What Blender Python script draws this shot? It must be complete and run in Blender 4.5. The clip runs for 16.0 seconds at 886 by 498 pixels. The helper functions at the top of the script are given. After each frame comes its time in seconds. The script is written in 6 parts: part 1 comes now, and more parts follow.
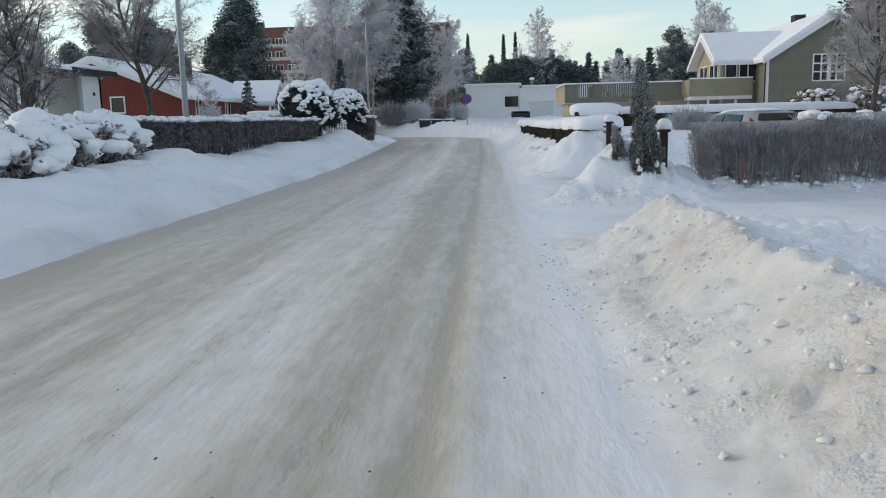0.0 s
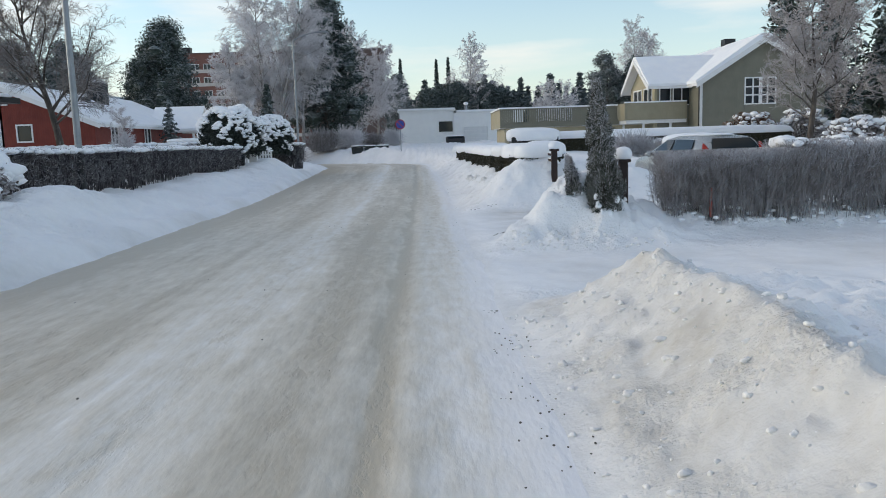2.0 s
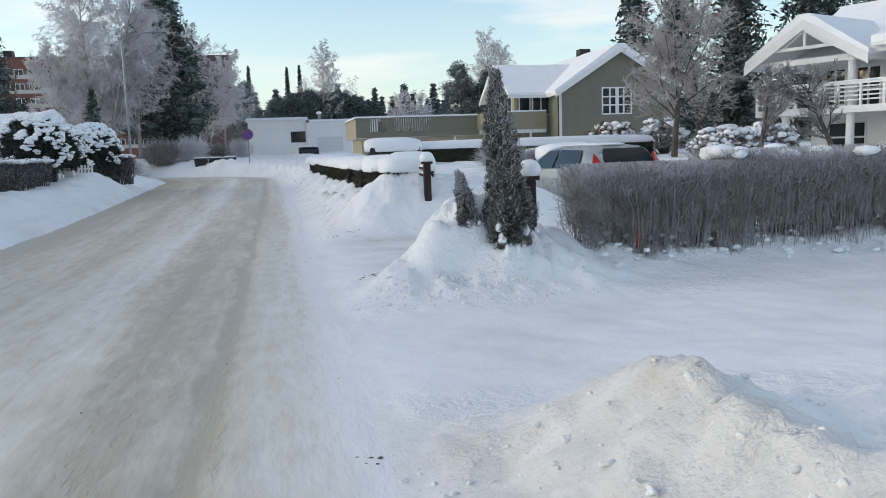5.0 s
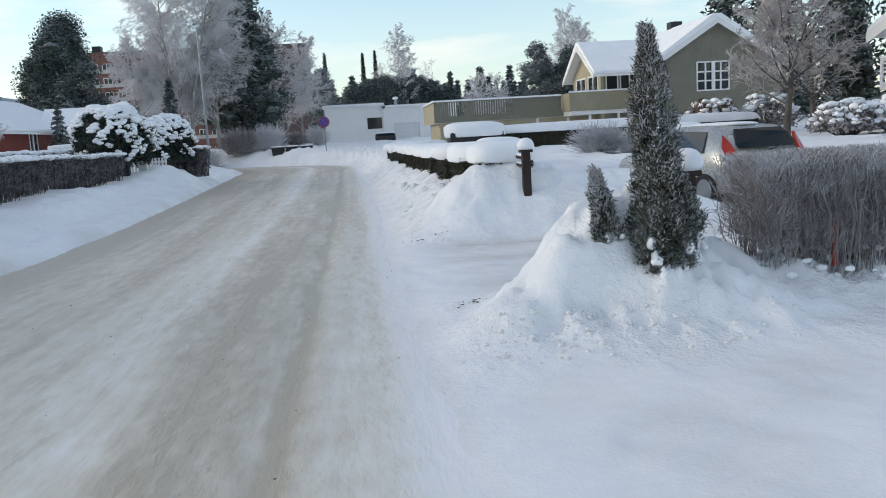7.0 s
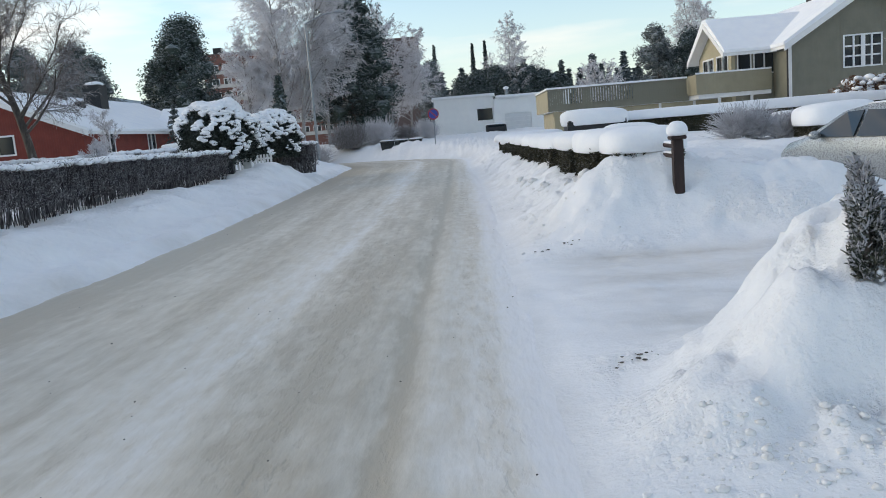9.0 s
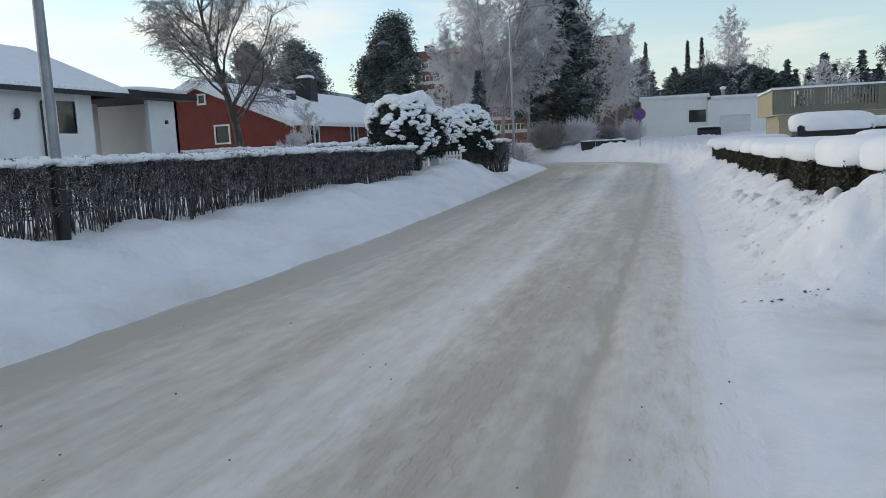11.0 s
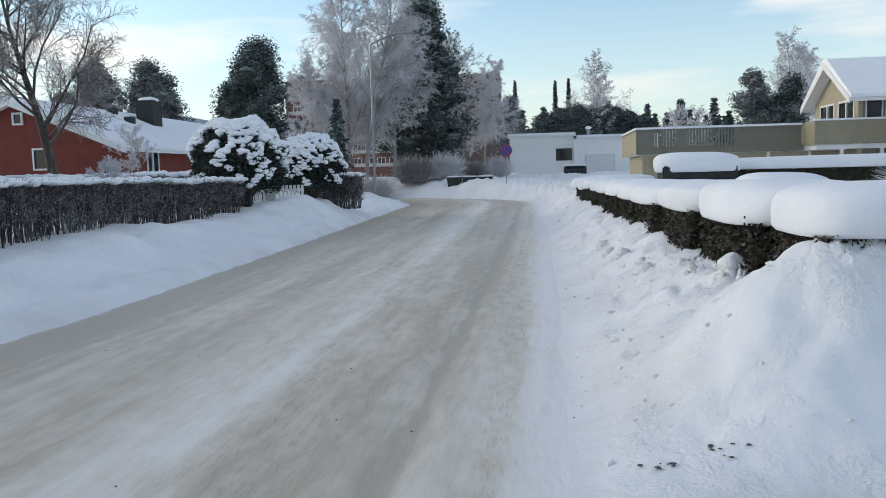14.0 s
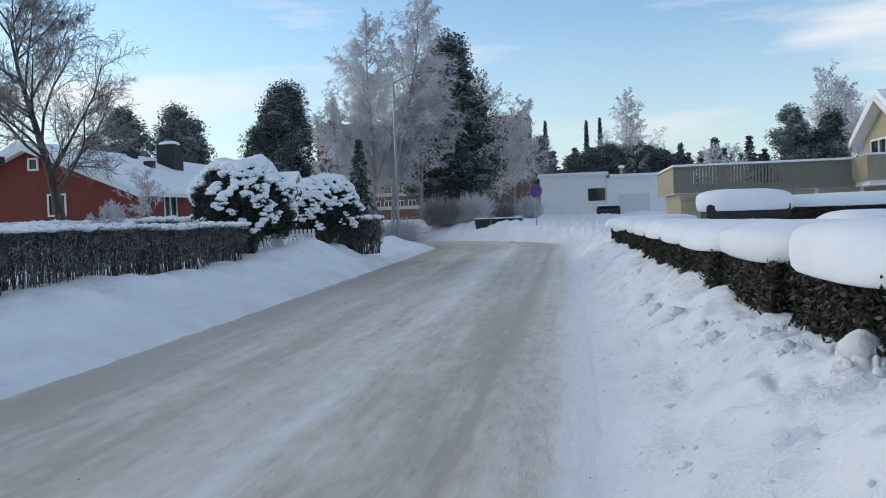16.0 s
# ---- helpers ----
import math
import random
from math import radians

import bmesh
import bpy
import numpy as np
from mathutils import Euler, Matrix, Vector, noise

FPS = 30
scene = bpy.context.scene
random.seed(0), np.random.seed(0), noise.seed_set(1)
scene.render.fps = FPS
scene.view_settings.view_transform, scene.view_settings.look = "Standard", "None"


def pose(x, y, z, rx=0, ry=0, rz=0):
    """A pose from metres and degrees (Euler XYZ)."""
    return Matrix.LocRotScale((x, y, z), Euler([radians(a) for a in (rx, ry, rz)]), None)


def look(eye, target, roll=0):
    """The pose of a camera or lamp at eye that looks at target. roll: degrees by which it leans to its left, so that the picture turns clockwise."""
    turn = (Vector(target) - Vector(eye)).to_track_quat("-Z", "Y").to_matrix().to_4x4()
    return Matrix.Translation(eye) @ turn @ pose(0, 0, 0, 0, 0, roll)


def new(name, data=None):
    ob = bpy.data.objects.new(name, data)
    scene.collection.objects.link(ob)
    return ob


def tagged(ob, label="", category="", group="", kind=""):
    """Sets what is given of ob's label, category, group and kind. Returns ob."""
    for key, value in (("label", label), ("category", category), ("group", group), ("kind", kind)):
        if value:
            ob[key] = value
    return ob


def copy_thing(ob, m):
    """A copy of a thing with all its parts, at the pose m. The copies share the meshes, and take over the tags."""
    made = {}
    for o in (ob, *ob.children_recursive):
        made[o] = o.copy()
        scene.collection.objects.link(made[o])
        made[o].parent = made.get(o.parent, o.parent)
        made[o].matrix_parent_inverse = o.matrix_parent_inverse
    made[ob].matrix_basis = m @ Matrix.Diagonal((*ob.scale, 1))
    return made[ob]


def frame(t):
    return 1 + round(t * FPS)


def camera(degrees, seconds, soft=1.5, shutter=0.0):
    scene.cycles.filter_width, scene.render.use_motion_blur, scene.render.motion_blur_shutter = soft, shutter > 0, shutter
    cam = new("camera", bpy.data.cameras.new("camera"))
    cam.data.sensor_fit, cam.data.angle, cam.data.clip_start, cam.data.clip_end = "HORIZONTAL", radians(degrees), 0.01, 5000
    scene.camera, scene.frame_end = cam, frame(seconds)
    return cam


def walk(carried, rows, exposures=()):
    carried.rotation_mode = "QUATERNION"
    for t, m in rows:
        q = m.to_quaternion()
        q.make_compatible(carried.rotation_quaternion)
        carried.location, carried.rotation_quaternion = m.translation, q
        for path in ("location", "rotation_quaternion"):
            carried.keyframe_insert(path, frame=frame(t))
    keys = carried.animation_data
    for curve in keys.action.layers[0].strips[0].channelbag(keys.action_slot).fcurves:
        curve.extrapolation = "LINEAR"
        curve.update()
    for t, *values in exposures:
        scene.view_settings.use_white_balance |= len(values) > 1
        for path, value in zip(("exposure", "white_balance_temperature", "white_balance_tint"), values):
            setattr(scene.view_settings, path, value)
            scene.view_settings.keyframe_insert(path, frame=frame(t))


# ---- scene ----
cam = camera(59.0, 16.0, soft=0.95)
PATH = [
    (0, (-0.177, 0.468, 1.472), (-0.306, 2.437, 1.146), -1.3),
    (0.5, (-0.169, 0.971, 1.491), (-0.272, 2.94, 1.157), -2.2),
    (1, (-0.165, 1.479, 1.516), (-0.271, 3.452, 1.205), -2.0),
    (1.5, (-0.203, 2.028, 1.536), (-0.267, 4.009, 1.264), -1.5),
    (2, (-0.165, 2.575, 1.552), (-0.132, 4.556, 1.283), -1.8),
    (2.5, (-0.119, 3.088, 1.567), (0.103, 5.059, 1.309), -1.2),
    (3, (-0.058, 3.585, 1.586), (0.348, 5.524, 1.313), -1.9),
    (5.5, (0.017, 6.358, 1.561), (0.399, 8.305, 1.309), -2.0),
    (6, (-0.003, 6.886, 1.564), (0.251, 8.851, 1.29), -2.7),
    (6.5, (-0.013, 7.488, 1.594), (0.205, 9.456, 1.31), -3.0),
    (7, (0.049, 8.049, 1.627), (0.248, 10.019, 1.341), -3.3),
    (7.5, (-0.002, 8.556, 1.609), (0.162, 10.532, 1.345), -2.7),
    (8, (0.016, 9.142, 1.6), (0.089, 11.12, 1.315), -3.2),
    (10.5, (0.051, 11.934, 1.56), (-0.368, 13.87, 1.288), -3.7),
    (11, (0.05, 12.495, 1.575), (-0.522, 14.395, 1.317), -2.8),
    (11.5, (0.062, 13.099, 1.589), (-0.531, 14.996, 1.367), -2.8),
    (12, (0.139, 13.699, 1.592), (-0.453, 15.597, 1.378), -3.5),
    (12.5, (0.157, 14.288, 1.562), (-0.265, 16.231, 1.34), -2.9),
    (13, (0.207, 14.768, 1.552), (-0.057, 16.738, 1.323), -2.7),
    (13.5, (0.288, 15.35, 1.551), (0.022, 17.32, 1.327), -1.9),
    (14, (0.311, 15.944, 1.584), (0.049, 17.918, 1.398), -1.4),
    (14.5, (0.384, 16.468, 1.575), (0.085, 18.441, 1.429), -1.7),
    (15, (0.372, 17.044, 1.574), (0.04, 19.012, 1.445), -1.1),
    (15.5, (0.368, 17.636, 1.57), (0.059, 19.609, 1.462), -2.0),
    (16, (0.335, 18.144, 1.578), (-0.007, 20.113, 1.501), -2.0),
]
EXPOSURES = [(0.0, 0.60, 7200, 8), (3.0, 0.67, 7050, 8), (7.0, 0.77, 7100, 8), (10.5, 0.68, 7100, 8), (11.0, 0.52, 7100, 8), (12.3, 0.50, 7000, 8), (13.5, 0.69, 7050, 8), (16.0, 0.51, 6400, 8)]
walk(cam, [(t, look(e, g, r)) for t, e, g, r in PATH], EXPOSURES)

# ---- light ----
SUN_AZ, SUN_EL = 80.0, 16.0          # degrees to the left of the walking direction, and above the horizon
world = bpy.data.worlds.new("winter_sky")
scene.world = world
world.use_nodes = True
wn, wl = world.node_tree.nodes, world.node_tree.links
wn.clear()
w_out = wn.new("ShaderNodeOutputWorld")
w_bg = wn.new("ShaderNodeBackground")
w_bg.inputs["Strength"].default_value = 0.15
sky = wn.new("ShaderNodeTexSky")
sky.sky_type = "NISHITA"
sky.sun_disc = False
sky.sun_elevation = radians(SUN_EL)
sky.sun_rotation = radians(-SUN_AZ)
sky.air_density, sky.dust_density, sky.ozone_density = 1.0, 0.4, 2.0
w_co = wn.new("ShaderNodeTexCoord")
w_map = wn.new("ShaderNodeMapping")
w_map.inputs["Scale"].default_value = (1.6, 1.6, 9.0)
w_noise = wn.new("ShaderNodeTexNoise")
w_noise.inputs["Scale"].default_value = 1.7
w_noise.inputs["Detail"].default_value = 7.0
w_noise.inputs["Roughness"].default_value = 0.52
w_ramp = wn.new("ShaderNodeValToRGB")
w_ramp.color_ramp.elements[0].position, w_ramp.color_ramp.elements[1].position = 0.48, 0.68
w_ramp.color_ramp.elements[1].color = (0.8, 0.8, 0.8, 1)
w_mix = wn.new("ShaderNodeMixRGB")
w_mix.inputs[2].default_value = (5.2, 4.85, 4.7, 1)
wl.new(w_co.outputs["Generated"], w_map.inputs["Vector"])
wl.new(w_map.outputs[0], w_noise.inputs["Vector"])
wl.new(w_noise.outputs["Fac"], w_ramp.inputs[0])
wl.new(w_ramp.outputs[0], w_mix.inputs[0])
w_tone = wn.new("ShaderNodeMixRGB")
w_tone.blend_type = "MULTIPLY"
w_tone.inputs[0].default_value = 1.0
w_tone.inputs[2].default_value = (0.955, 0.97, 0.985, 1)
wl.new(sky.outputs[0], w_tone.inputs[1])
wl.new(w_tone.outputs[0], w_mix.inputs[1])
w_sep = wn.new("ShaderNodeSeparateXYZ")
wl.new(w_co.outputs["Generated"], w_sep.inputs[0])
w_low = wn.new("ShaderNodeMapRange")
w_low.inputs["From Min"].default_value, w_low.inputs["From Max"].default_value = 0.0, 0.24
w_low.inputs["To Min"].default_value, w_low.inputs["To Max"].default_value = 0.62, 0.0
wl.new(w_sep.outputs["Z"], w_low.inputs["Value"])
w_haze = wn.new("ShaderNodeMixRGB")
w_haze.inputs[2].default_value = (2.75, 3.15, 3.55, 1)
wl.new(w_low.outputs[0], w_haze.inputs[0])
wl.new(w_mix.outputs[0], w_haze.inputs[1])
wl.new(w_haze.outputs[0], w_bg.inputs["Color"])
wl.new(w_bg.outputs[0], w_out.inputs["Surface"])

sun_data = bpy.data.lights.new("sun", "SUN")
sun_data.energy, sun_data.angle, sun_data.color = 0.7, radians(28), (1.0, 0.86, 0.68)
sun = new("sun", sun_data)
sun_to = Vector((-math.sin(radians(SUN_AZ)) * math.cos(radians(SUN_EL)), math.cos(radians(SUN_AZ)) * math.cos(radians(SUN_EL)), math.sin(radians(SUN_EL))))
sun.matrix_world = look(sun_to * 50, (0, 0, 0))


# ---- materials ----
def surf(name, c1, c2, scale=3.0, rough=0.7, bump=0.2, fine=40.0, metal=0.0, frost=0.0, stretch=(1, 1, 1), fine_bump=0.02, spec=0.4, coords="Object", snow=(0.80, 0.83, 0.88), lo=0.1, hi=0.7, patchy=False):
    m = bpy.data.materials.new(name)
    m.use_nodes = True
    n, l = m.node_tree.nodes, m.node_tree.links
    b = n["Principled BSDF"]
    b.inputs["Metallic"].default_value = metal
    b.inputs["Specular IOR Level"].default_value = spec
    co = n.new("ShaderNodeTexCoord")
    mp = n.new("ShaderNodeMapping")
    mp.inputs["Scale"].default_value = stretch
    l.new(co.outputs[coords], mp.inputs["Vector"])
    n1 = n.new("ShaderNodeTexNoise")
    n1.inputs["Scale"].default_value, n1.inputs["Detail"].default_value = scale, 5
    n2 = n.new("ShaderNodeTexNoise")
    n2.inputs["Scale"].default_value, n2.inputs["Detail"].default_value = fine, 4
    l.new(mp.outputs[0], n1.inputs["Vector"])
    l.new(mp.outputs[0], n2.inputs["Vector"])
    r = n.new("ShaderNodeValToRGB")
    r.color_ramp.elements[0].position, r.color_ramp.elements[1].position = 0.33, 0.67
    r.color_ramp.elements[0].color, r.color_ramp.elements[1].color = (*c1, 1), (*c2, 1)
    av = n.new("ShaderNodeMath")
    av.operation = "MULTIPLY_ADD"
    av.inputs[1].default_value, av.inputs[2].default_value = 0.35, 0.0
    l.new(n2.outputs["Fac"], av.inputs[0])
    ad = n.new("ShaderNodeMath")
    ad.operation = "MULTIPLY_ADD"
    ad.inputs[1].default_value = 0.65
    l.new(n1.outputs["Fac"], ad.inputs[0])
    l.new(av.outputs[0], ad.inputs[2])
    l.new(ad.outputs[0], r.inputs[0])
    colour = r.outputs[0]
    if frost:
        g = n.new("ShaderNodeNewGeometry")
        sp = n.new("ShaderNodeSeparateXYZ")
        l.new(g.outputs["Normal"], sp.inputs[0])
        ad2 = n.new("ShaderNodeMath")
        ad2.operation = "MULTIPLY_ADD"
        ad2.inputs[1].default_value = 0.55
        l.new(sp.outputs["Z"], ad2.inputs[0])
        l.new(n1.outputs["Fac"], ad2.inputs[2])
        mr = n.new("ShaderNodeMapRange")
        mr.inputs["From Min"].default_value, mr.inputs["From Max"].default_value = lo, hi
        mr.inputs["To Max"].default_value = frost
        l.new(ad2.outputs[0], mr.inputs["Value"])
        mx = n.new("ShaderNodeMixRGB")
        mx.inputs[2].default_value = (*snow, 1)
        l.new(mr.outputs[0], mx.inputs[0])
        l.new(colour, mx.inputs[1])
        colour = mx.outputs[0]
    l.new(colour, b.inputs["Base Color"])
    rr = n.new("ShaderNodeMapRange")
    rr.inputs["To Min"].default_value, rr.inputs["To Max"].default_value = max(rough - 0.12, 0.02), min(rough + 0.12, 1)
    l.new(n2.outputs["Fac"], rr.inputs["Value"])
    l.new(rr.outputs[0], b.inputs["Roughness"])
    if bump:
        bp = n.new("ShaderNodeBump")
        bp.inputs["Strength"].default_value, bp.inputs["Distance"].default_value = bump, fine_bump
        height_from = n2.outputs["Fac"]
        if patchy:
            n3 = n.new("ShaderNodeTexNoise")
            n3.inputs["Scale"].default_value, n3.inputs["Detail"].default_value = 1.1, 3
            l.new(mp.outputs[0], n3.inputs["Vector"])
            pr = n.new("ShaderNodeMapRange")
            pr.inputs["From Min"].default_value, pr.inputs["From Max"].default_value = 0.42, 0.62
            pr.inputs["To Min"].default_value = 0.12
            l.new(n3.outputs["Fac"], pr.inputs["Value"])
            mu = n.new("ShaderNodeMath")
            mu.operation = "MULTIPLY"
            l.new(n2.outputs["Fac"], mu.inputs[0])
            l.new(pr.outputs[0], mu.inputs[1])
            height_from = mu.outputs[0]
        l.new(height_from, bp.inputs["Height"])
        l.new(bp.outputs[0], b.inputs["Normal"])
    return m


def boards(name, c1, c2, pitch=0.14, axis=1, rough=0.6):
    """Painted vertical boards: grooves at a real pitch, run along one horizontal axis."""
    m = surf(name, c1, c2, 1.5, rough, 0.15, 30, fine_bump=0.003)
    n, l = m.node_tree.nodes, m.node_tree.links
    b = n["Principled BSDF"]
    co = n.new("ShaderNodeTexCoord")
    wv = n.new("ShaderNodeTexWave")
    wv.bands_direction = "XYZ"[axis]
    wv.wave_profile = "SAW"
    wv.inputs["Scale"].default_value = 0.314 / pitch
    wv.inputs["Distortion"].default_value = 0.0
    l.new(co.outputs["Object"], wv.inputs["Vector"])
    rp = n.new("ShaderNodeValToRGB")
    rp.color_ramp.elements[0].position, rp.color_ramp.elements[1].position = 0.0, 0.12
    l.new(wv.outputs["Fac"], rp.inputs[0])
    bp = n.new("ShaderNodeBump")
    bp.inputs["Strength"].default_value, bp.inputs["Distance"].default_value = 0.8, 0.012
    l.new(rp.outputs[0], bp.inputs["Height"])
    l.new(bp.outputs[0], b.inputs["Normal"])
    return m


def glass(name, tint=(0.03, 0.035, 0.04)):
    m = bpy.data.materials.new(name)
    m.use_nodes = True
    b = m.node_tree.nodes["Principled BSDF"]
    b.inputs["Base Color"].default_value = (*tint, 1)
    b.inputs["Roughness"].default_value = 0.04
    b.inputs["Transmission Weight"].default_value = 0.08
    return m




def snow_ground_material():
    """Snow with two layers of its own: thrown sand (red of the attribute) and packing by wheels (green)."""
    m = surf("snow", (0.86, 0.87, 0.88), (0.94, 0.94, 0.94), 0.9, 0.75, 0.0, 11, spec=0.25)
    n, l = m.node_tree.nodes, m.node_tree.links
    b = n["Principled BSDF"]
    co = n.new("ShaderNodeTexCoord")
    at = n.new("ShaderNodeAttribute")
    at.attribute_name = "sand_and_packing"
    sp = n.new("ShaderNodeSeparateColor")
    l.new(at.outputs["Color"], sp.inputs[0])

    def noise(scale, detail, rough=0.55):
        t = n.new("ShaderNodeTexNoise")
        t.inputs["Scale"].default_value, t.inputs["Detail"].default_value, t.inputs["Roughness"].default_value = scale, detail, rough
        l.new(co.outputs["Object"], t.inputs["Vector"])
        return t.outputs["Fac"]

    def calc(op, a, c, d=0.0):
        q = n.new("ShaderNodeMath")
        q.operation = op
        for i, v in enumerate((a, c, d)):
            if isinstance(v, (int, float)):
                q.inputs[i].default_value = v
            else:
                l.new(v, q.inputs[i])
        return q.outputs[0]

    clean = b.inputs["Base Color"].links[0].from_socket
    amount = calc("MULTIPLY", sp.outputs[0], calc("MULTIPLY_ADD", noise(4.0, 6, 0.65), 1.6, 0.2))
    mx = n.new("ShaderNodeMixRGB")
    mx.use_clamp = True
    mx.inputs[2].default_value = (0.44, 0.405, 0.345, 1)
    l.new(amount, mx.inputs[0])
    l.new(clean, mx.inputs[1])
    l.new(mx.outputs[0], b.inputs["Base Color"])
    patch = n.new("ShaderNodeMapRange")
    patch.inputs["From Min"].default_value, patch.inputs["From Max"].default_value, patch.inputs["To Min"].default_value = 0.42, 0.62, 0.15
    l.new(noise(1.1, 3), patch.inputs["Value"])
    loose = calc("MULTIPLY", calc("SUBTRACT", 1.0, sp.outputs[1]), patch.outputs[0])
    high = calc("ADD", calc("MULTIPLY", noise(11, 4), loose), calc("MULTIPLY", noise(38, 4), calc("MULTIPLY_ADD", loose, 0.28, 0.07)))
    bp = n.new("ShaderNodeBump")
    bp.inputs["Strength"].default_value, bp.inputs["Distance"].default_value = 0.8, 0.07
    l.new(high, bp.inputs["Height"])
    l.new(bp.outputs[0], b.inputs["Normal"])
    return m


M_SNOW = snow_ground_material()
M_CAP = surf("soft_snow", (0.84, 0.86, 0.90), (0.92, 0.93, 0.94), 1.5, 0.75, 0.25, 25, fine_bump=0.015, spec=0.25)
M_CLOD = surf("broken_snow", (0.76, 0.75, 0.73), (0.90, 0.90, 0.89), 6, 0.8, 0.6, 40, fine_bump=0.02, spec=0.2)
M_GRIT = surf("grit", (0.07, 0.065, 0.06), (0.16, 0.15, 0.13), 20, 0.8, 0.3, 60)
M_TWIG = surf("dark_twigs", (0.034, 0.029, 0.030), (0.105, 0.09, 0.09), 4, 0.85, 0.0, 30, frost=0.40, lo=0.40, hi=1.0)
M_TWIG_FROST = surf("frosted_twigs", (0.10, 0.085, 0.078), (0.26, 0.23, 0.22), 5, 0.85, 0.0, 30, frost=0.55, lo=0.2, hi=1.0, snow=(0.70, 0.71, 0.75))
M_TIP = surf("hoar_frosted_tips", (0.30, 0.29, 0.30), (0.52, 0.52, 0.55), 5, 0.85, 0.0, 30, frost=0.5, lo=0.2, hi=1.0, snow=(0.74, 0.76, 0.80))
M_BIRCH = surf("hoar_frost_twigs", (0.47, 0.45, 0.46), (0.73, 0.71, 0.725), 0.5, 0.85, 0.0, 12, frost=0.5, lo=0.2, hi=1.0, snow=(0.78, 0.77, 0.80))
M_BIRCH_DULL = surf("frosted_brown_twigs", (0.22, 0.185, 0.17), (0.44, 0.40, 0.385), 0.7, 0.85, 0.0, 12, frost=0.5, lo=0.2, hi=1.0, snow=(0.72, 0.72, 0.75))
M_BARE = surf("bare_crown_twigs", (0.10, 0.08, 0.07), (0.24, 0.20, 0.18), 0.8, 0.85, 0.0, 12, frost=0.4, lo=0.3, hi=1.0)
M_BARK = surf("bark", (0.045, 0.038, 0.033), (0.14, 0.12, 0.105), 6, 0.9, 0.6, 30, stretch=(1, 1, 0.3), frost=0.35, lo=0.6, hi=1.1)
M_BARK_PALE = surf("birch_bark", (0.16, 0.145, 0.14), (0.42, 0.40, 0.39), 4, 0.85, 0.4, 24, stretch=(1, 1, 2.5))
M_PINE = surf("pine_needles", (0.018, 0.030, 0.025), (0.065, 0.09, 0.075), 0.6, 0.8, 0.0, 10, frost=0.48, lo=0.42, hi=1.05, snow=(0.50, 0.55, 0.60))
M_PINE_DEEP = surf("deep_green_needles", (0.012, 0.018, 0.014), (0.045, 0.058, 0.045), 2, 0.85, 0.0, 20, frost=0.18, lo=0.6, hi=1.1, snow=(0.5, 0.55, 0.6))
M_PINE_FROST = surf("frosted_pine_needles", (0.05, 0.065, 0.06), (0.13, 0.15, 0.145), 0.6, 0.8, 0.0, 10, frost=0.45, lo=0.3, hi=1.0, snow=(0.55, 0.58, 0.62))
# Needles paled and blued, so distance haze sits in their colour
M_PINE_HAZED = surf("hazed_spruce_needles", (0.05, 0.07, 0.075), (0.11, 0.14, 0.145), 0.3, 0.85, 0.0, 3, frost=0.35, lo=0.4, hi=1.0, snow=(0.5, 0.55, 0.6))
M_THUJA = surf("thuja_scales", (0.018, 0.024, 0.015), (0.085, 0.09, 0.062), 4, 0.75, 0.0, 30, frost=0.5, lo=0.45, hi=1.0, snow=(0.6, 0.63, 0.66))
M_LEAF = surf("evergreen_leaves", (0.016, 0.017, 0.010), (0.065, 0.058, 0.030), 6, 0.8, 0.0, 30, frost=0.2, lo=0.7, hi=1.1)
M_RUST = surf("brown_leaves", (0.09, 0.04, 0.022), (0.20, 0.11, 0.06), 5, 0.85, 0.0, 30, frost=0.3, lo=0.5, hi=1.0)
M_WHITE = boards("white_boards", (0.72, 0.73, 0.74), (0.80, 0.80, 0.80), 0.16, 1)
M_WHITE_X = boards("white_boards_front", (0.80, 0.80, 0.80), (0.86, 0.86, 0.85), 0.16, 0)
M_TRIM = surf("white_trim", (0.74, 0.74, 0.74), (0.82, 0.82, 0.81), 4, 0.5, 0.1, 40, fine_bump=0.002)
M_RENDER = surf("white_render", (0.68, 0.69, 0.70), (0.78, 0.78, 0.77), 1.2, 0.8, 0.3, 60, fine_bump=0.004)
M_PALE_DOOR = surf("pale_grey_panel", (0.66, 0.67, 0.68), (0.74, 0.74, 0.74), 2, 0.5, 0.1, 40)
M_RED = boards("red_boards", (0.145, 0.024, 0.016), (0.215, 0.037, 0.024), 0.15, 0)
M_RED_Y = boards("red_boards_side", (0.145, 0.024, 0.016), (0.215, 0.037, 0.024), 0.15, 1)
M_OLIVE = boards("olive_boards", (0.17, 0.165, 0.125), (0.215, 0.205, 0.16), 0.16, 0)
M_OLIVE_Y = boards("olive_boards_side", (0.17, 0.165, 0.125), (0.215, 0.205, 0.16), 0.16, 1)
M_BEIGE = boards("beige_boards", (0.35, 0.31, 0.21), (0.43, 0.385, 0.265), 0.16, 1)
M_BEIGE_X = boards("beige_boards_front", (0.35, 0.31, 0.21), (0.43, 0.385, 0.265), 0.16, 0)
M_TAN = boards("tan_boards_front", (0.27, 0.24, 0.165), (0.33, 0.295, 0.205), 0.16, 0)
M_DARK = surf("black_paint", (0.012, 0.013, 0.015), (0.03, 0.03, 0.032), 6, 0.5, 0.1, 50)
M_GREY = surf("galvanised_steel", (0.22, 0.24, 0.26), (0.32, 0.34, 0.36), 5, 0.45, 0.1, 40, metal=0.6)
M_BRICK = surf("red_brick", (0.15, 0.070, 0.055), (0.20, 0.095, 0.075), 0.5, 0.85, 0.2, 6)
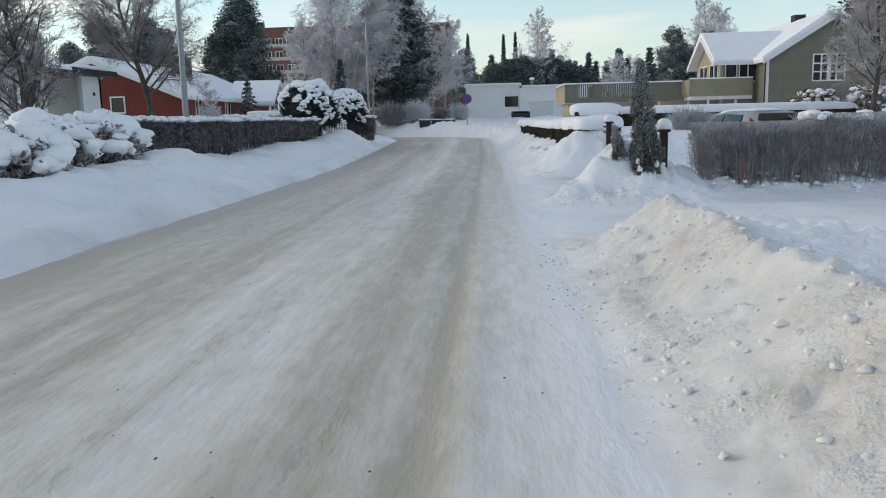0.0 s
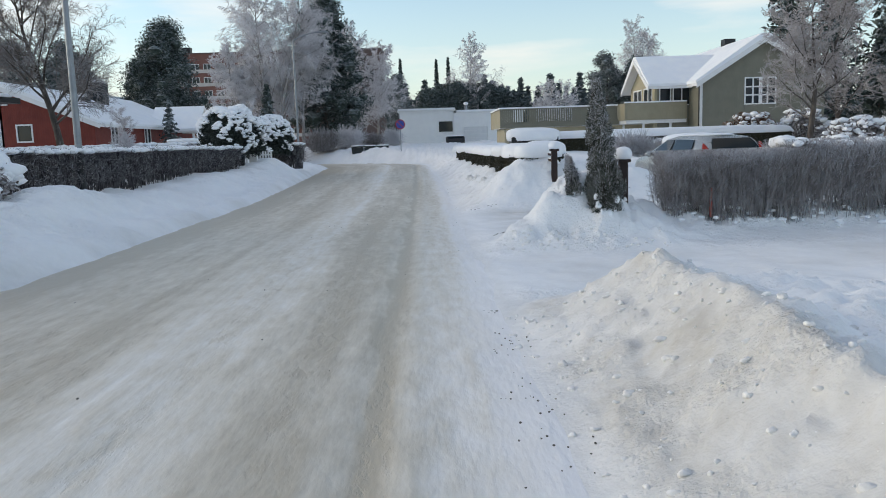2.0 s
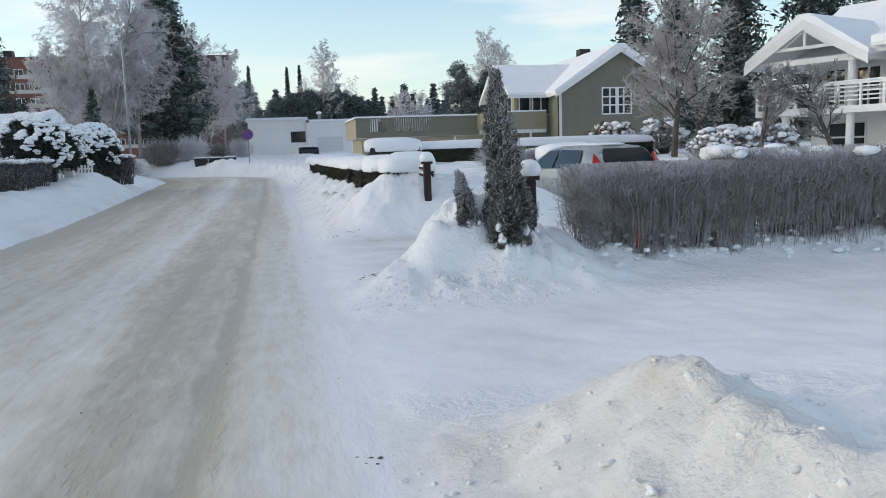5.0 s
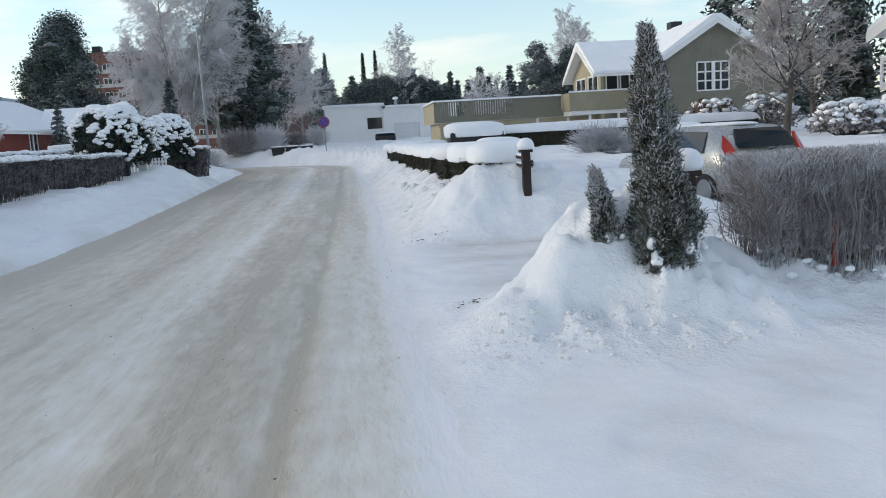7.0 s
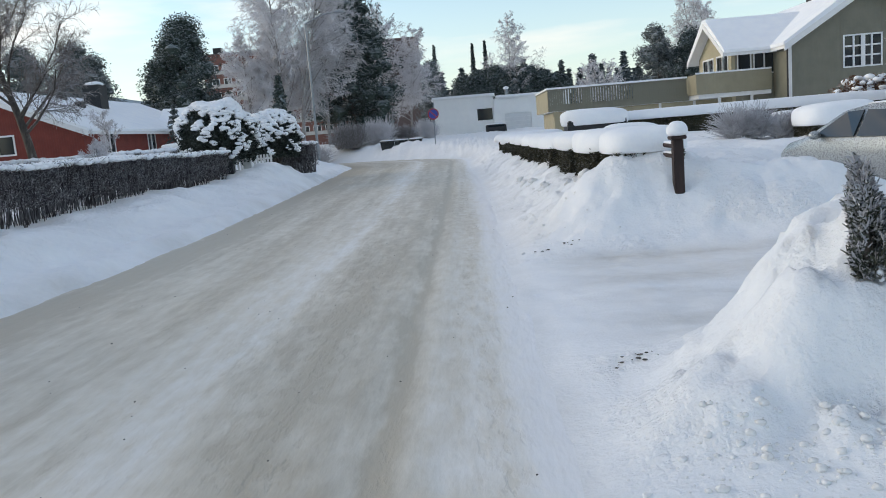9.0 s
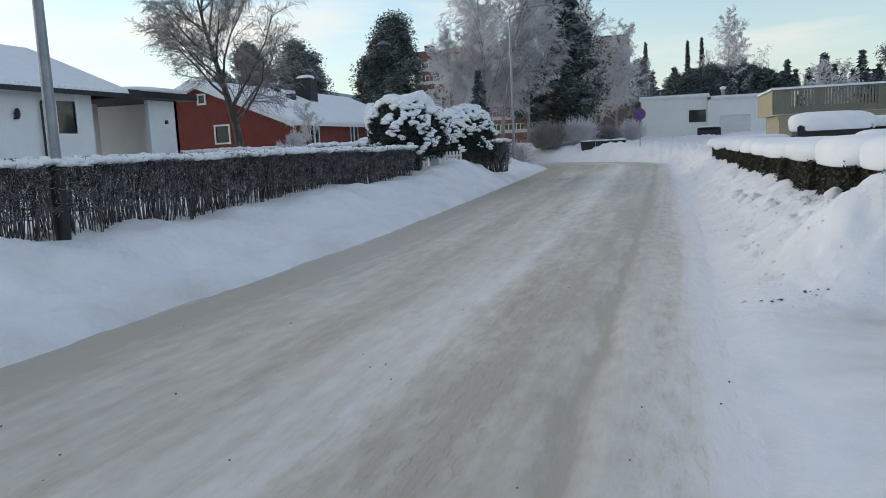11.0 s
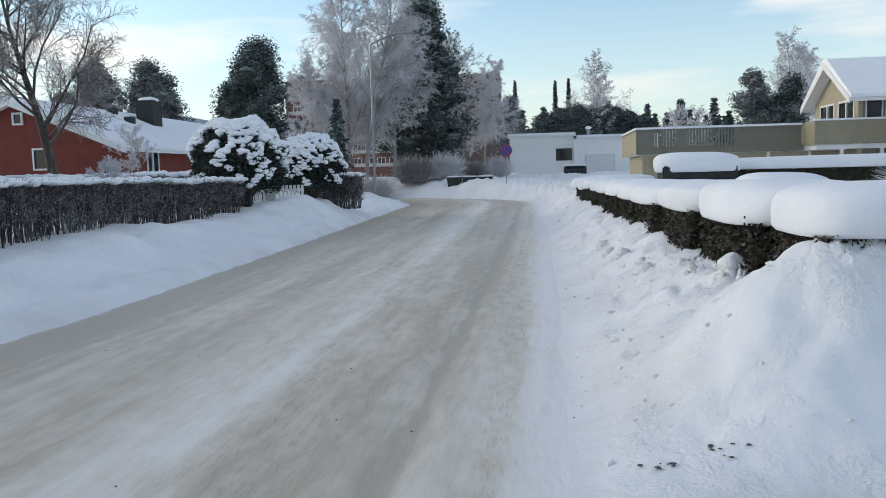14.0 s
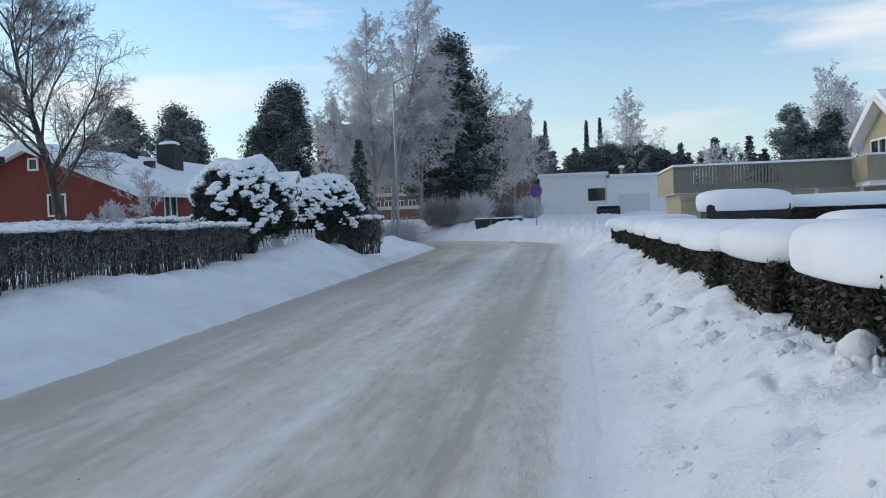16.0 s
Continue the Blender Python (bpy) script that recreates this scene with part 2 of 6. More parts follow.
M_BRICK_END = surf("brown_brick", (0.095, 0.066, 0.06), (0.13, 0.092, 0.083), 0.5, 0.85, 0.2, 6)
M_BAND = surf("pale_concrete", (0.40, 0.37, 0.34), (0.52, 0.49, 0.46), 0.8, 0.85, 0.2, 8)
M_GLASS = glass("window_glass")
M_CARGLASS = glass("car_glass", (0.012, 0.018, 0.02))
M_CARGLASS.node_tree.nodes["Principled BSDF"].inputs["Specular IOR Level"].default_value = 0.2
M_CAR = surf("silver_car_paint", (0.42, 0.43, 0.42), (0.50, 0.51, 0.50), 2, 0.28, 0.03, 60, metal=0.55, frost=0.25, lo=0.9, hi=1.3, fine_bump=0.001)
M_RUBBER = surf("rubber", (0.012, 0.012, 0.013), (0.03, 0.03, 0.03), 8, 0.85, 0.2, 60)
M_TAIL = surf("red_lamp_glass", (0.34, 0.022, 0.016), (0.52, 0.055, 0.035), 8, 0.2, 0.05, 60)
M_BLUE = surf("sign_blue", (0.03, 0.05, 0.28), (0.045, 0.07, 0.34), 8, 0.4, 0.05, 60)
M_SIGNRED = surf("sign_red", (0.30, 0.03, 0.03), (0.38, 0.05, 0.05), 8, 0.4, 0.05, 60)
M_BROWN = surf("brown_stained_wood", (0.020, 0.012, 0.011), (0.055, 0.032, 0.028), 6, 0.7, 0.4, 40, stretch=(1, 1, 0.2))
M_WOODRED = surf("red_marker_wood", (0.30, 0.05, 0.035), (0.42, 0.09, 0.06), 6, 0.7, 0.2, 40)
M_BIN = surf("black_plastic", (0.012, 0.014, 0.015), (0.03, 0.034, 0.035), 4, 0.5, 0.1, 60)
# Pale blue-grey carries the distance haze over dark forest
M_HILL_HAZED = surf("hazed_far_forest", (0.30, 0.36, 0.41), (0.42, 0.47, 0.52), 0.02, 0.9, 0.0, 0.15)
M_DIRTY = surf("grey_ploughed_snow", (0.42, 0.43, 0.44), (0.68, 0.69, 0.70), 3, 0.8, 0.5, 30, fine_bump=0.02)


def road_material():
    """Packed, sanded snow: streaks along the road by its own across and along lengths in metres."""
    m = bpy.data.materials.new("sanded_packed_snow")
    m.use_nodes = True
    n, l = m.node_tree.nodes, m.node_tree.links
    b = n["Principled BSDF"]
    b.inputs["Specular IOR Level"].default_value = 0.35
    uv = n.new("ShaderNodeUVMap")
    uv.uv_map = "along"

    def streak(sx, sy, scale, detail, rough=0.55):
        mp = n.new("ShaderNodeMapping")
        mp.inputs["Scale"].default_value = (sx, sy, 1)
        l.new(uv.outputs[0], mp.inputs["Vector"])
        t = n.new("ShaderNodeTexNoise")
        t.inputs["Scale"].default_value, t.inputs["Detail"].default_value, t.inputs["Roughness"].default_value = scale, detail, rough
        l.new(mp.outputs[0], t.inputs["Vector"])
        return t.outputs["Fac"]

    def math_node(op, a, c=0.5, d=0.0):
        q = n.new("ShaderNodeMath")
        q.operation = op
        for i, v in enumerate((a, c, d)):
            if isinstance(v, (int, float)):
                q.inputs[i].default_value = v
            else:
                l.new(v, q.inputs[i])
        return q.outputs[0]

    s1 = streak(1.3, 0.05, 1.6, 4)
    s2 = streak(1.9, 0.40, 1.6, 4, 0.55)
    s3 = streak(2.0, 0.75, 3.4, 7, 0.58)
    sx = n.new("ShaderNodeSeparateXYZ")
    l.new(uv.outputs[0], sx.inputs[0])
    across = n.new("ShaderNodeMapRange")
    across.inputs["From Min"].default_value, across.inputs["From Max"].default_value = -3.4, 3.4
    l.new(sx.outputs["X"], across.inputs["Value"])
    band = n.new("ShaderNodeValToRGB")
    e = band.color_ramp.elements
    stops = [((u + 3.4) / 6.8, v) for u, v in ((-3.4, 0.0), (-2.85, 0.06), (-2.6, 0.42), (-2.35, 0.78), (-1.95, 0.84), (-1.5, 0.60), (-0.9, 0.50), (-0.3, 0.62), (0.35, 0.34), (0.85, 0.20), (1.3, 0.52), (1.75, 0.58), (2.08, 0.55), (2.2, 0.88), (2.3, 0.55), (2.45, 0.34), (2.7, 0.20), (2.95, 0.08), (3.25, 0.0))]
    e[0].position, e[1].position = stops[0][0], stops[-1][0]
    e[0].color, e[1].color = (stops[0][1],) * 3 + (1,), (stops[-1][1],) * 3 + (1,)
    for p, v in stops[1:-1]:
        q = e.new(p)
        q.color = (v, v, v, 1)
    wob = math_node("MULTIPLY_ADD", s2, 0.07, -0.035)
    l.new(math_node("ADD", across.outputs[0], wob), band.inputs[0])
    f = math_node("MULTIPLY_ADD", s1, 0.85, -0.40)
    f = math_node("ADD", f, band.outputs[0])
    f = math_node("ADD", f, math_node("MULTIPLY_ADD", s2, 0.55, -0.265))
    f = math_node("ADD", f, math_node("MULTIPLY_ADD", s3, 0.70, -0.075))
    s4 = streak(3.6, 0.20, 1.8, 5, 0.55)
    s5 = streak(4.0, 1.5, 2.6, 5, 0.6)
    f = math_node("ADD", f, math_node("MULTIPLY_ADD", s4, 0.34, -0.20))
    scallop = n.new("ShaderNodeMapRange")
    scallop.inputs["From Min"].default_value, scallop.inputs["From Max"].default_value = 0.50, 0.60
    l.new(s5, scallop.inputs["Value"])
    worn = n.new("ShaderNodeMapRange")
    worn.inputs["From Min"].default_value, worn.inputs["From Max"].default_value = 0.48, 0.62
    l.new(s1, worn.inputs["Value"])
    ripple = math_node("MULTIPLY", scallop.outputs[0], worn.outputs[0])
    f = math_node("ADD", f, math_node("MULTIPLY", ripple, 0.14))
    gate = n.new("ShaderNodeMapRange")
    gate.inputs["From Min"].default_value, gate.inputs["From Max"].default_value = 0.0, 0.12
    l.new(band.outputs[0], gate.inputs["Value"])
    f = math_node("MULTIPLY", f, gate.outputs[0])
    ramp = n.new("ShaderNodeValToRGB")
    e = ramp.color_ramp.elements
    e[0].position, e[0].color = 0.0, (0.88, 0.88, 0.89, 1)
    e[1].position, e[1].color = 1.0, (0.49, 0.43, 0.335, 1)
    q = e.new(0.35)
    q.color = (0.81, 0.785, 0.735, 1)
    q = e.new(0.65)
    q.color = (0.68, 0.63, 0.54, 1)
    l.new(f, ramp.inputs[0])
    l.new(ramp.outputs[0], b.inputs["Base Color"])
    rr = n.new("ShaderNodeMapRange")
    rr.inputs["To Min"].default_value, rr.inputs["To Max"].default_value = 0.75, 0.45
    l.new(f, rr.inputs["Value"])
    l.new(rr.outputs[0], b.inputs["Roughness"])
    bp = n.new("ShaderNodeBump")
    bp.inputs["Strength"].default_value, bp.inputs["Distance"].default_value = 0.6, 0.04
    l.new(math_node("ADD", math_node("ADD", s2, math_node("MULTIPLY", s4, 0.2)), math_node("ADD", math_node("MULTIPLY", s3, 0.6), math_node("MULTIPLY", ripple, -0.22))), bp.inputs["Height"])
    l.new(bp.outputs[0], b.inputs["Normal"])
    return m


M_ROAD = road_material()


# ---- mesh helpers ----
class Build:
    """Collects vertices and faces, and links them as one mesh object."""

    def __init__(self):
        self.v, self.f, self.count = [], [], 0

    def add(self, verts, faces):
        verts = np.asarray(verts, float)
        self.v.append(verts)
        self.f.extend([tuple(i + self.count for i in q) for q in faces])
        self.count += len(verts)
        return self

    def box(self, x0, x1, y0, y1, z0, z1):
        return self.add([(x, y, z) for z in (z0, z1) for y in (y0, y1) for x in (x0, x1)],
                        [(0, 2, 3, 1), (4, 5, 7, 6), (0, 1, 5, 4), (2, 6, 7, 3), (0, 4, 6, 2), (1, 3, 7, 5)])

    def prism(self, poly, vec):
        a = np.asarray(poly, float)
        k = len(a)
        faces = [tuple(range(k))[::-1], tuple(range(k, 2 * k))]
        faces += [(i, (i + 1) % k, k + (i + 1) % k, k + i) for i in range(k)]
        return self.add(np.vstack([a, a + np.asarray(vec, float)]), faces)

    def tubes(self, segs, sides=3):
        """Tapered round rods; rows of x y z, x y z, radius, radius."""
        s = np.asarray(segs, float).reshape(-1, 8)
        if not len(s):
            return self
        p, q = s[:, :3], s[:, 3:6]
        d = q - p
        d /= np.linalg.norm(d, axis=1, keepdims=True) + 1e-9
        ref = np.where(np.abs(d[:, 2:3]) > 0.9, (1.0, 0, 0), (0, 0, 1.0))
        u = np.cross(d, ref)
        u /= np.linalg.norm(u, axis=1, keepdims=True) + 1e-9
        w = np.cross(d, u)
        ang = np.arange(sides) * 2 * np.pi / sides
        ring = u[:, None] * np.cos(ang)[None, :, None] + w[:, None] * np.sin(ang)[None, :, None]
        verts = np.concatenate([p[:, None] + ring * s[:, 6, None, None], q[:, None] + ring * s[:, 7, None, None]], 1).reshape(-1, 3)
        base = (np.arange(len(s)) * 2 * sides)[:, None, None] + self.count
        i = np.arange(sides)
        j = (i + 1) % sides
        quad = np.stack([i, j, j + sides, i + sides], 1)[None]
        self.v.append(verts)
        self.f.extend(map(tuple, (base + quad).reshape(-1, 4).tolist()))
        self.count += len(verts)
        return self

    def cards(self, points, size, rng, flat=0.0):
        """Small leaf sprays: two crossed narrow blades a point, at random turns."""
        p = np.asarray(points, float).reshape(-1, 3)
        k = len(p)
        a = rng.normal(size=(k, 3))
        a[:, 2] *= 1 - flat
        a /= np.linalg.norm(a, axis=1, keepdims=True) + 1e-9
        b = np.cross(a, rng.normal(size=(k, 3)))
        b /= np.linalg.norm(b, axis=1, keepdims=True) + 1e-9
        s = size * rng.uniform(0.6, 1.3, (k, 1))
        verts = np.stack([p - a * s, p + b * s * 0.38, p + a * s, p - b * s * 0.38], 1).reshape(-1, 3)
        base = (np.arange(k) * 4)[:, None] + self.count
        self.v.append(verts)
        self.f.extend(map(tuple, (base + np.arange(4)[None]).tolist()))
        self.count += len(verts)
        return self

    def blob(self, c, r, seed=0, rough=0.15, lat=7, lon=12, flat_base=0.0, square=1.0):
        """An uneven rounded lump with radii r."""
        th = np.linspace(0, np.pi, lat + 1)[1:-1]
        ph = np.arange(lon) * 2 * np.pi / lon
        T, P = np.meshgrid(th, ph, indexing="ij")
        d = np.stack([np.sin(T) * np.cos(P), np.sin(T) * np.sin(P), np.cos(T)], -1).reshape(-1, 3)
        d = np.vstack([[0, 0, 1.0], d, [0, 0, -1.0]])
        shape = np.sign(d) * np.abs(d) ** square
        rg = np.random.default_rng(seed)
        k = rg.normal(size=(4, 3)) * 2.2
        o = rg.uniform(0, 6, 4)
        wave = sum(np.sin(d @ k[i] + o[i]) for i in range(4)) / 4
        shape = shape * (1 + rough * wave)[:, None]
        if flat_base:
            shape[:, 2] = np.where(shape[:, 2] < -flat_base, -flat_base, shape[:, 2])
        v = np.asarray(c) + shape * np.asarray(r)
        faces = [(0, 1 + i, 1 + (i + 1) % lon) for i in range(lon)]
        for q in range(lat - 2):
            a, b = 1 + q * lon, 1 + (q + 1) * lon
            faces += [(a + i, b + i, b + (i + 1) % lon, a + (i + 1) % lon) for i in range(lon)]
        end, a = len(d) - 1, 1 + (lat - 2) * lon
        faces += [(end, a + (i + 1) % lon, a + i) for i in range(lon)]
        return self.add(v, faces)

    def mesh(self, name, mat, smooth=False, bevel=0.0):
        me = bpy.data.meshes.new(name)
        verts = np.vstack(self.v)
        sizes = np.fromiter((len(q) for q in self.f), int, len(self.f))
        flat = np.fromiter((i for q in self.f for i in q), int, int(sizes.sum()))
        me.vertices.add(len(verts))
        me.vertices.foreach_set("co", verts.ravel())
        me.loops.add(len(flat))
        me.loops.foreach_set("vertex_index", flat)
        me.polygons.add(len(sizes))
        me.polygons.foreach_set("loop_start", np.concatenate([[0], np.cumsum(sizes)[:-1]]))
        me.polygons.foreach_set("use_smooth", np.full(len(sizes), smooth))
        me.update(calc_edges=True)
        me.validate()
        if len(verts) < 1500 and not bevel:
            bm = bmesh.new()
            bm.from_mesh(me)
            bmesh.ops.remove_doubles(bm, verts=bm.verts[:], dist=0.0005)
            bm.to_mesh(me)
            bm.free()
        if bevel:
            bm = bmesh.new()
            bm.from_mesh(me)
            bmesh.ops.bevel(bm, geom=bm.edges[:], offset=bevel, segments=2, affect="EDGES", clamp_overlap=True)
            bm.to_mesh(me)
            bm.free()
        me.materials.append(mat)
        return me

    def put(self, name, mat, parent=None, label="", smooth=False, bevel=0.0):
        ob = new(name, self.mesh(name, mat, smooth, bevel))
        if parent:
            ob.parent = parent
        return tagged(ob, label)


def thing(name, label, category, group="", kind="", at=(0, 0, 0)):
    e = new(name)
    e.location = at
    e.empty_display_size = 0.2
    return tagged(e, label, category, group, kind)


RNG = np.random.default_rng(7)
TABLE = RNG.uniform(-1, 1, (256, 256))


def vnoise(x, y):
    xi, yi = np.floor(x).astype(int), np.floor(y).astype(int)
    fx, fy = x - xi, y - yi
    fx, fy = fx * fx * (3 - 2 * fx), fy * fy * (3 - 2 * fy)
    g = lambda i, j: TABLE[i & 255, j & 255]
    return (g(xi, yi) * (1 - fx) + g(xi + 1, yi) * fx) * (1 - fy) + (g(xi, yi + 1) * (1 - fx) + g(xi + 1, yi + 1) * fx) * fy


def fbm(x, y, octaves=4):
    return sum(vnoise(x * 2 ** k + 17.3 * k, y * 2 ** k + 9.1 * k) / 2 ** k for k in range(octaves)) / 1.6


def sm(a, b, v):
    q = np.clip((v - a) / (b - a), 0, 1)
    return q * q * (3 - 2 * q)


# ---- road line: straight, then a bend to the left ----
def edges(y):
    left = np.interp(y, (-40, 24, 30, 38, 47, 58), (-5.05, -5.1, -5.4, -5.9, -6.5, -7.3))
    right = np.interp(y, (-40, 20, 33, 55), (-0.35, -0.33, -0.36, -0.72))
    return left, right


line = []
for yy in np.arange(-40, 58, 0.5):
    a, b = edges(yy)
    line.append(((a + b) / 2, yy, (b - a) / 2))
cx, cy, head, hw0 = line[-1][0], line[-1][1], radians(92.5), line[-1][2]
for k in range(260):
    if k > 2:
        head += (0.5 / 15.0) if head < radians(176) else 0
    cx, cy = cx + 0.5 * math.cos(head), cy + 0.5 * math.sin(head)
    line.append((cx, cy, hw0))
LINE = np.array(line)
TAN = np.gradient(LINE[:, :2], axis=0)
TAN /= np.linalg.norm(TAN, axis=1, keepdims=True)
NOR = np.stack([TAN[:, 1], -TAN[:, 0]], 1)


def lateral(x, y):
    """Distance from the road's middle (right is plus), and its half width there."""
    lat, hw = np.empty_like(x), np.empty_like(x)
    for i in range(0, len(x), 20000):
        px, py = x[i:i + 20000], y[i:i + 20000]
        k = ((px[:, None] - LINE[None, :, 0]) ** 2 + (py[:, None] - LINE[None, :, 1]) ** 2).argmin(1)
        lat[i:i + 20000] = (px - LINE[k, 0]) * NOR[k, 0] + (py - LINE[k, 1]) * NOR[k, 1]
        far = np.hypot(px - LINE[k, 0], py - LINE[k, 1])
        lat[i:i + 20000] = np.where(np.abs(lat[i:i + 20000]) < far * 0.8, np.sign(lat[i:i + 20000]) * far, lat[i:i + 20000])
        hw[i:i + 20000] = LINE[k, 2]
    return lat, hw


def bump_at(x, y, cx, cy, rx, ry, h, p=1.0, turn=0.0):
    c, s = math.cos(radians(turn)), math.sin(radians(turn))
    dx, dy = x - cx, y - cy
    u, v = (dx * c + dy * s) / rx, (-dx * s + dy * c) / ry
    return h * np.exp(-(u * u + v * v) ** p)


def height(x, y):
    """Height of the snow over the whole place."""
    x, y = np.asarray(x, float), np.asarray(y, float)
    lat, hw = lateral(x, y)
    pits = -0.05 * sm(0.25, 0.7, vnoise(x * 5.3 + 2, y * 5.3)) - 0.028 * sm(0.25, 0.65, vnoise(x * 10 + 2, y * 10)) - 0.02 * sm(0.35, 0.8, vnoise(x * 2.6 + 7, y * 2.6 + 3))
    big, mid, small = fbm(x * 0.35, y * 0.35), fbm(x * 1.3 + 5, y * 1.3), fbm(x * 5 + 3, y * 5, 4)
    ragged = 0.10 * fbm(y * 0.7, y * 0 + 1.5, 3) + 0.05 * fbm(y * 3.1, x * 0 + 4.5, 2)
    out_l, out_r = -lat - hw + ragged, lat - hw
    # left bank and gardens
    zl = 0.16 * sm(0.0, 0.7, out_l) + 0.40 * sm(0.5, 2.6, out_l) + 0.10 * np.exp(-((out_l - 1.7) / 0.8) ** 2) + 0.9 * sm(6, 22, out_l)
    zl += (0.12 * big + 0.13 * mid + 0.045 * small + 0.5 * pits) * sm(0.0, 0.9, out_l)
    zl += bump_at(x, y, -7.4, 17.6, 0.9, 1.6, 0.40) + bump_at(x, y, -6.7, 13.0, 1.0, 2.5, 0.18) + bump_at(x, y, -7.4, 41.0, 0.8, 1.8, 0.45) + bump_at(x, y, -8.2, 44.5, 0.9, 1.6, 0.3) + bump_at(x, y, -8.1, 40.6, 1.0, 2.6, 0.22)
    zl += 0.07 * np.exp(-((out_l - 0.35) / 0.3) ** 2) * (1 + 1.2 * mid)
    # right: walkway, then banks cut by two drives
    foot = 0.85 + 0.10 * fbm(y * 0.4, y * 0 + 2.0, 2)
    o = out_r - foot
    first = sm(10.3, 8.9, y + 0.35 * (x - 1.7))
    oc = o + 0.09 * fbm(y * 0.9, y * 0 + 7.0, 3)
    ridge = 0.62 * np.clip(oc / 1.08, 0, 1) ** 1.55 - 0.20 * sm(1.02, 1.75, oc) - 0.10 * sm(1.8, 3.4, oc)
    ridge += (0.03 * big + 0.035 * mid + 0.030 * small + 0.45 * pits) * sm(0.0, 0.5, o)
    ridge += 0.045 * sm(0.30, 0.75, vnoise(x * 6.5 + 11, y * 6.5)) * sm(0.15, 0.6, o) + 0.03 * sm(0.25, 0.7, vnoise(x * 12 + 1, y * 12)) * sm(-0.05, 0.3, o)
    zr = first * ridge
    second = sm(19.5, 21.2, y)
    bank = 0.70 * sm(0.0, 1.55, o) + 0.12 * sm(1.5, 5.0, o)
    bank += (0.08 * big + 0.09 * mid + 0.06 * small + 1.1 * pits) * sm(0.05, 0.8, o)
    bank += bump_at(x, y, 2.45, 21.25, 0.85, 0.7, 0.50) + bump_at(x, y, 1.55, 20.9, 0.45, 0.5, 0.15)
    # cleared drive where the car is parked
    drive = bump_at(x, y, 6.9, 22.4, 1.9, 3.0, 0.88, 2.0)
    zr += second * bank * (1 - drive)
    middle = (1 - first) * (1 - second)
    lane = 0.03 * big + 0.02 * mid + 0.012 * small + 0.05 * sm(3, 9, x)
    mound = bump_at(x, y, 2.1, 14.65, 0.72, 0.78, 0.74, 1.2) + bump_at(x, y, 1.45, 14.1, 0.50, 0.42, 0.24) + bump_at(x, y, 2.7, 13.95, 0.9, 0.5, 0.28) + bump_at(x, y, 3.6, 14.7, 1.6, 0.7, 0.25) + bump_at(x, y, 1.15, 14.0, 0.5, 0.4, 0.12) + bump_at(x, y, 8, 15.1, 4.5, 0.8, 0.24, 1.5)
    mound = mound + bump_at(x, y, 2.95, 14.75, 0.5, 0.4, 0.32)
    mound = mound * (1 + 0.22 * mid + 0.20 * small) + (pits * 1.3 + 0.05 * small) * sm(0.04, 0.2, mound)
    zr += middle * (lane + mound * sm(0.0, 0.6, o))
    zr += 0.35 * sm(4.2, 6.0, x) * sm(19.5, 16, y) * sm(14.2, 15.0, y) * 0.3
    zr += bump_at(x, y, 7.6, 10.2, 2.2, 0.55, 0.33, 1.2) * (1 + 0.5 * mid + 0.3 * small) + bump_at(x, y, 4.5, 20.6, 1.1, 0.9, 0.16)
    zr *= sm(-0.05, 0.15, o + 0.0)
    z = np.where(lat < 0, zl * sm(0.0, 0.25, out_l), zr)
    # flat bed under the packed road, hidden by the road's own surface
    edge = np.maximum(out_l, out_r - 0.80)
    bed = -0.035 * sm(0.25, -0.2, edge) - 0.07 * sm(-0.15, -0.7, edge) + 0.010 * sm(0.1, 0.5, edge) + 0.008 * mid * sm(0.0, 0.3, edge)
    z = z + bed
    beyond = sm(62, 72, y) * sm(-0.2, 1.2, np.abs(lat) - hw)
    z = z + beyond * (0.55 + 0.25 * big) * sm(14, 3, np.abs(lat)) + 0.75 * sm(66, 92, y) * sm(0.5, 6.0, np.abs(lat) - hw)
    return z


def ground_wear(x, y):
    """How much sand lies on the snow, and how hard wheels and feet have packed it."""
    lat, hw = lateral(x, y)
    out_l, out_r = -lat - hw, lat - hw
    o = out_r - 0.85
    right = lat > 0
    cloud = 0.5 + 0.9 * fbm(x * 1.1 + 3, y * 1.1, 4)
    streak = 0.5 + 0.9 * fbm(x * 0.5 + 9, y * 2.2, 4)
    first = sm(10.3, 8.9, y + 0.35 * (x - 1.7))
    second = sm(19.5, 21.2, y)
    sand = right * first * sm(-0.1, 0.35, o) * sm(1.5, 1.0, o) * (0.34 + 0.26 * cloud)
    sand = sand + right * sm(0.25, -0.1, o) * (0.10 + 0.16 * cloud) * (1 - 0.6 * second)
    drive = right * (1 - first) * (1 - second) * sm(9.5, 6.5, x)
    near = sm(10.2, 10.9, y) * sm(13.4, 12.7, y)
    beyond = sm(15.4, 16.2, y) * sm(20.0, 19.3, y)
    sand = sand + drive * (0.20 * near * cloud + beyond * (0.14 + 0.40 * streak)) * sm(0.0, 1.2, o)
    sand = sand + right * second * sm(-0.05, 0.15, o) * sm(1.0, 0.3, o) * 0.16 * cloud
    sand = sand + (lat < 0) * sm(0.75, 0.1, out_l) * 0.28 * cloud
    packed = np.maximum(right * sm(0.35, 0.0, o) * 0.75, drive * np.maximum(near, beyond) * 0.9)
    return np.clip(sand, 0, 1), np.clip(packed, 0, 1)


def ground_at(x, y):
    return float(height(np.array([x]), np.array([y]))[0])


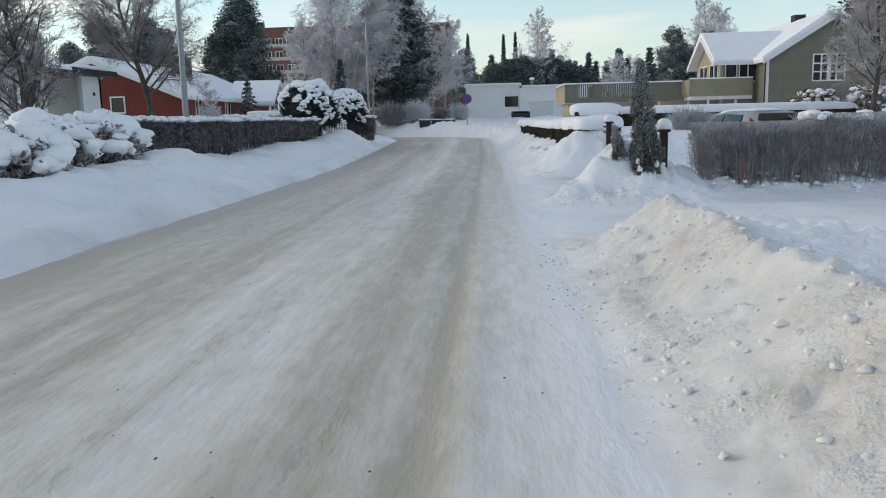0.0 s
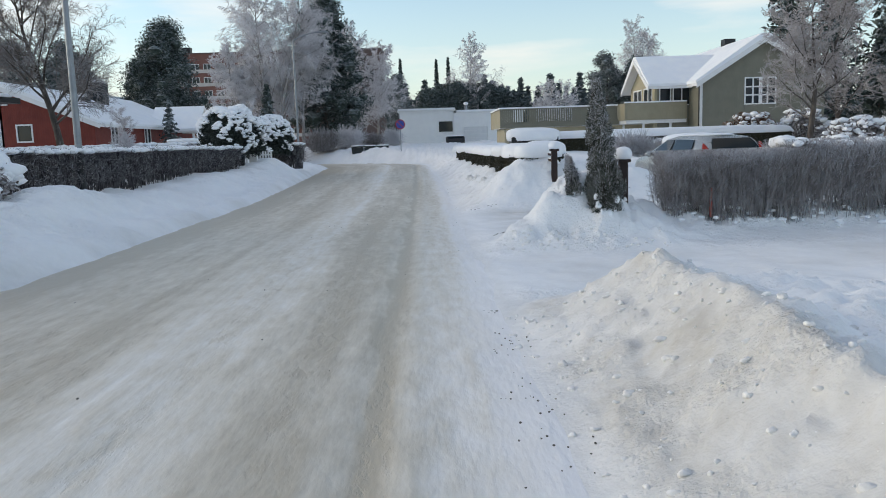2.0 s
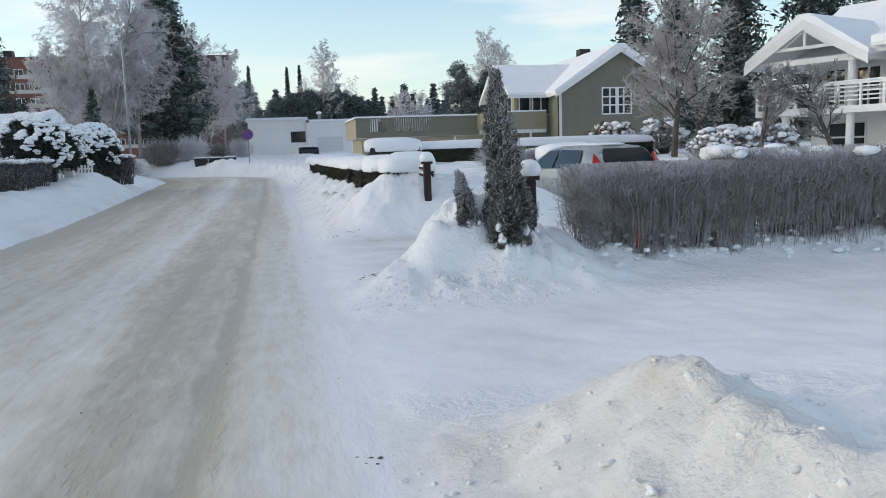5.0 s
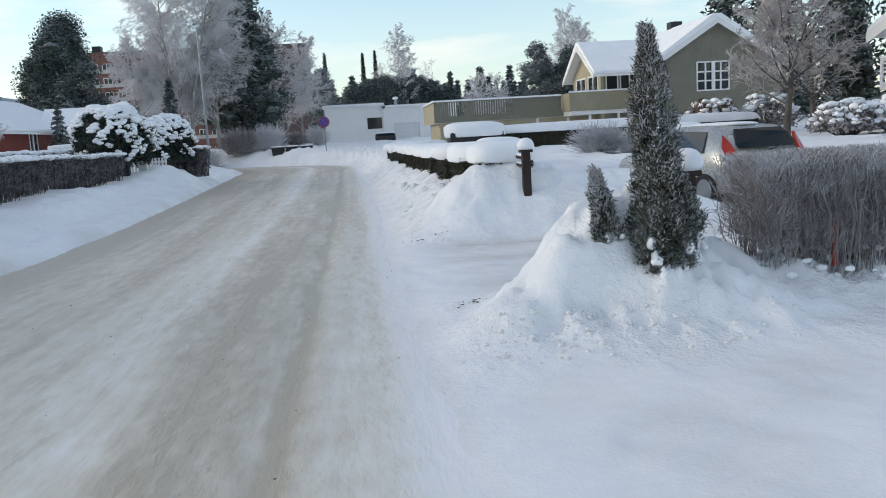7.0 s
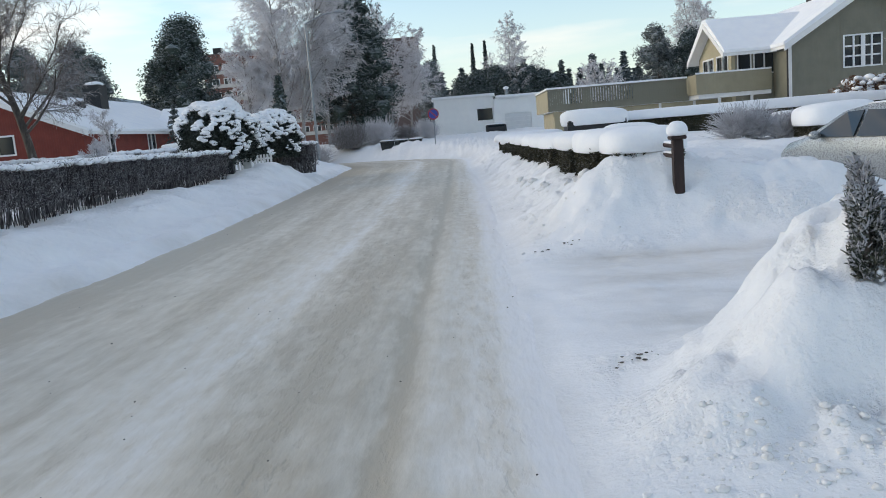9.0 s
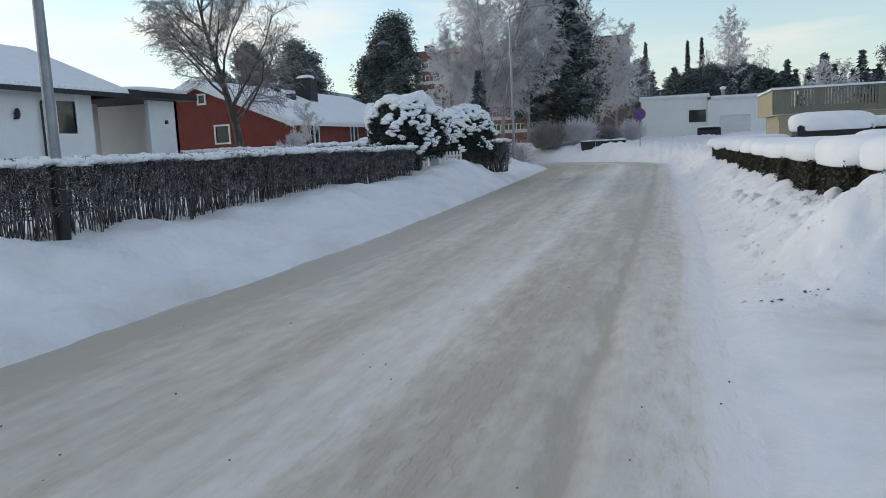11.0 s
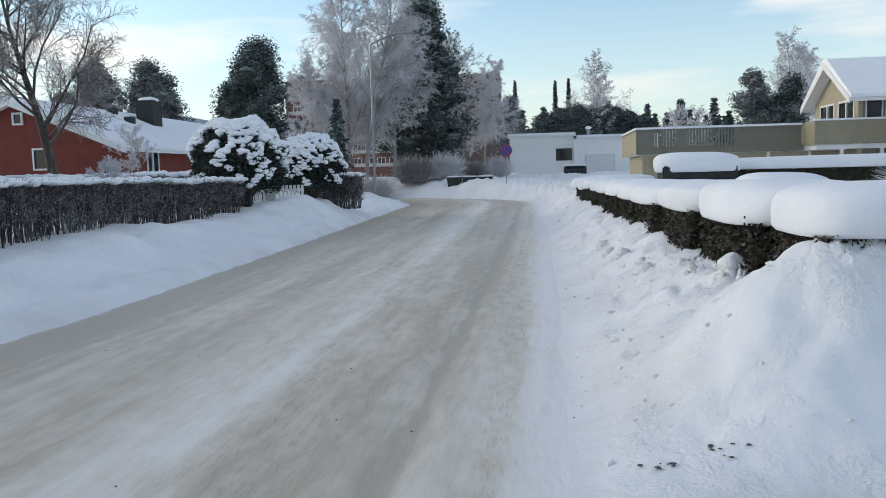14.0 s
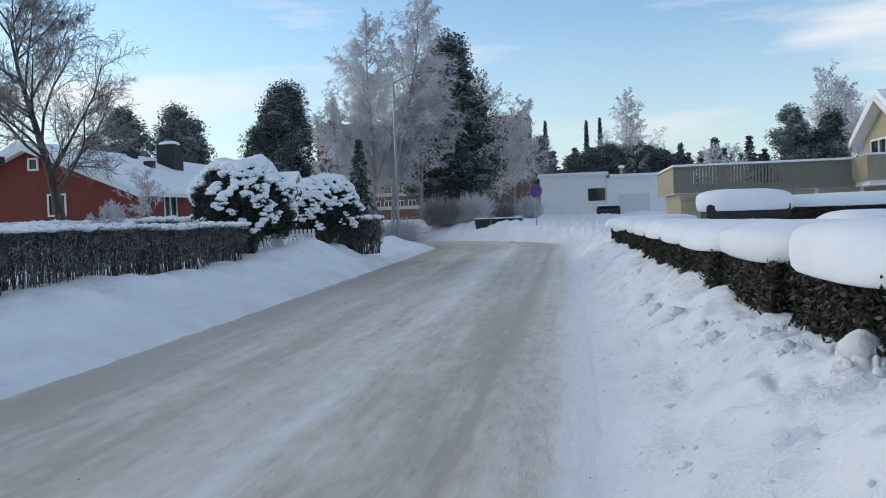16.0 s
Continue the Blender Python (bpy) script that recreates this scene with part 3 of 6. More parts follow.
def grow_steps(start, stop, first, ratio):
    out, step, v = [], first, start
    while v < stop:
        v += step
        step *= ratio
        out.append(v)
    return np.array(out)


def grid_mesh(name, xs, ys, zf, mat, uvs=None):
    X, Y = np.meshgrid(xs, ys)
    V = np.stack([X.ravel(), Y.ravel(), zf(X.ravel(), Y.ravel())], 1)
    nx, ny = len(xs), len(ys)
    i = np.arange((nx - 1) * (ny - 1))
    a = (i // (nx - 1)) * nx + i % (nx - 1)
    F = np.stack([a, a + 1, a + nx + 1, a + nx], 1)
    me = bpy.data.meshes.new(name)
    me.vertices.add(len(V))
    me.vertices.foreach_set("co", V.ravel())
    me.loops.add(F.size)
    me.loops.foreach_set("vertex_index", F.ravel())
    me.polygons.add(len(F))
    me.polygons.foreach_set("loop_start", np.arange(len(F)) * 4)
    me.polygons.foreach_set("use_smooth", np.ones(len(F), bool))
    me.update(calc_edges=True)
    me.materials.append(mat)
    return me


xs = np.concatenate([-grow_steps(7.5, 2200, 0.12, 1.13)[::-1], np.arange(-7.5, -0.6, 0.11), np.arange(-0.6, 4.6, 0.055), 4.6 + grow_steps(0, 2200, 0.06, 1.12)])
ys = np.concatenate([1.5 - grow_steps(0, 900, 0.1, 1.25)[::-1], np.arange(1.5, 25.0, 0.06), np.arange(25.0, 45, 0.15), 45 + grow_steps(0, 2500, 0.16, 1.06)])
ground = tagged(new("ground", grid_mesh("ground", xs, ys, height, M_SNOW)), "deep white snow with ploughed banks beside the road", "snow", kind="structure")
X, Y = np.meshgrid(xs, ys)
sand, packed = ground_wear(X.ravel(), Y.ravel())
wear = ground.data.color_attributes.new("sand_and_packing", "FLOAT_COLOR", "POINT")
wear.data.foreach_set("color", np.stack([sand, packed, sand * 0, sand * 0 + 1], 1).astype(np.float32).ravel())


def make_road():
    us = np.linspace(-1, 1, 80)
    dense = np.concatenate([np.arange(0, 60, 1.0), np.arange(60, 150, 0.25), np.arange(150, len(LINE) - 1, 0.7)])
    k0 = np.arange(len(LINE))
    C = np.stack([np.interp(dense, k0, LINE[:, q]) for q in range(3)], 1)
    Nn = np.stack([np.interp(dense, k0, NOR[:, q]) for q in range(2)], 1)
    U = np.where(us[None] < 0, us[None] * (C[:, 2:3] + 0.45), us[None] * (C[:, 2:3] + 1.15))
    X, Y = C[:, :1] + Nn[:, :1] * U, C[:, 1:2] + Nn[:, 1:2] * U
    S = np.repeat(dense[:, None] * 0.5, len(us), 1)
    rut = 0.012 * fbm(U * 2.2, S * 0.12, 3) + 0.006 * fbm(U * 6, S * 0.9, 3) - (0.028 + 0.012 * fbm(U * 9, S * 6, 2)) * np.exp(-((U - (C[:, 2:3] - 0.20)) / 0.11) ** 2) + 0.010 * np.exp(-((U - (C[:, 2:3] + 0.02)) / 0.08) ** 2) - 0.008 * np.exp(-((U - 0.9) / 0.18) ** 2)
    crown = -0.02 * (U / 2.5) ** 2
    Z = rut + crown + 0.012 - 0.03 * sm(C[:, 2:3] + 0.25, C[:, 2:3] + 0.45, -U) - 0.04 * sm(C[:, 2:3] + 0.95, C[:, 2:3] + 1.15, U) + 0.006 * fbm(X * 1.5, Y * 1.5, 3)
    V = np.stack([X, Y, Z], -1).reshape(-1, 3)
    nx, ny = len(us), len(dense)
    i = np.arange((nx - 1) * (ny - 1))
    a = (i // (nx - 1)) * nx + i % (nx - 1)
    F = np.stack([a, a + 1, a + nx + 1, a + nx], 1)
    me = bpy.data.meshes.new("road")
    me.from_pydata(V.tolist(), [], F.tolist())
    me.polygons.foreach_set("use_smooth", np.ones(len(F), bool))
    layer = me.uv_layers.new(name="along")
    scaled = np.where(U > C[:, 2:3], 2.4 + (U - C[:, 2:3]), U / C[:, 2:3] * 2.4)
    layer.data.foreach_set("uv", np.stack([scaled.ravel()[F.ravel()], S.ravel()[F.ravel()]], 1).ravel())
    me.materials.append(M_ROAD)
    return tagged(new("road", me), "packed icy snow road, brown with sand and tyre tracks", "road", kind="structure")


make_road()


# ---- trees ----
def bough(rng, out, p, d, length, r, level, spec):
    """One branch and all that grows from it; rods go to out[level]."""
    steps = spec["steps"][level]
    pts, dirs = [p], [d]
    for k in range(steps):
        d = Vector(d) + Vector((rng.gauss(0, 0.05 if level == 0 else 0.12), rng.gauss(0, 0.05 if level == 0 else 0.12), spec["lift"][level] + rng.gauss(0, 0.06)))
        d.normalize()
        p = p + d * (length / steps)
        pts.append(p)
        dirs.append(d)
    tip = spec["tip"][level]
    for k in range(steps):
        ra, rb = r + (r * tip - r) * k / steps, r + (r * tip - r) * (k + 1) / steps
        out[level].append((*pts[k], *pts[k + 1], ra, rb))
    if level + 1 >= len(spec["count"]) + 1 or level >= len(spec["count"]):
        return
    n = spec["count"][level]
    for q in range(n):
        f = spec["from"][level] + (1 - spec["from"][level]) * (q + rng.random()) / n
        k = min(int(f * steps), steps - 1)
        at = pts[k].lerp(pts[k + 1], f * steps - k)
        ax = dirs[k + 1]
        side = Vector((rng.gauss(0, 1), rng.gauss(0, 1), rng.gauss(0, 1))).cross(ax)
        if side.length < 1e-4:
            continue
        side.normalize()
        a = radians(spec["angle"][level] + rng.gauss(0, 9))
        nd = ax * math.cos(a) + side * math.sin(a)
        ratio = spec["ratio"][level] * (1 - spec["taper"][level] * f) * rng.uniform(0.7, 1.25)
        bough(rng, out, at, nd, max(length * ratio, 0.12), max(r * spec["thin"][level] * (1 - 0.5 * f), spec["least"]), level + 1, spec)


BIRCH = dict(steps=(9, 4, 3, 2, 2), lift=(0.02, 0.10, -0.04, -0.22, -0.3), tip=(0.12, 0.25, 0.3, 0.5, 0.6), count=(32, 9, 7, 5), ratio=(0.44, 0.46, 0.46, 0.80),
             angle=(44, 38, 42, 45), taper=(0.72, 0.4, 0.3, 0.2), thin=(0.34, 0.42, 0.45, 0.7), least=0.0165)
BIRCH["from"] = (0.16, 0.12, 0.1, 0.1)
SPREAD = dict(BIRCH, lift=(0.03, 0.09, 0.06, 0.04, 0.02), count=(17, 9, 7, 4), ratio=(0.52, 0.48, 0.42, 0.55), angle=(46, 42, 42, 45), taper=(0.45, 0.3, 0.3, 0.2), thin=(0.42, 0.45, 0.45, 0.6), least=0.007)
SPREAD["from"] = (0.30, 0.15, 0.1, 0.1)


ROUND = dict(BIRCH, lift=(0.02, 0.05, 0.03, 0.0, -0.02), count=(20, 10, 8, 4), ratio=(0.56, 0.46, 0.42, 0.6), angle=(52, 46, 46, 46), taper=(0.5, 0.3, 0.3, 0.2), thin=(0.36, 0.42, 0.45, 0.6), least=0.009)
ROUND["from"] = (0.22, 0.15, 0.1, 0.1)


def leafless(name, label, at, h, r, spec, seed, bark, twig, group="", lean=(0.0, 0.0), stems=1, sub=0.06):
    rng = random.Random(seed)
    out = [[] for _ in range(6)]
    for s in range(stems):
        off = Vector((rng.uniform(-0.4, 0.4), rng.uniform(-0.4, 0.4), -0.3)) if stems > 1 else Vector((0, 0, -0.3))
        tilt = Vector((lean[0] + (rng.uniform(-0.18, 0.18) if stems > 1 else 0), lean[1] + (rng.uniform(-0.12, 0.12) if stems > 1 else 0), 1)).normalized()
        bough(rng, out, off, tilt, h * (1 - 0.12 * s), r, 0, spec)
    t = thing(name, label, "tree", group, at=at)
    Build().tubes(out[0], 8).tubes(out[1], 5).put("trunk", bark, t, smooth=True)
    Build().tubes(out[2], 4).tubes(out[3], 3).tubes(out[4], 3).put("crown", twig, t)
    return t


def pine(name, label, at, h, seed, needles, group="", bare=0.35, wide=0.22, n=46, per=70, card=0.30, clump=0.058):
    rng, rg = random.Random(seed), np.random.default_rng(seed)
    t = thing(name, label, "tree", group, at=at)
    limbs = [(0, 0, -0.4, 0.05, 0.03, h * 0.5, h * 0.018 + 0.08, h * 0.014 + 0.04), (0.05, 0.03, h * 0.5, 0, 0, h * 0.97, h * 0.014 + 0.04, 0.03)]
    pts = []
    solid = Build()
    for k in range(n):
        f = bare + (1 - bare) * (k + rng.random()) / n
        reach = h * wide * (1.15 - (max(f - 0.55, 0) / 0.45) ** 1.6 * 0.95) * rng.uniform(0.5, 1.1)
        a = rng.uniform(0, 2 * math.pi)
        z = h * f
        e = Vector((reach * math.cos(a), reach * math.sin(a), z + reach * rng.uniform(-0.1, 0.35)))
        limbs.append((0, 0, z, *e, 0.05 + 0.004 * h * (1 - f), 0.02))
        for c in range(2):
            m = Vector((0, 0, z)).lerp(e, 0.45 + 0.5 * c)
            cl = h * clump * rng.uniform(0.7, 1.3)
            v = rg.normal(size=(int(per * 3.4), 3))
            v *= (rg.random((len(v), 1)) ** 0.45 * 1.75) / np.linalg.norm(v, axis=1, keepdims=True)
            pts.append(v * (cl, cl, cl * 0.85) + np.array(m))
            solid.blob(m, (cl * 0.62, cl * 0.62, cl * 0.5), seed * 100 + 2 * k + c, 0.6, 6, 9)
    Build().tubes(limbs, 5).put("trunk", M_BARK, t)
    solid.cards(np.vstack(pts), card * 0.46, rg, 0.3).put("crown", needles, t)
    return t


def spruce(name, label, at, h, seed, needles, group="", wide=0.17, whorls=22, arms=11, per=9, card=None):
    rng, rg = random.Random(seed), np.random.default_rng(seed)
    t = thing(name, label, "tree", group, at=at)
    pts = []
    for w in range(whorls):
        f = (w + 0.3) / whorls
        for a in range(arms):
            ang = 2 * math.pi * (a + rng.random()) / arms
            reach = h * wide * (1 - f) ** 0.85 * rng.uniform(0.65, 1.2) + 0.05
            z = h * (0.05 + 0.95 * f)
            for q in range(per):
                s = (q + rng.random()) / per
                pts.append((reach * s * math.cos(ang) + rng.gauss(0, 0.03 * reach), reach * s * math.sin(ang) + rng.gauss(0, 0.03 * reach), z - reach * 0.35 * s * s + rng.gauss(0, 0.01 * h)))
    Build().tubes([(0, 0, -0.3, 0, 0, h * 0.98, h * 0.014 + 0.02, 0.01)], 6).put("trunk", M_BARK, t)
    Build().cards(pts, card or h * 0.035, rg, 0.35).put("crown", needles, t)
    return t


def twig_hedge(name, label, x0, x1, y0, y1, z0, z1, seed, twig, stems, twigs, r=0.008, low=0.35, fan=0.08, up=0.5, tips=None, snow=0.6, size=0.13, lean=0.0, zbase=None, group="hedges"):
    """A clipped leafless hedge: upright stems, a dense mass of twigs above, snow on top."""
    rg = np.random.default_rng(seed)
    t = thing(name, label, "hedge", group, at=((x0 + x1) / 2, (y0 + y1) / 2, z0))
    o = np.array(t.location)
    bx, by = rg.uniform(x0 + 0.1, x1 - 0.1, stems), rg.uniform(y0 + 0.1, y1 - 0.1, stems)
    ztop = z1 + 0.05 * fbm(bx * 0.9, by * 0.9, 3) - rg.uniform(0.0, 0.14, stems)
    mid = np.stack([bx + rg.normal(0, fan, stems), by + rg.normal(0, fan, stems), z0 + (ztop - z0) * 0.5], 1)
    top = np.stack([mid[:, 0] + rg.normal(0, fan * 1.3, stems), mid[:, 1] + rg.normal(0, fan * 1.3, stems) + lean, ztop], 1)
    base = np.stack([bx, by, np.full(stems, z0 - 0.25)], 1)
    one = np.ones((stems, 1))
    s1 = np.hstack([base - o, mid - o, one * r * 1.7, one * r * 1.2])
    s2 = np.hstack([mid - o, top - o, one * r * 1.2, one * r * 0.6])
    Build().tubes(np.vstack([s1, s2]), 3).put("stem_mass", twig, t)["kind"] = "stuff"
    k = twigs
    p = np.stack([rg.uniform(x0, x1, k), rg.uniform(y0, y1, k), z0 + (z1 - z0) * (low + (1 - low) * rg.beta(1.3, 1.0, k))], 1)
    p[:, 2] += 0.05 * fbm(p[:, 0] * 0.9, p[:, 1] * 0.9, 3)
    d = rg.normal(size=(k, 3)) * (1, 1, 0.7) + (0, 0, up)
    d /= np.linalg.norm(d, axis=1, keepdims=True)
    q = p + d * rg.uniform(0.06, 0.20, (k, 1))
    q[:, 2] = np.minimum(q[:, 2], z1 + 0.05)
    rods = np.hstack([p - o, q - o, np.full((k, 1), r), np.full((k, 1), r * 0.5)])
    upper = (p[:, 2] > z0 + (z1 - z0) * (rg.uniform(0.6, 1.15, k) - 0.2 * fbm(p[:, 0] * 1.6, p[:, 2] * 1.6, 3))) if tips else np.zeros(k, bool)
    Build().tubes(rods[~upper], 3).put("twig_mass", twig, t)["kind"] = "stuff"
    if tips:
        Build().tubes(rods[upper], 3).put("frost_mass", tips, t, "twig tips grey with hoar frost")["kind"] = "stuff"
    if snow:
        b = Build()
        n = int((x1 - x0) * (y1 - y0) / (size * size) * snow)
        for i in range(n):
            s = size * rg.uniform(0.5, 1.35)
            px, py = rg.uniform(x0, x1), rg.uniform(y0, y1)
            b.blob(np.array([px, py, z1 + 0.05 * float(fbm(np.array([px * 0.9]), np.array([py * 0.9]), 3)[0]) - rg.uniform(0, 0.05)]) - o, (s, s * rg.uniform(0.8, 1.4), s * rg.uniform(0.35, 0.6)), int(rg.integers(1e6)), 0.25, 4, 7)
        b.put("snow_cap", M_CAP, t, smooth=True)["kind"] = "stuff"
    return t


def pillow(b, x0, x1, y0, y1, z0, z1, seed):
    """A thick rounded slab of fallen snow."""
    b.blob(((x0 + x1) / 2, (y0 + y1) / 2, z0 + (z1 - z0) * 0.35), ((x1 - x0) / 2 * 1.08, (y1 - y0) / 2 * 1.08, (z1 - z0) * 0.66), seed, 0.10, 14, 26, 0.55, 0.58)


# ---- buildings ----
def wall(b, p0, along, out, w, h, thick, openings=()):
    """A wall of thickness with real openings (u0, u1, z0, z1); along and out are unit axis vectors."""
    p0, along, out = Vector(p0), Vector(along), Vector(out)
    us = sorted({0, w, *(v for o in openings for v in o[:2])})
    zs = sorted({0, h, *(v for o in openings for v in o[2:])})
    for i in range(len(us) - 1):
        for j in range(len(zs) - 1):
            um, zm = (us[i] + us[i + 1]) / 2, (zs[j] + zs[j + 1]) / 2
            if any(o[0] < um < o[1] and o[2] < zm < o[3] for o in openings):
                continue
            a, c = p0 + along * us[i] + Vector((0, 0, zs[j])), p0 + along * us[i + 1] + Vector((0, 0, zs[j + 1])) - out * thick
            b.box(min(a.x, c.x), max(a.x, c.x), min(a.y, c.y), max(a.y, c.y), min(a.z, c.z), max(a.z, c.z))
    return b


def window(parent, p0, along, out, w, h, cols=2, rows=1, trim=None, bar=0.06, name="window"):
    """A casement: surround, bars and panes, set in an opening whose lower left corner is p0."""
    trim = trim or M_TRIM
    p0, along, out = Vector(p0), Vector(along), Vector(out)
    def slab(u0, u1, z0, z1, d0, d1, bb):
        a, c = p0 + along * u0 + out * d0 + Vector((0, 0, z0)), p0 + along * u1 + out * d1 + Vector((0, 0, z1))
        bb.box(min(a.x, c.x), max(a.x, c.x), min(a.y, c.y), max(a.y, c.y), min(a.z, c.z), max(a.z, c.z))

    cut = lambda i, n, full: (bar + full * i / n + (bar / 2 if i else 0), bar + full * (i + 1) / n - (bar / 2 if i < n - 1 else 0))
    panes = [(*cut(i, cols, w), *cut(j, rows, h)) for i in range(cols) for j in range(rows)]
    b = wall(Build(), p0 - along * bar + out * 0.035 - Vector((0, 0, bar)), along, out, w + 2 * bar, h + 2 * bar, 0.11, panes)
    win = b.put(name, trim, parent)
    for i in range(cols):
        g = Build()
        slab(w * i / cols + (bar / 2 if i else 0), w * (i + 1) / cols - (bar / 2 if i < cols - 1 else 0), 0, h, -0.06, -0.045, g)
        g.put("pane", M_GLASS, win)
    return win


def roof_slab(b, a, c, d, e, thick):
    """A sloping slab from four corners, with thickness downwards."""
    b.prism([a, c, d, e], (0, 0, -thick))


def gable_roof_y(parent, x0, x1, y0, y1, ze, zr, over=0.5, mat=None, snow=0.28, xr=None):
    """A roof whose ridge runs along y, with fascia boards and lying snow."""
    xr = (x0 + x1) / 2 if xr is None else xr
    sl0, sl1 = (zr - ze) / (xr - x0), (zr - ze) / (x1 - xr)
    ax, bx = x0 - over, x1 + over
    za, zb = ze - sl0 * over, ze - sl1 * over
    ya, yb = y0 - over, y1 + over
    b = Build()
    roof_slab(b, (ax, ya, za), (xr, ya, zr), (xr, yb, zr), (ax, yb, za), 0.18)
    roof_slab(b, (xr, ya, zr), (bx, ya, zb), (bx, yb, zb), (xr, yb, zr), 0.18)
    roof = b.put("roof", mat or M_TRIM, parent)
    s = Build()
    s.prism([(ax - 0.04, ya, za + 0.01), (xr, ya, zr + 0.01), (bx + 0.04, ya, zb + 0.01), (bx + 0.02, ya, zb + snow * 0.75), (xr + 0.25, ya, zr + snow), (xr - 0.25, ya, zr + snow), (ax - 0.02, ya, za + snow * 0.75)], (0, yb - ya, 0))
    s.put("roof_snow", M_CAP, roof, "thick smooth snow")
    return roof


def gable_roof_x(parent, x0, x1, y0, y1, ze, zr, over=0.5, mat=None, snow=0.28):
    yr = (y0 + y1) / 2
    sl = (zr - ze) / (yr - y0)
    ya, yb, xa, xb, zo = y0 - over, y1 + over, x0 - over, x1 + over, ze - sl * over
    b = Build()
    roof_slab(b, (xa, ya, zo), (xb, ya, zo), (xb, yr, zr), (xa, yr, zr), 0.18)
    roof_slab(b, (xa, yr, zr), (xb, yr, zr), (xb, yb, zo), (xa, yb, zo), 0.18)
    roof = b.put("roof", mat or M_TRIM, parent)
    Build().prism([(xa, ya - 0.04, zo + 0.01), (xa, yr, zr + 0.01), (xa, yb + 0.04, zo + 0.01), (xa, yb + 0.02, zo + snow * 0.75), (xa, yr + 0.25, zr + snow), (xa, yr - 0.25, zr + snow), (xa, ya - 0.02, zo + snow * 0.75)], (xb - xa, 0, 0)).put("roof_snow", M_CAP, roof, "thick smooth snow")
    return roof


# white bungalow beside the long hedge; its long side faces the road
def white_bungalow():
    t = thing("white_bungalow", "white boarded bungalow with black fascia and snowy roof", "house", at=(-22.6, 34, 1.0))
    o = t.location
    # local frame: facade at x 0, runs along y
    b = Build()
    wall(b, (0, -10.5, -0.6), (0, 1, 0), (1, 0, 0), 15.9, 4.0, 0.2, [(13.95, 14.95, 2.4, 3.65), (9.0, 10.0, 0.6, 2.9)])
    wall(b, (0, -10.5, -0.6), (-1, 0, 0), (0, -1, 0), 9.0, 4.0, 0.2)
    wall(b, (-9, -10.7, -0.6), (0, 1, 0), (-1, 0, 0), 17.6, 4.0, 0.2)
    wall(b, (-0.2, 5.4, -0.6), (-1, 0, 0), (0, 1, 0), 8.6, 4.0, 0.2)
    b.put("wall", M_WHITE, t)
    window(t, (0, 3.45, 1.8), (0, 1, 0), (1, 0, 0), 1.0, 1.25, 1)
    d = Build().box(-0.14, -0.08, -1.5, -0.5, 0.0, 2.3).put("door", M_PALE_DOOR, t, "pale grey front door")
    Build().box(-0.07, -0.02, -0.66, -0.62, 1.0, 1.16).put("handle", M_GREY, d)
    # entrance recess with flat roof at the end
    b = Build()
    wall(b, (0, 9.0, -0.6), (0, 1, 0), (1, 0, 0), 2.1, 3.9, 0.2)
    wall(b, (0, 11.1, -0.6), (-1, 0, 0), (0, 1, 0), 6.0, 3.9, 0.2)
    b.put("annex_wall", M_WHITE, t)
    Build().box(-3.0, -2.9, 5.42, 9.2, -0.6, 3.3).put("recess_wall", M_PALE_DOOR, t, "shaded pale grey wall of the carport")
    b = Build().box(-6.2, 0.7, 6.9, 11.8, 3.32, 3.62)
    b.put("annex_roof", M_DARK, t, "flat roof with black fascia")
    s = Build()
    pillow(s, -6.2, 0.72, 7.0, 11.8, 3.6, 3.86, 4)
    s.put("annex_snow", M_CAP, t, smooth=True)
    roof = Build()
    roof.prism([(0.75, -11.2, 3.42), (-4.6, -11.2, 5.45), (-4.6, -11.2, 5.27), (0.75, -11.2, 3.24)], (0, 18.2, 0))
    roof.prism([(-9.9, -11.2, 3.42), (-4.6, -11.2, 5.45), (-4.6, -11.2, 5.27), (-9.9, -11.2, 3.24)], (0, 18.2, 0))
    r = roof.put("roof", M_DARK, t, "black fascia and eaves")
    s = Build().prism([(0.70, -11.1, 3.44), (-4.6, -11.1, 5.46), (-9.85, -11.1, 3.44), (-9.8, -11.1, 3.62), (-4.9, -11.1, 5.72), (-4.3, -11.1, 5.72), (0.62, -11.1, 3.62)], (0, 18.0, 0))
    s.put("roof_snow", M_CAP, r)
    b = Build()
    for k in range(112):
        b.blob((0.66, -11.0 + k * 0.16, 3.5), (0.05, 0.055, 0.09), k, 0.1, 4, 6)
    b.put("eaves_snow", M_CAP, r, smooth=True)
    pipe = Build().tubes([(0.62, 2.6, 3.3, 0.12, 2.6, 2.95, 0.045, 0.045), (0.12, 2.6, 2.95, 0.12, 2.6, -0.5, 0.045, 0.045)], 8)
    pipe.put("downpipe", M_DARK, t)
    lamp = Build().box(0.0, 0.08, 1.36, 1.52, 2.3, 2.36).blob((0.13, 1.44, 2.5), (0.11, 0.09, 0.2), 1, 0.02, 6, 8)
    lamp.put("wall_lamp", M_DARK, t, smooth=True)
    Build().box(0.0, 0.06, 10.1, 10.28, 2.25, 2.42).put("wall_lamp", M_DARK, t)
    return t


white_bungalow()


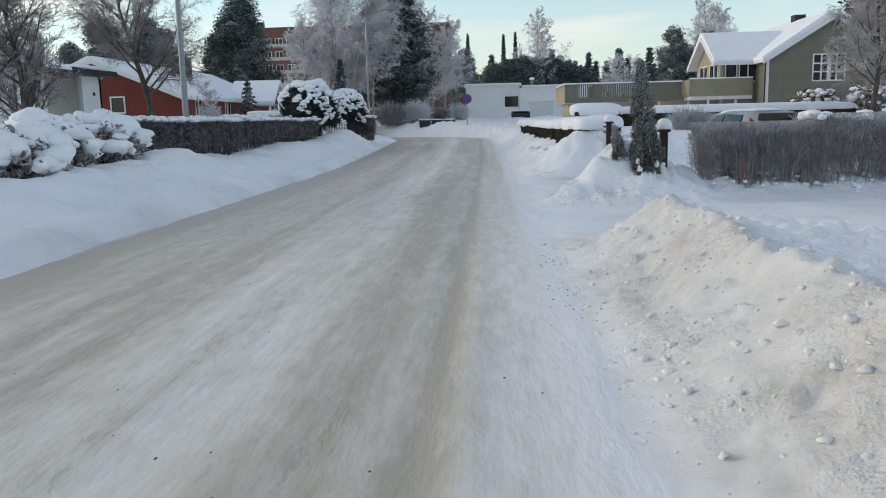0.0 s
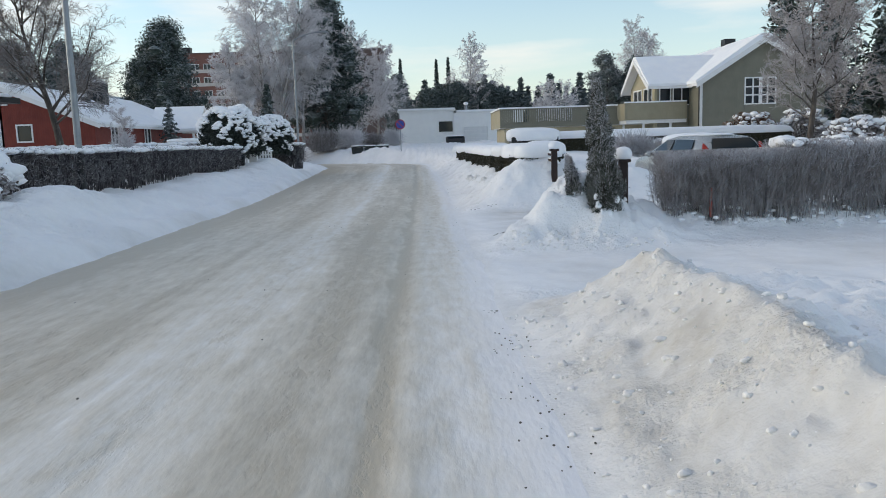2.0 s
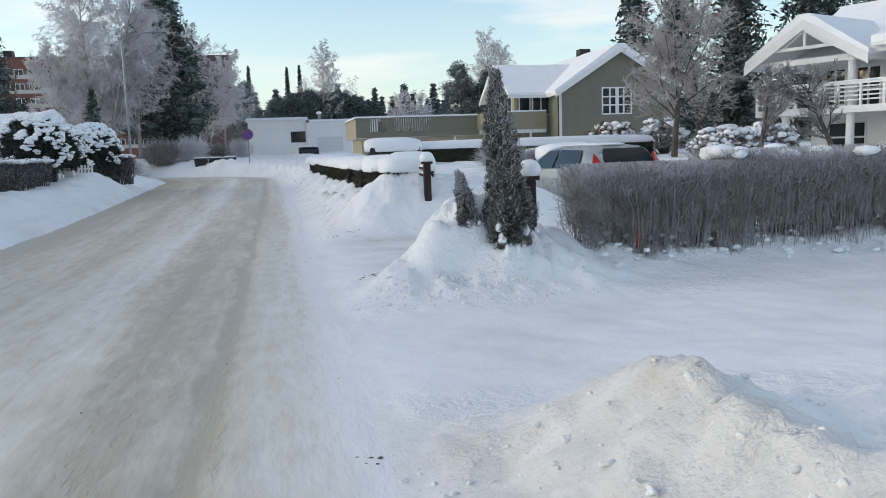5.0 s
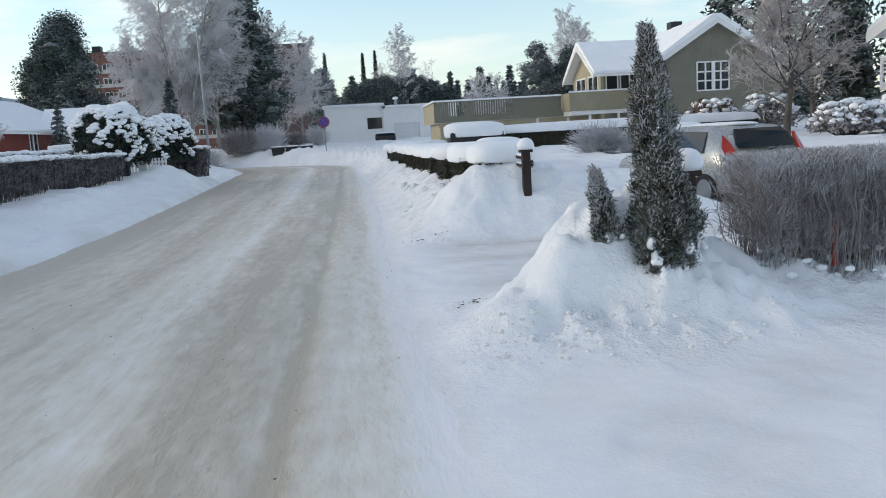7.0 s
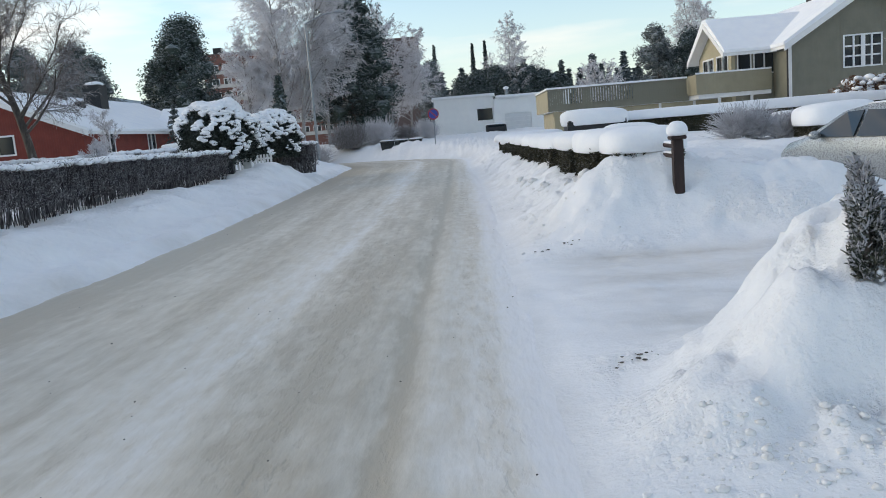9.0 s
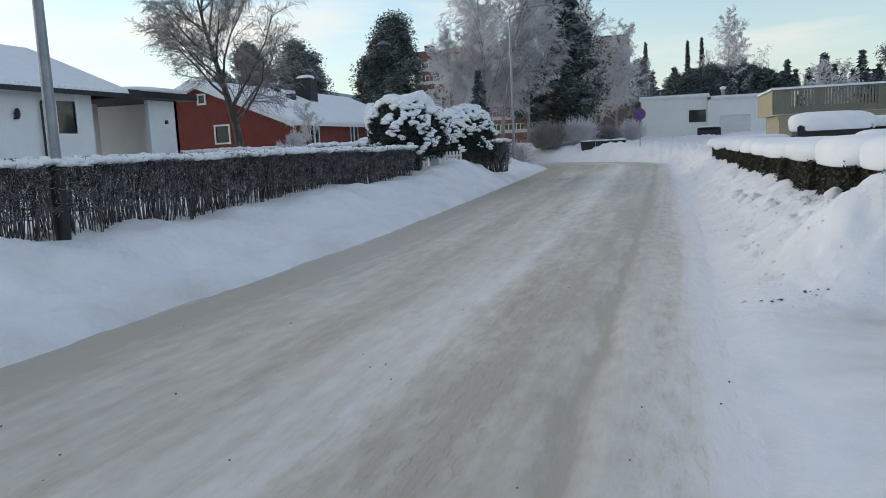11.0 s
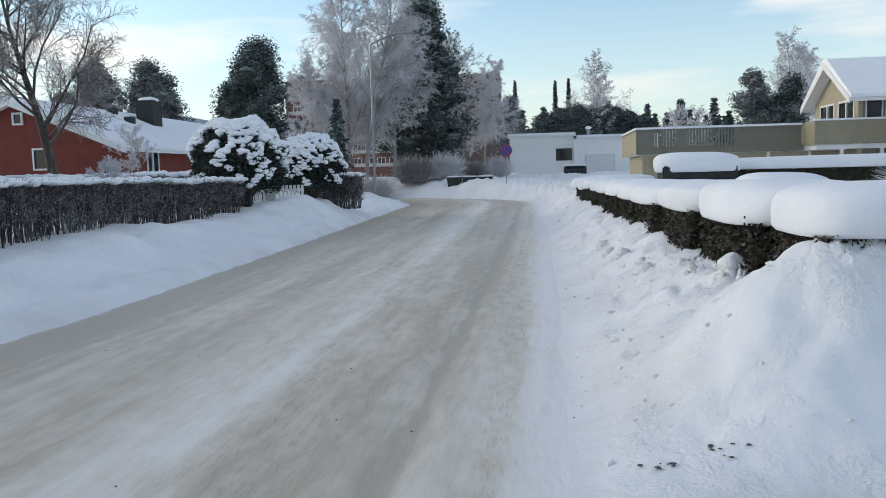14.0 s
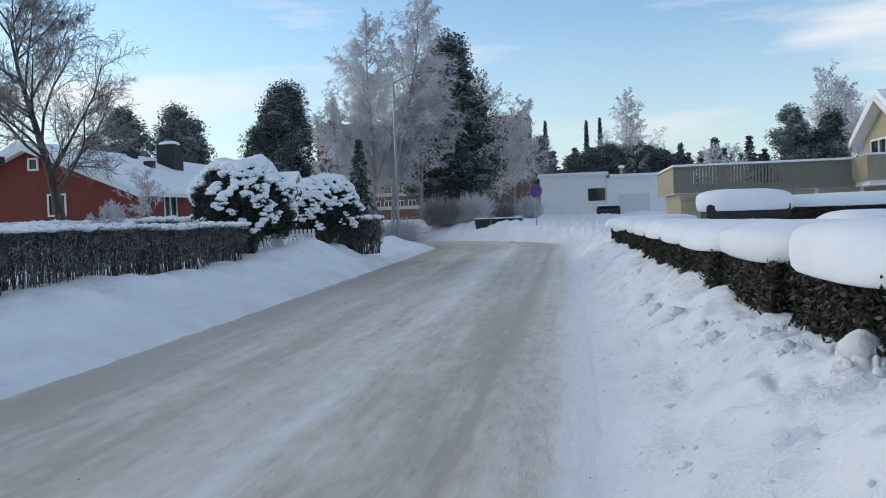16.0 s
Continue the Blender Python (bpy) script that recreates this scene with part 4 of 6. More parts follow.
# red house with a gable to the street and a long snowy roof
def red_house():
    t = thing("red_house", "red boarded house with white trim and snowy roof", "house", at=(-28, 55.3, 1.0))
    w, e, zr, ln = 6.0, 2.7, 5.15, 22.0
    b = Build()
    wall(b, (-w, 0, -0.6), (1, 0, 0), (0, -1, 0), 2 * w, e + 0.6, 0.2, [(w + 0.95, w + 1.85, 2.1, 3.1)])
    b.prism([(-w, 0, e), (w, 0, e), (0, 0, zr - 0.05)], (0, 0.2, 0))
    b.put("gable_wall", M_RED, t)
    b = Build()
    wall(b, (w, 0.2, -0.6), (0, 1, 0), (1, 0, 0), ln, e + 0.6, 0.2, [(2.5, 3.7, 1.8, 3.0), (9.0, 10.2, 1.8, 3.0)])
    wall(b, (-w, 0.2, -0.6), (0, 1, 0), (-1, 0, 0), ln, e + 0.6, 0.2)
    wall(b, (-w, ln, -0.6), (1, 0, 0), (0, 1, 0), 2 * w, e + 0.6, 0.2)
    b.prism([(-w, ln, e), (w, ln, e), (0, ln, zr - 0.05)], (0, -0.2, 0))
    b.put("side_wall", M_RED_Y, t)
    window(t, (0.95, 0, 1.5), (1, 0, 0), (0, -1, 0), 0.9, 1.0, 1, bar=0.1)
    window(t, (-0.05, -0.06, 3.95), (1, 0, 0), (0, -1, 0), 0.42, 0.48, 1, bar=0.1, name="attic_window")
    window(t, (w, 2.7, 1.2), (0, 1, 0), (1, 0, 0), 1.2, 1.2, 2, bar=0.09)
    window(t, (w, 9.2, 1.2), (0, 1, 0), (1, 0, 0), 1.2, 1.2, 2, bar=0.09)
    gable_roof_y(t, -w, w, 0, ln, e, zr, 0.6, snow=0.22)
    # porch gable at the far end
    b = Build().prism([(w + 0.3, 14.5, e - 0.4), (w + 0.3, 18.5, e - 0.4), (w + 0.3, 16.5, e + 1.2)], (2.0, 0, 0))
    p = b.put("porch", M_RED_Y, t)
    gable = Build()
    roof_slab(gable, (w - 1.5, 14.2, e - 0.5), (w + 2.7, 14.2, e - 0.5), (w + 2.7, 16.5, e + 1.42), (w - 1.5, 16.5, e + 1.42), 0.14)
    roof_slab(gable, (w - 1.5, 16.5, e + 1.42), (w + 2.7, 16.5, e + 1.42), (w + 2.7, 18.8, e - 0.5), (w - 1.5, 18.8, e - 0.5), 0.14)
    g = gable.put("porch_roof", M_TRIM, t)
    Build().prism([(w - 1.5, 14.1, e - 0.49), (w - 1.5, 16.5, e + 1.43), (w - 1.5, 18.9, e - 0.49), (w - 1.5, 18.9, e - 0.3), (w - 1.5, 16.5, e + 1.65), (w - 1.5, 14.1, e - 0.3)], (4.25, 0, 0)).put("porch_snow", M_CAP, g)
    for yy in (14.6, 18.4):
        Build().box(w + 2.1, w + 2.25, yy - 0.07, yy + 0.07, -0.6, e - 0.5).put("porch_post", M_TRIM, t)
    chim = Build().box(1.4, 2.6, 10.2, 11.4, 3.6, 6.05).put("chimney", M_DARK, t, "black clad chimney with snow on top")
    s = Build()
    s.blob((2.0, 10.8, 6.1), (0.66, 0.66, 0.22), 3, 0.1, 8, 12)
    s.put("chimney_snow", M_CAP, chim, smooth=True)
    Build().box(0.6, 1.1, 8.0, 8.5, 4.6, 5.45).put("vent", M_DARK, t)
    Build().box(2.2, 2.7, 7.2, 7.7, 3.9, 4.75).put("vent", M_DARK, t)
    b = Build()
    for xa in (-w - 0.6, w + 0.6):
        za = e - (zr - e) / w * 0.6
        b.prism([(xa, -0.66, za + 0.03), (0, -0.66, zr + 0.03), (0, -0.66, zr - 0.28), (xa, -0.66, za - 0.28)], (0, 0.055, 0))
    b.put("verge_board", M_TRIM, t)
    return t


red_house()


# olive house: gable to the front, side wing, long balcony over a carport
def olive_house():
    t = thing("olive_house", "olive green boarded house with beige balcony and carport", "house", at=(18.4, 56, 0.8))
    # main block, local frame at its near left corner
    W, D, e, zr = 8.5, 13.0, 4.42, 7.08
    b = Build()
    wall(b, (0, 0, 0.9), (1, 0, 0), (0, -1, 0), W, e - 0.9, 0.2, [(3.1, 5.1, 1.85, 3.5)])
    b.prism([(0, 0, e), (W, 0, e), (W / 2, 0, zr - 0.05)], (0, 0.2, 0))
    b.put("gable_wall", M_OLIVE, t)
    b = Build()
    wall(b, (0, 0.2, 0.9), (0, 1, 0), (-1, 0, 0), D, e - 0.9, 0.2)
    wall(b, (W, 0.2, 0.9), (0, 1, 0), (1, 0, 0), D, e - 0.9, 0.2)
    wall(b, (0.2, D + 0.2, 0.9), (1, 0, 0), (0, 1, 0), W - 0.4, e - 0.9, 0.2)
    b.put("side_wall", M_OLIVE_Y, t)
    Build().box(-0.03, W + 0.03, -0.03, D + 0.1, -0.8, 0.9).put("base_wall", M_RENDER, t, "white rendered base")
    window(t, (3.1, 0, 2.75), (1, 0, 0), (0, -1, 0), 2.0, 1.65, 4, 3, bar=0.085)
    Build().box(3.98, 4.22, -0.055, -0.036, 2.75, 4.40).put("mullion", M_TRIM, t)
    Build().box(-0.02, 0.16, -0.05, -0.004, 0.9, e).put("corner_board", M_TRIM, t)
    Build().tubes([(-0.1, -0.1, e - 0.1, -0.1, -0.1, -0.2, 0.05, 0.05)], 8).put("downpipe", M_DARK, t)
    gable_roof_y(t, 0, W, 0, D, e, zr, 0.38, snow=0.25)
    b = Build()
    for xa in (-0.38, W + 0.38):
        za = e - (zr - e) / (W / 2) * 0.38
        b.prism([(xa, -0.45, za + 0.03), (W / 2, -0.45, zr + 0.03), (W / 2, -0.45, zr - 0.32), (xa, -0.45, za - 0.32)], (0, 0.06, 0))
    b.put("verge_board", M_TRIM, t)
    Build().box(3.9, 4.7, 6.0, 6.8, 6.0, 7.75).put("chimney", M_DARK, t, "dark clad chimney")
    # side wing
    b = Build()
    wx, y0, y1, ez, rz = -2.45, 2.2, 8.6, 4.5, 6.3
    b.prism([(wx, y0, ez), (wx, y1, ez), (wx, (y0 + y1) / 2, rz - 0.05)], (0.2, 0, 0))
    wall(b, (wx, y0, 0.0), (0, 1, 0), (-1, 0, 0), y1 - y0, ez, 0.2, [(0.6, 2.6, 3.0, 4.1), (3.4, 5.4, 3.0, 4.1)])
    b.put("wing_end_wall", M_BEIGE, t)
    window(t, (wx, y0 + 0.6, 3.0), (0, 1, 0), (-1, 0, 0), 2.0, 1.1, 2, bar=0.1)
    window(t, (wx, y0 + 3.4, 3.0), (0, 1, 0), (-1, 0, 0), 2.0, 1.1, 2, bar=0.1)
    b = Build()
    wall(b, (wx + 0.2, y0, 0.0), (1, 0, 0), (0, -1, 0), -wx - 0.22, ez, 0.2, [(0.2, 0.9, 2.6, 4.1), (1.15, 2.3, 2.9, 4.1)])
    b.put("wing_wall", M_OLIVE, t)
    wall(Build(), (wx + 0.2, y1, 0.0), (1, 0, 0), (0, 1, 0), -wx - 0.22, ez, 0.2).put("wing_back_wall", M_OLIVE, t)
    window(t, (wx + 0.4, y0, 2.6), (1, 0, 0), (0, -1, 0), 0.7, 1.5, 1, bar=0.07)
    window(t, (wx + 1.35, y0, 2.9), (1, 0, 0), (0, -1, 0), 1.15, 1.2, 2, bar=0.07)
    gable_roof_x(t, wx, 3.0, y0, y1, ez, rz, 0.6, snow=0.25)
    b = Build()
    for ya in (y0 - 0.6, y1 + 0.6):
        za = ez - (rz - ez) / ((y1 - y0) / 2) * 0.6
        ym = (y0 + y1) / 2
        b.prism([(wx - 0.66, ya, za + 0.03), (wx - 0.66, ym, rz + 0.03), (wx - 0.66, ym, rz - 0.28), (wx - 0.66, ya, za - 0.28)], (0.055, 0, 0))
    b.put("wing_verge_board", M_TRIM, t)
    # balcony deck over the carport
    bx0, bx1, by0, by1, deck = -13.2, 0.0, 3.6, 11.5, 1.95
    Build().box(bx0, bx1 - 0.25, by0 + 0.02, by1, deck - 0.32, deck).put("balcony_deck", M_TRIM, t)
    Build().box(bx0 + 0.3, bx1 - 0.3, by0 + 0.32, by0 + 0.42, deck - 0.62, deck - 0.33).put("carport_beam", M_BEIGE_X, t)
    b = Build()
    wall(b, (bx0 + 0.4, by0 + 0.7, -0.8), (1, 0, 0), (0, -1, 0), 6.2, deck + 0.46, 0.2, [(3.6, 5.0, 1.0, 1.9)])
    wall(b, (bx0 + 0.4, by0 + 0.9, -0.8), (0, 1, 0), (-1, 0, 0), 6.5, deck + 0.46, 0.2)
    b.put("carport_wall", M_BEIGE_X, t)
    window(t, (bx0 + 4.0, by0 + 0.7, 0.2), (1, 0, 0), (0, -1, 0), 1.4, 0.9, 2, bar=0.1)
    b = Build()
    wall(b, (-6.4, by1 - 0.2, -0.8), (1, 0, 0), (0, -1, 0), 6.3, deck + 0.46, 0.2, [(3.2, 4.2, 0.1, 2.1)])
    b.put("carport_back_wall", M_OLIVE, t)
    for xx in (-6.3, -4.2, -2.2, -0.35):
        Build().box(xx - 0.08, xx + 0.08, by0 + 0.3, by0 + 0.46, -0.8, deck - 0.32).put("carport_post", M_TRIM, t)
    rail = Build().box(bx0 - 0.06, -4.6, by0 - 0.10, by0 + 0.0, deck + 0.98, deck + 1.04).box(bx0 - 0.06, bx0 + 0.05, by0, by1, deck + 0.98, deck + 1.04)
    rail = rail.box(bx0, -4.6, by0 - 0.02, by0 + 0.0, deck - 0.30, deck + 0.10).put("balcony_rail", M_OLIVE, t)
    slat_front = Build().box(-0.05, 0.05, -0.028, -0.004, 0, 0.98).mesh("slat", M_OLIVE)
    slat_tight = Build().box(-0.066, 0.066, -0.028, -0.004, 0, 0.98).mesh("slat", M_OLIVE)
    x = bx0 + 0.06
    k = 0
    while x < -4.7:
        gap = 2.6 < x - bx0 < 5.2 or 1.0 < x - bx0 < 2.0
        s = new("slat", slat_front if gap else slat_tight)
        s.parent, s.location = rail, (x, by0 - 0.02, deck)
        x += 0.16 if gap else 0.137
    Build().box(bx0 - 0.03, bx0 - 0.004, by0, by1, deck - 0.3, deck + 0.97).put("balcony_side_panel", M_BEIGE, t)
    # nearer corner balcony with beige panels
    b = Build().box(-4.6, -0.3, by0 - 1.9, by0 - 1.82, deck - 0.05, deck + 1.12).box(-4.68, -4.6, by0 - 1.9, by0 + 0.2, deck - 0.05, deck + 1.12)
    b.put("corner_balcony_panel", M_TAN, t, "beige boarded balcony front")
    Build().box(-4.55, -0.3, by0 - 1.8, by0 + 0.018, deck - 0.30, deck - 0.06).put("corner_balcony_deck", M_TRIM, t)
    s = Build()
    s.box(bx0 - 0.1, -4.7, by0 - 0.14, by0 + 0.06, deck + 1.045, deck + 1.15).box(bx0 - 0.1, bx0 + 0.08, by0 + 0.07, by1, deck + 1.045, deck + 1.15)
    s.box(-4.72, -0.3, by0 - 1.95, by0 - 1.78, deck + 1.125, deck + 1.22)
    s.put("rail_snow", M_CAP, t, bevel=0.03)
    for xx in (-3.3, -1.4):
        Build().box(xx - 0.07, xx + 0.07, by0 - 1.75, by0 - 1.61, -0.8, deck - 0.3).put("balcony_post", M_TRIM, t)
    return t


olive_house()


# white house with columns, balcony and porch gable behind the twig hedge
def column_house():
    t = thing("white_column_house", "white two-storey house with columns, balcony and snow", "house", at=(22.4, 39.3, 0.6))
    t.rotation_euler = (0, 0, radians(-67))
    b = Build()
    wall(b, (0.5, 3.2, -0.6), (1, 0, 0), (0, -1, 0), 12, 5.4, 0.2, [(0.7, 1.6, 3.0, 4.6), (2.2, 3.2, 2.7, 4.6), (5.4, 6.4, 3.2, 4.6), (7.0, 8.0, 3.2, 4.6), (0.9, 2.6, 0.8, 2.1), (3.6, 5.0, 0.6, 2.2), (6.0, 7.2, 0.8, 2.1)])
    wall(b, (0.5, 3.4, -0.6), (0, 1, 0), (-1, 0, 0), 9, 5.4, 0.2)
    wall(b, (12.5, 3.4, -0.6), (0, 1, 0), (1, 0, 0), 9, 5.4, 0.2)
    wall(b, (0.7, 12.4, -0.6), (1, 0, 0), (0, 1, 0), 11.6, 5.4, 0.2)
    b.put("wall", M_WHITE_X, t)
    for u0, u1, z0, z1 in ((0.7, 1.6, 3.0, 4.6), (2.2, 3.2, 2.7, 4.6), (5.4, 6.4, 3.2, 4.6), (7.0, 8.0, 3.2, 4.6), (0.9, 2.6, 0.8, 2.1), (3.6, 5.0, 0.6, 2.2), (6.0, 7.2, 0.8, 2.1)):
        window(t, (0.5 + u0, 3.2, z0 - 0.6), (1, 0, 0), (0, -1, 0), u1 - u0, z1 - z0, 2, 2, bar=0.08)
    gable_roof_x(t, 0.2, 12.8, 3.0, 12.6, 4.8, 7.3, 0.7, snow=0.3)
    # porch roof with open truss
    y0 = 0.3
    g = Build()
    roof_slab(g, (-0.8, y0 - 0.6, 4.25), (2.05, y0 - 0.6, 6.0), (2.05, 6.0, 6.0), (-0.8, 6.0, 4.25), 0.16)
    roof_slab(g, (2.05, y0 - 0.6, 6.0), (4.9, y0 - 0.6, 4.25), (4.9, 6.0, 4.25), (2.05, 6.0, 6.0), 0.16)
    roof = g.put("porch_roof", M_TRIM, t)
    Build().prism([(-0.85, y0 - 0.6, 4.26), (2.05, y0 - 0.6, 6.01), (4.95, y0 - 0.6, 4.26), (4.93, y0 - 0.6, 4.5), (2.3, y0 - 0.6, 6.3), (1.8, y0 - 0.6, 6.3), (-0.83, y0 - 0.6, 4.5)], (0, 6.6, 0)).put("porch_snow", M_CAP, roof)
    tr = Build()
    for xa in (-0.85, 4.95):
        tr.prism([(xa, y0 - 0.66, 4.3), (2.05, y0 - 0.66, 6.04), (2.05, y0 - 0.66, 5.6), (xa, y0 - 0.66, 3.86)], (0, 0.055, 0))
    tr.box(0.3, 3.8, y0 - 0.5, y0 - 0.4, 4.78, 4.92).box(1.99, 2.11, y0 - 0.5, y0 - 0.4, 4.92, 5.7)
    tr.prism([(1.0, y0 - 0.5, 4.93), (1.15, y0 - 0.5, 4.93), (2.0, y0 - 0.5, 5.5), (2.0, y0 - 0.5, 5.62)], (0, 0.1, 0))
    tr.prism([(3.1, y0 - 0.5, 4.93), (2.95, y0 - 0.5, 4.93), (2.11, y0 - 0.5, 5.5), (2.11, y0 - 0.5, 5.62)], (0, 0.1, 0))
    tr.put("truss", M_TRIM, t)
    Build().box(-0.4, 4.5, y0 - 0.1, y0 + 0.1, 4.15, 4.4).box(4.5, 12.5, y0 - 0.1, y0 + 0.1, 4.35, 4.6).put("porch_beam", M_TRIM, t)
    b = Build()
    roof_slab(b, (4.95, y0 - 0.5, 4.7), (13.0, y0 - 0.5, 4.7), (13.0, 4.0, 5.9), (4.95, 4.0, 5.9), 0.12)
    lean = b.put("lean_to_roof", M_TRIM, t)
    b = Build()
    roof_slab(b, (4.97, y0 - 0.5, 5.0), (13.0, y0 - 0.5, 5.0), (13.0, 4.0, 6.2), (4.97, 4.0, 6.2), 0.29)
    b.put("lean_to_snow", M_CAP, lean)
    for xx in (0.95, 3.95, 8.2, 12.0):
        Build().tubes([(xx, y0, 2.2, xx, y0, 4.3, 0.17, 0.16)], 16).box(xx - 0.21, xx + 0.21, y0 - 0.21, y0 + 0.21, 4.12, 4.2).put("column", M_TRIM, t, smooth=False)
        Build().tubes([(xx, y0, -0.6, xx, y0, 1.9, 0.18, 0.17)], 16).put("lower_column", M_TRIM, t)
    Build().box(-0.3, 12.5, y0 - 0.5, 3.2, 1.9, 2.2).put("balcony_floor", M_TRIM, t)
    rail = Build().box(-0.3, 12.5, y0 - 0.5, y0 - 0.4, 3.08, 3.18)
    for zz in (2.4, 2.58, 2.76, 2.94):
        rail.box(-0.25, 12.5, y0 - 0.47, y0 - 0.43, zz, zz + 0.06)
        rail.box(-0.27, -0.23, y0 - 0.42, 3.1, zz, zz + 0.06)
    rail.box(-0.3, -0.2, y0 - 0.4, 3.2, 3.08, 3.18)
    r = rail.put("balcony_rail", M_TRIM, t)
    post = Build().box(-0.05, 0.05, -0.05, 0.05, 0, 0.9).mesh("rail_post", M_TRIM)
    for k in range(14):
        q = new("rail_post", post)
        q.parent, q.location = r, (-0.25 + k * 0.97, y0 - 0.45, 2.2)
    Build().box(-0.34, 12.5, y0 - 0.54, y0 - 0.36, 3.185, 3.26).put("rail_snow", M_CAP, r, bevel=0.03)
    return t


column_house()


# flat-roofed white house at the bend
def flat_house():
    t = thing("white_flat_house", "low white flat-roofed house with garage door", "house", at=(-3.2, 95, 1.2))
    b = Build()
    wall(b, (0, 0, -0.5), (1, 0, 0), (0, -1, 0), 6.3, 4.5, 0.25, [(4.55, 6.15, 2.1, 3.3)])
    wall(b, (0, 0.25, -0.5), (0, 1, 0), (-1, 0, 0), 9, 4.5, 0.25)
    wall(b, (6.3, -0.6, -0.5), (1, 0, 0), (0, -1, 0), 8, 4.2, 0.25, [(1.1, 3.9, 0.5, 2.6)])
    wall(b, (6.3, -0.35, -0.5), (0, 1, 0), (-1, 0, 0), 1.0, 4.19, 0.2)
    wall(b, (0.3, 9.2, -0.5), (1, 0, 0), (0, 1, 0), 14, 4.0, 0.25)
    b.put("wall", M_WHITE_X, t)
    window(t, (4.55, 0, 1.6), (1, 0, 0), (0, -1, 0), 1.6, 1.2, 1, bar=0.12)
    door = Build()
    for k in range(5):
        door.box(7.42, 10.18, -0.52, -0.46, k * 0.42, k * 0.42 + 0.40)
    door.put("garage_door", M_PALE_DOOR, t)
    Build().box(-0.25, 6.55, -0.3, 9.5, 4.0, 4.14).box(6.56, 14.6, -0.9, 9.3, 3.7, 3.82).put("roof", M_TRIM, t)
    s = Build()
    s.box(-0.22, 6.5, -0.28, 9.4, 4.145, 4.36).box(6.57, 14.5, -0.88, 9.2, 3.825, 4.03)
    s.put("roof_snow", M_CAP, t, bevel=0.07)
    v = Build().tubes([(7.9, 3.0, 3.8, 7.9, 3.0, 4.85, 0.16, 0.16)], 10).put("roof_vent", M_GREY, t)
    Build().blob((7.9, 3.0, 4.92), (0.32, 0.32, 0.18), 2, 0.05, 6, 10).put("vent_snow", M_CAP, v, smooth=True)
    Build().box(-0.1, -0.02, 0.0, 0.12, -0.4, 3.9).put("downpipe", M_GREY, t)
    return t


flat_house()


# six-storey block of flats far behind the birches
def flats():
    t = thing("apartment_block", "six-storey red brick block of flats with pale bands", "building", at=(-70, 226, 1.0))
    L, Dp, H, st = 41.0, 14.0, 26.9, 3.65
    ops = [(2.0 + 3.3 * c, 4.2 + 3.3 * c, 4.5 + st * r, 6.0 + st * r) for r in range(6) for c in range(12)]
    b = Build()
    wall(b, (0, 0, 0), (1, 0, 0), (0, -1, 0), L, H, 0.3, ops)
    wall(b, (0, 0.3, 0), (0, 1, 0), (-1, 0, 0), Dp, H, 0.3)
    wall(b, (0, Dp, 0), (1, 0, 0), (0, 1, 0), L, H, 0.3)
    b.put("wall", M_BRICK, t)
    Build().box(0, L, 0.31, Dp, H - 0.4, H).put("roof", M_BRICK_END, t)
    Build().box(-0.2, L + 17.4, -0.2, Dp + 0.2, H + 0.01, H + 0.35).put("roof_edge", M_BRICK_END, t)
    Build().box(L, L + 17.2, -2.0, Dp, 0, H).put("end_wing", M_BRICK_END, t, "windowless brown brick end wing")
    Build().box(2.0, 4.2, 4.0, 6.0, H + 0.36, H + 2.4).put("roof_stack", M_DARK, t)
    pane = Build().box(0, 2.2, 0.1, 0.14, 0, 1.5).mesh("pane", M_GLASS)
    frm = Build().box(0, 0.12, -0.05, 0.09, 0, 1.5).box(2.08, 2.2, -0.05, 0.09, 0, 1.5).box(1.04, 1.16, -0.05, 0.09, 0, 1.5).box(0.12, 2.08, -0.05, 0.09, 1.38, 1.5).mesh("window", M_TRIM)
    for o in ops:
        w = new("window", frm)
        w.parent, w.location = t, (o[0], 0, o[2])
        p = new("pane", pane)
        p.parent = w
    for r in range(6):
        Build().box(0.5, L - 0.5, -0.25, -0.004, 3.5 + st * r, 4.45 + st * r).put("band", M_BAND, t)
    return t


flats()


# ---- left side of the road ----
twig_hedge("hedge", "long clipped leafless hedge with snow on top", -9.35, -8.45, 17.2, 38.2, 0.55, 1.66, 11, M_TWIG, 1500, 30000, r=0.0072, low=0.22, snow=1.5, size=0.10)
twig_hedge("hedge", "low leafless hedge in front of the red house", -25.0, -10.5, 45.6, 46.4, 1.0, 1.95, 12, M_TWIG, 500, 7000, r=0.012, low=0.1, snow=1.3, size=0.16)
twig_hedge("hedge", "short dark hedge beside the snowy pines", -8.9, -7.1, 46.2, 47.8, 0.6, 1.75, 13, M_TWIG, 160, 4200, r=0.010, low=0.05, snow=0.9, size=0.15)


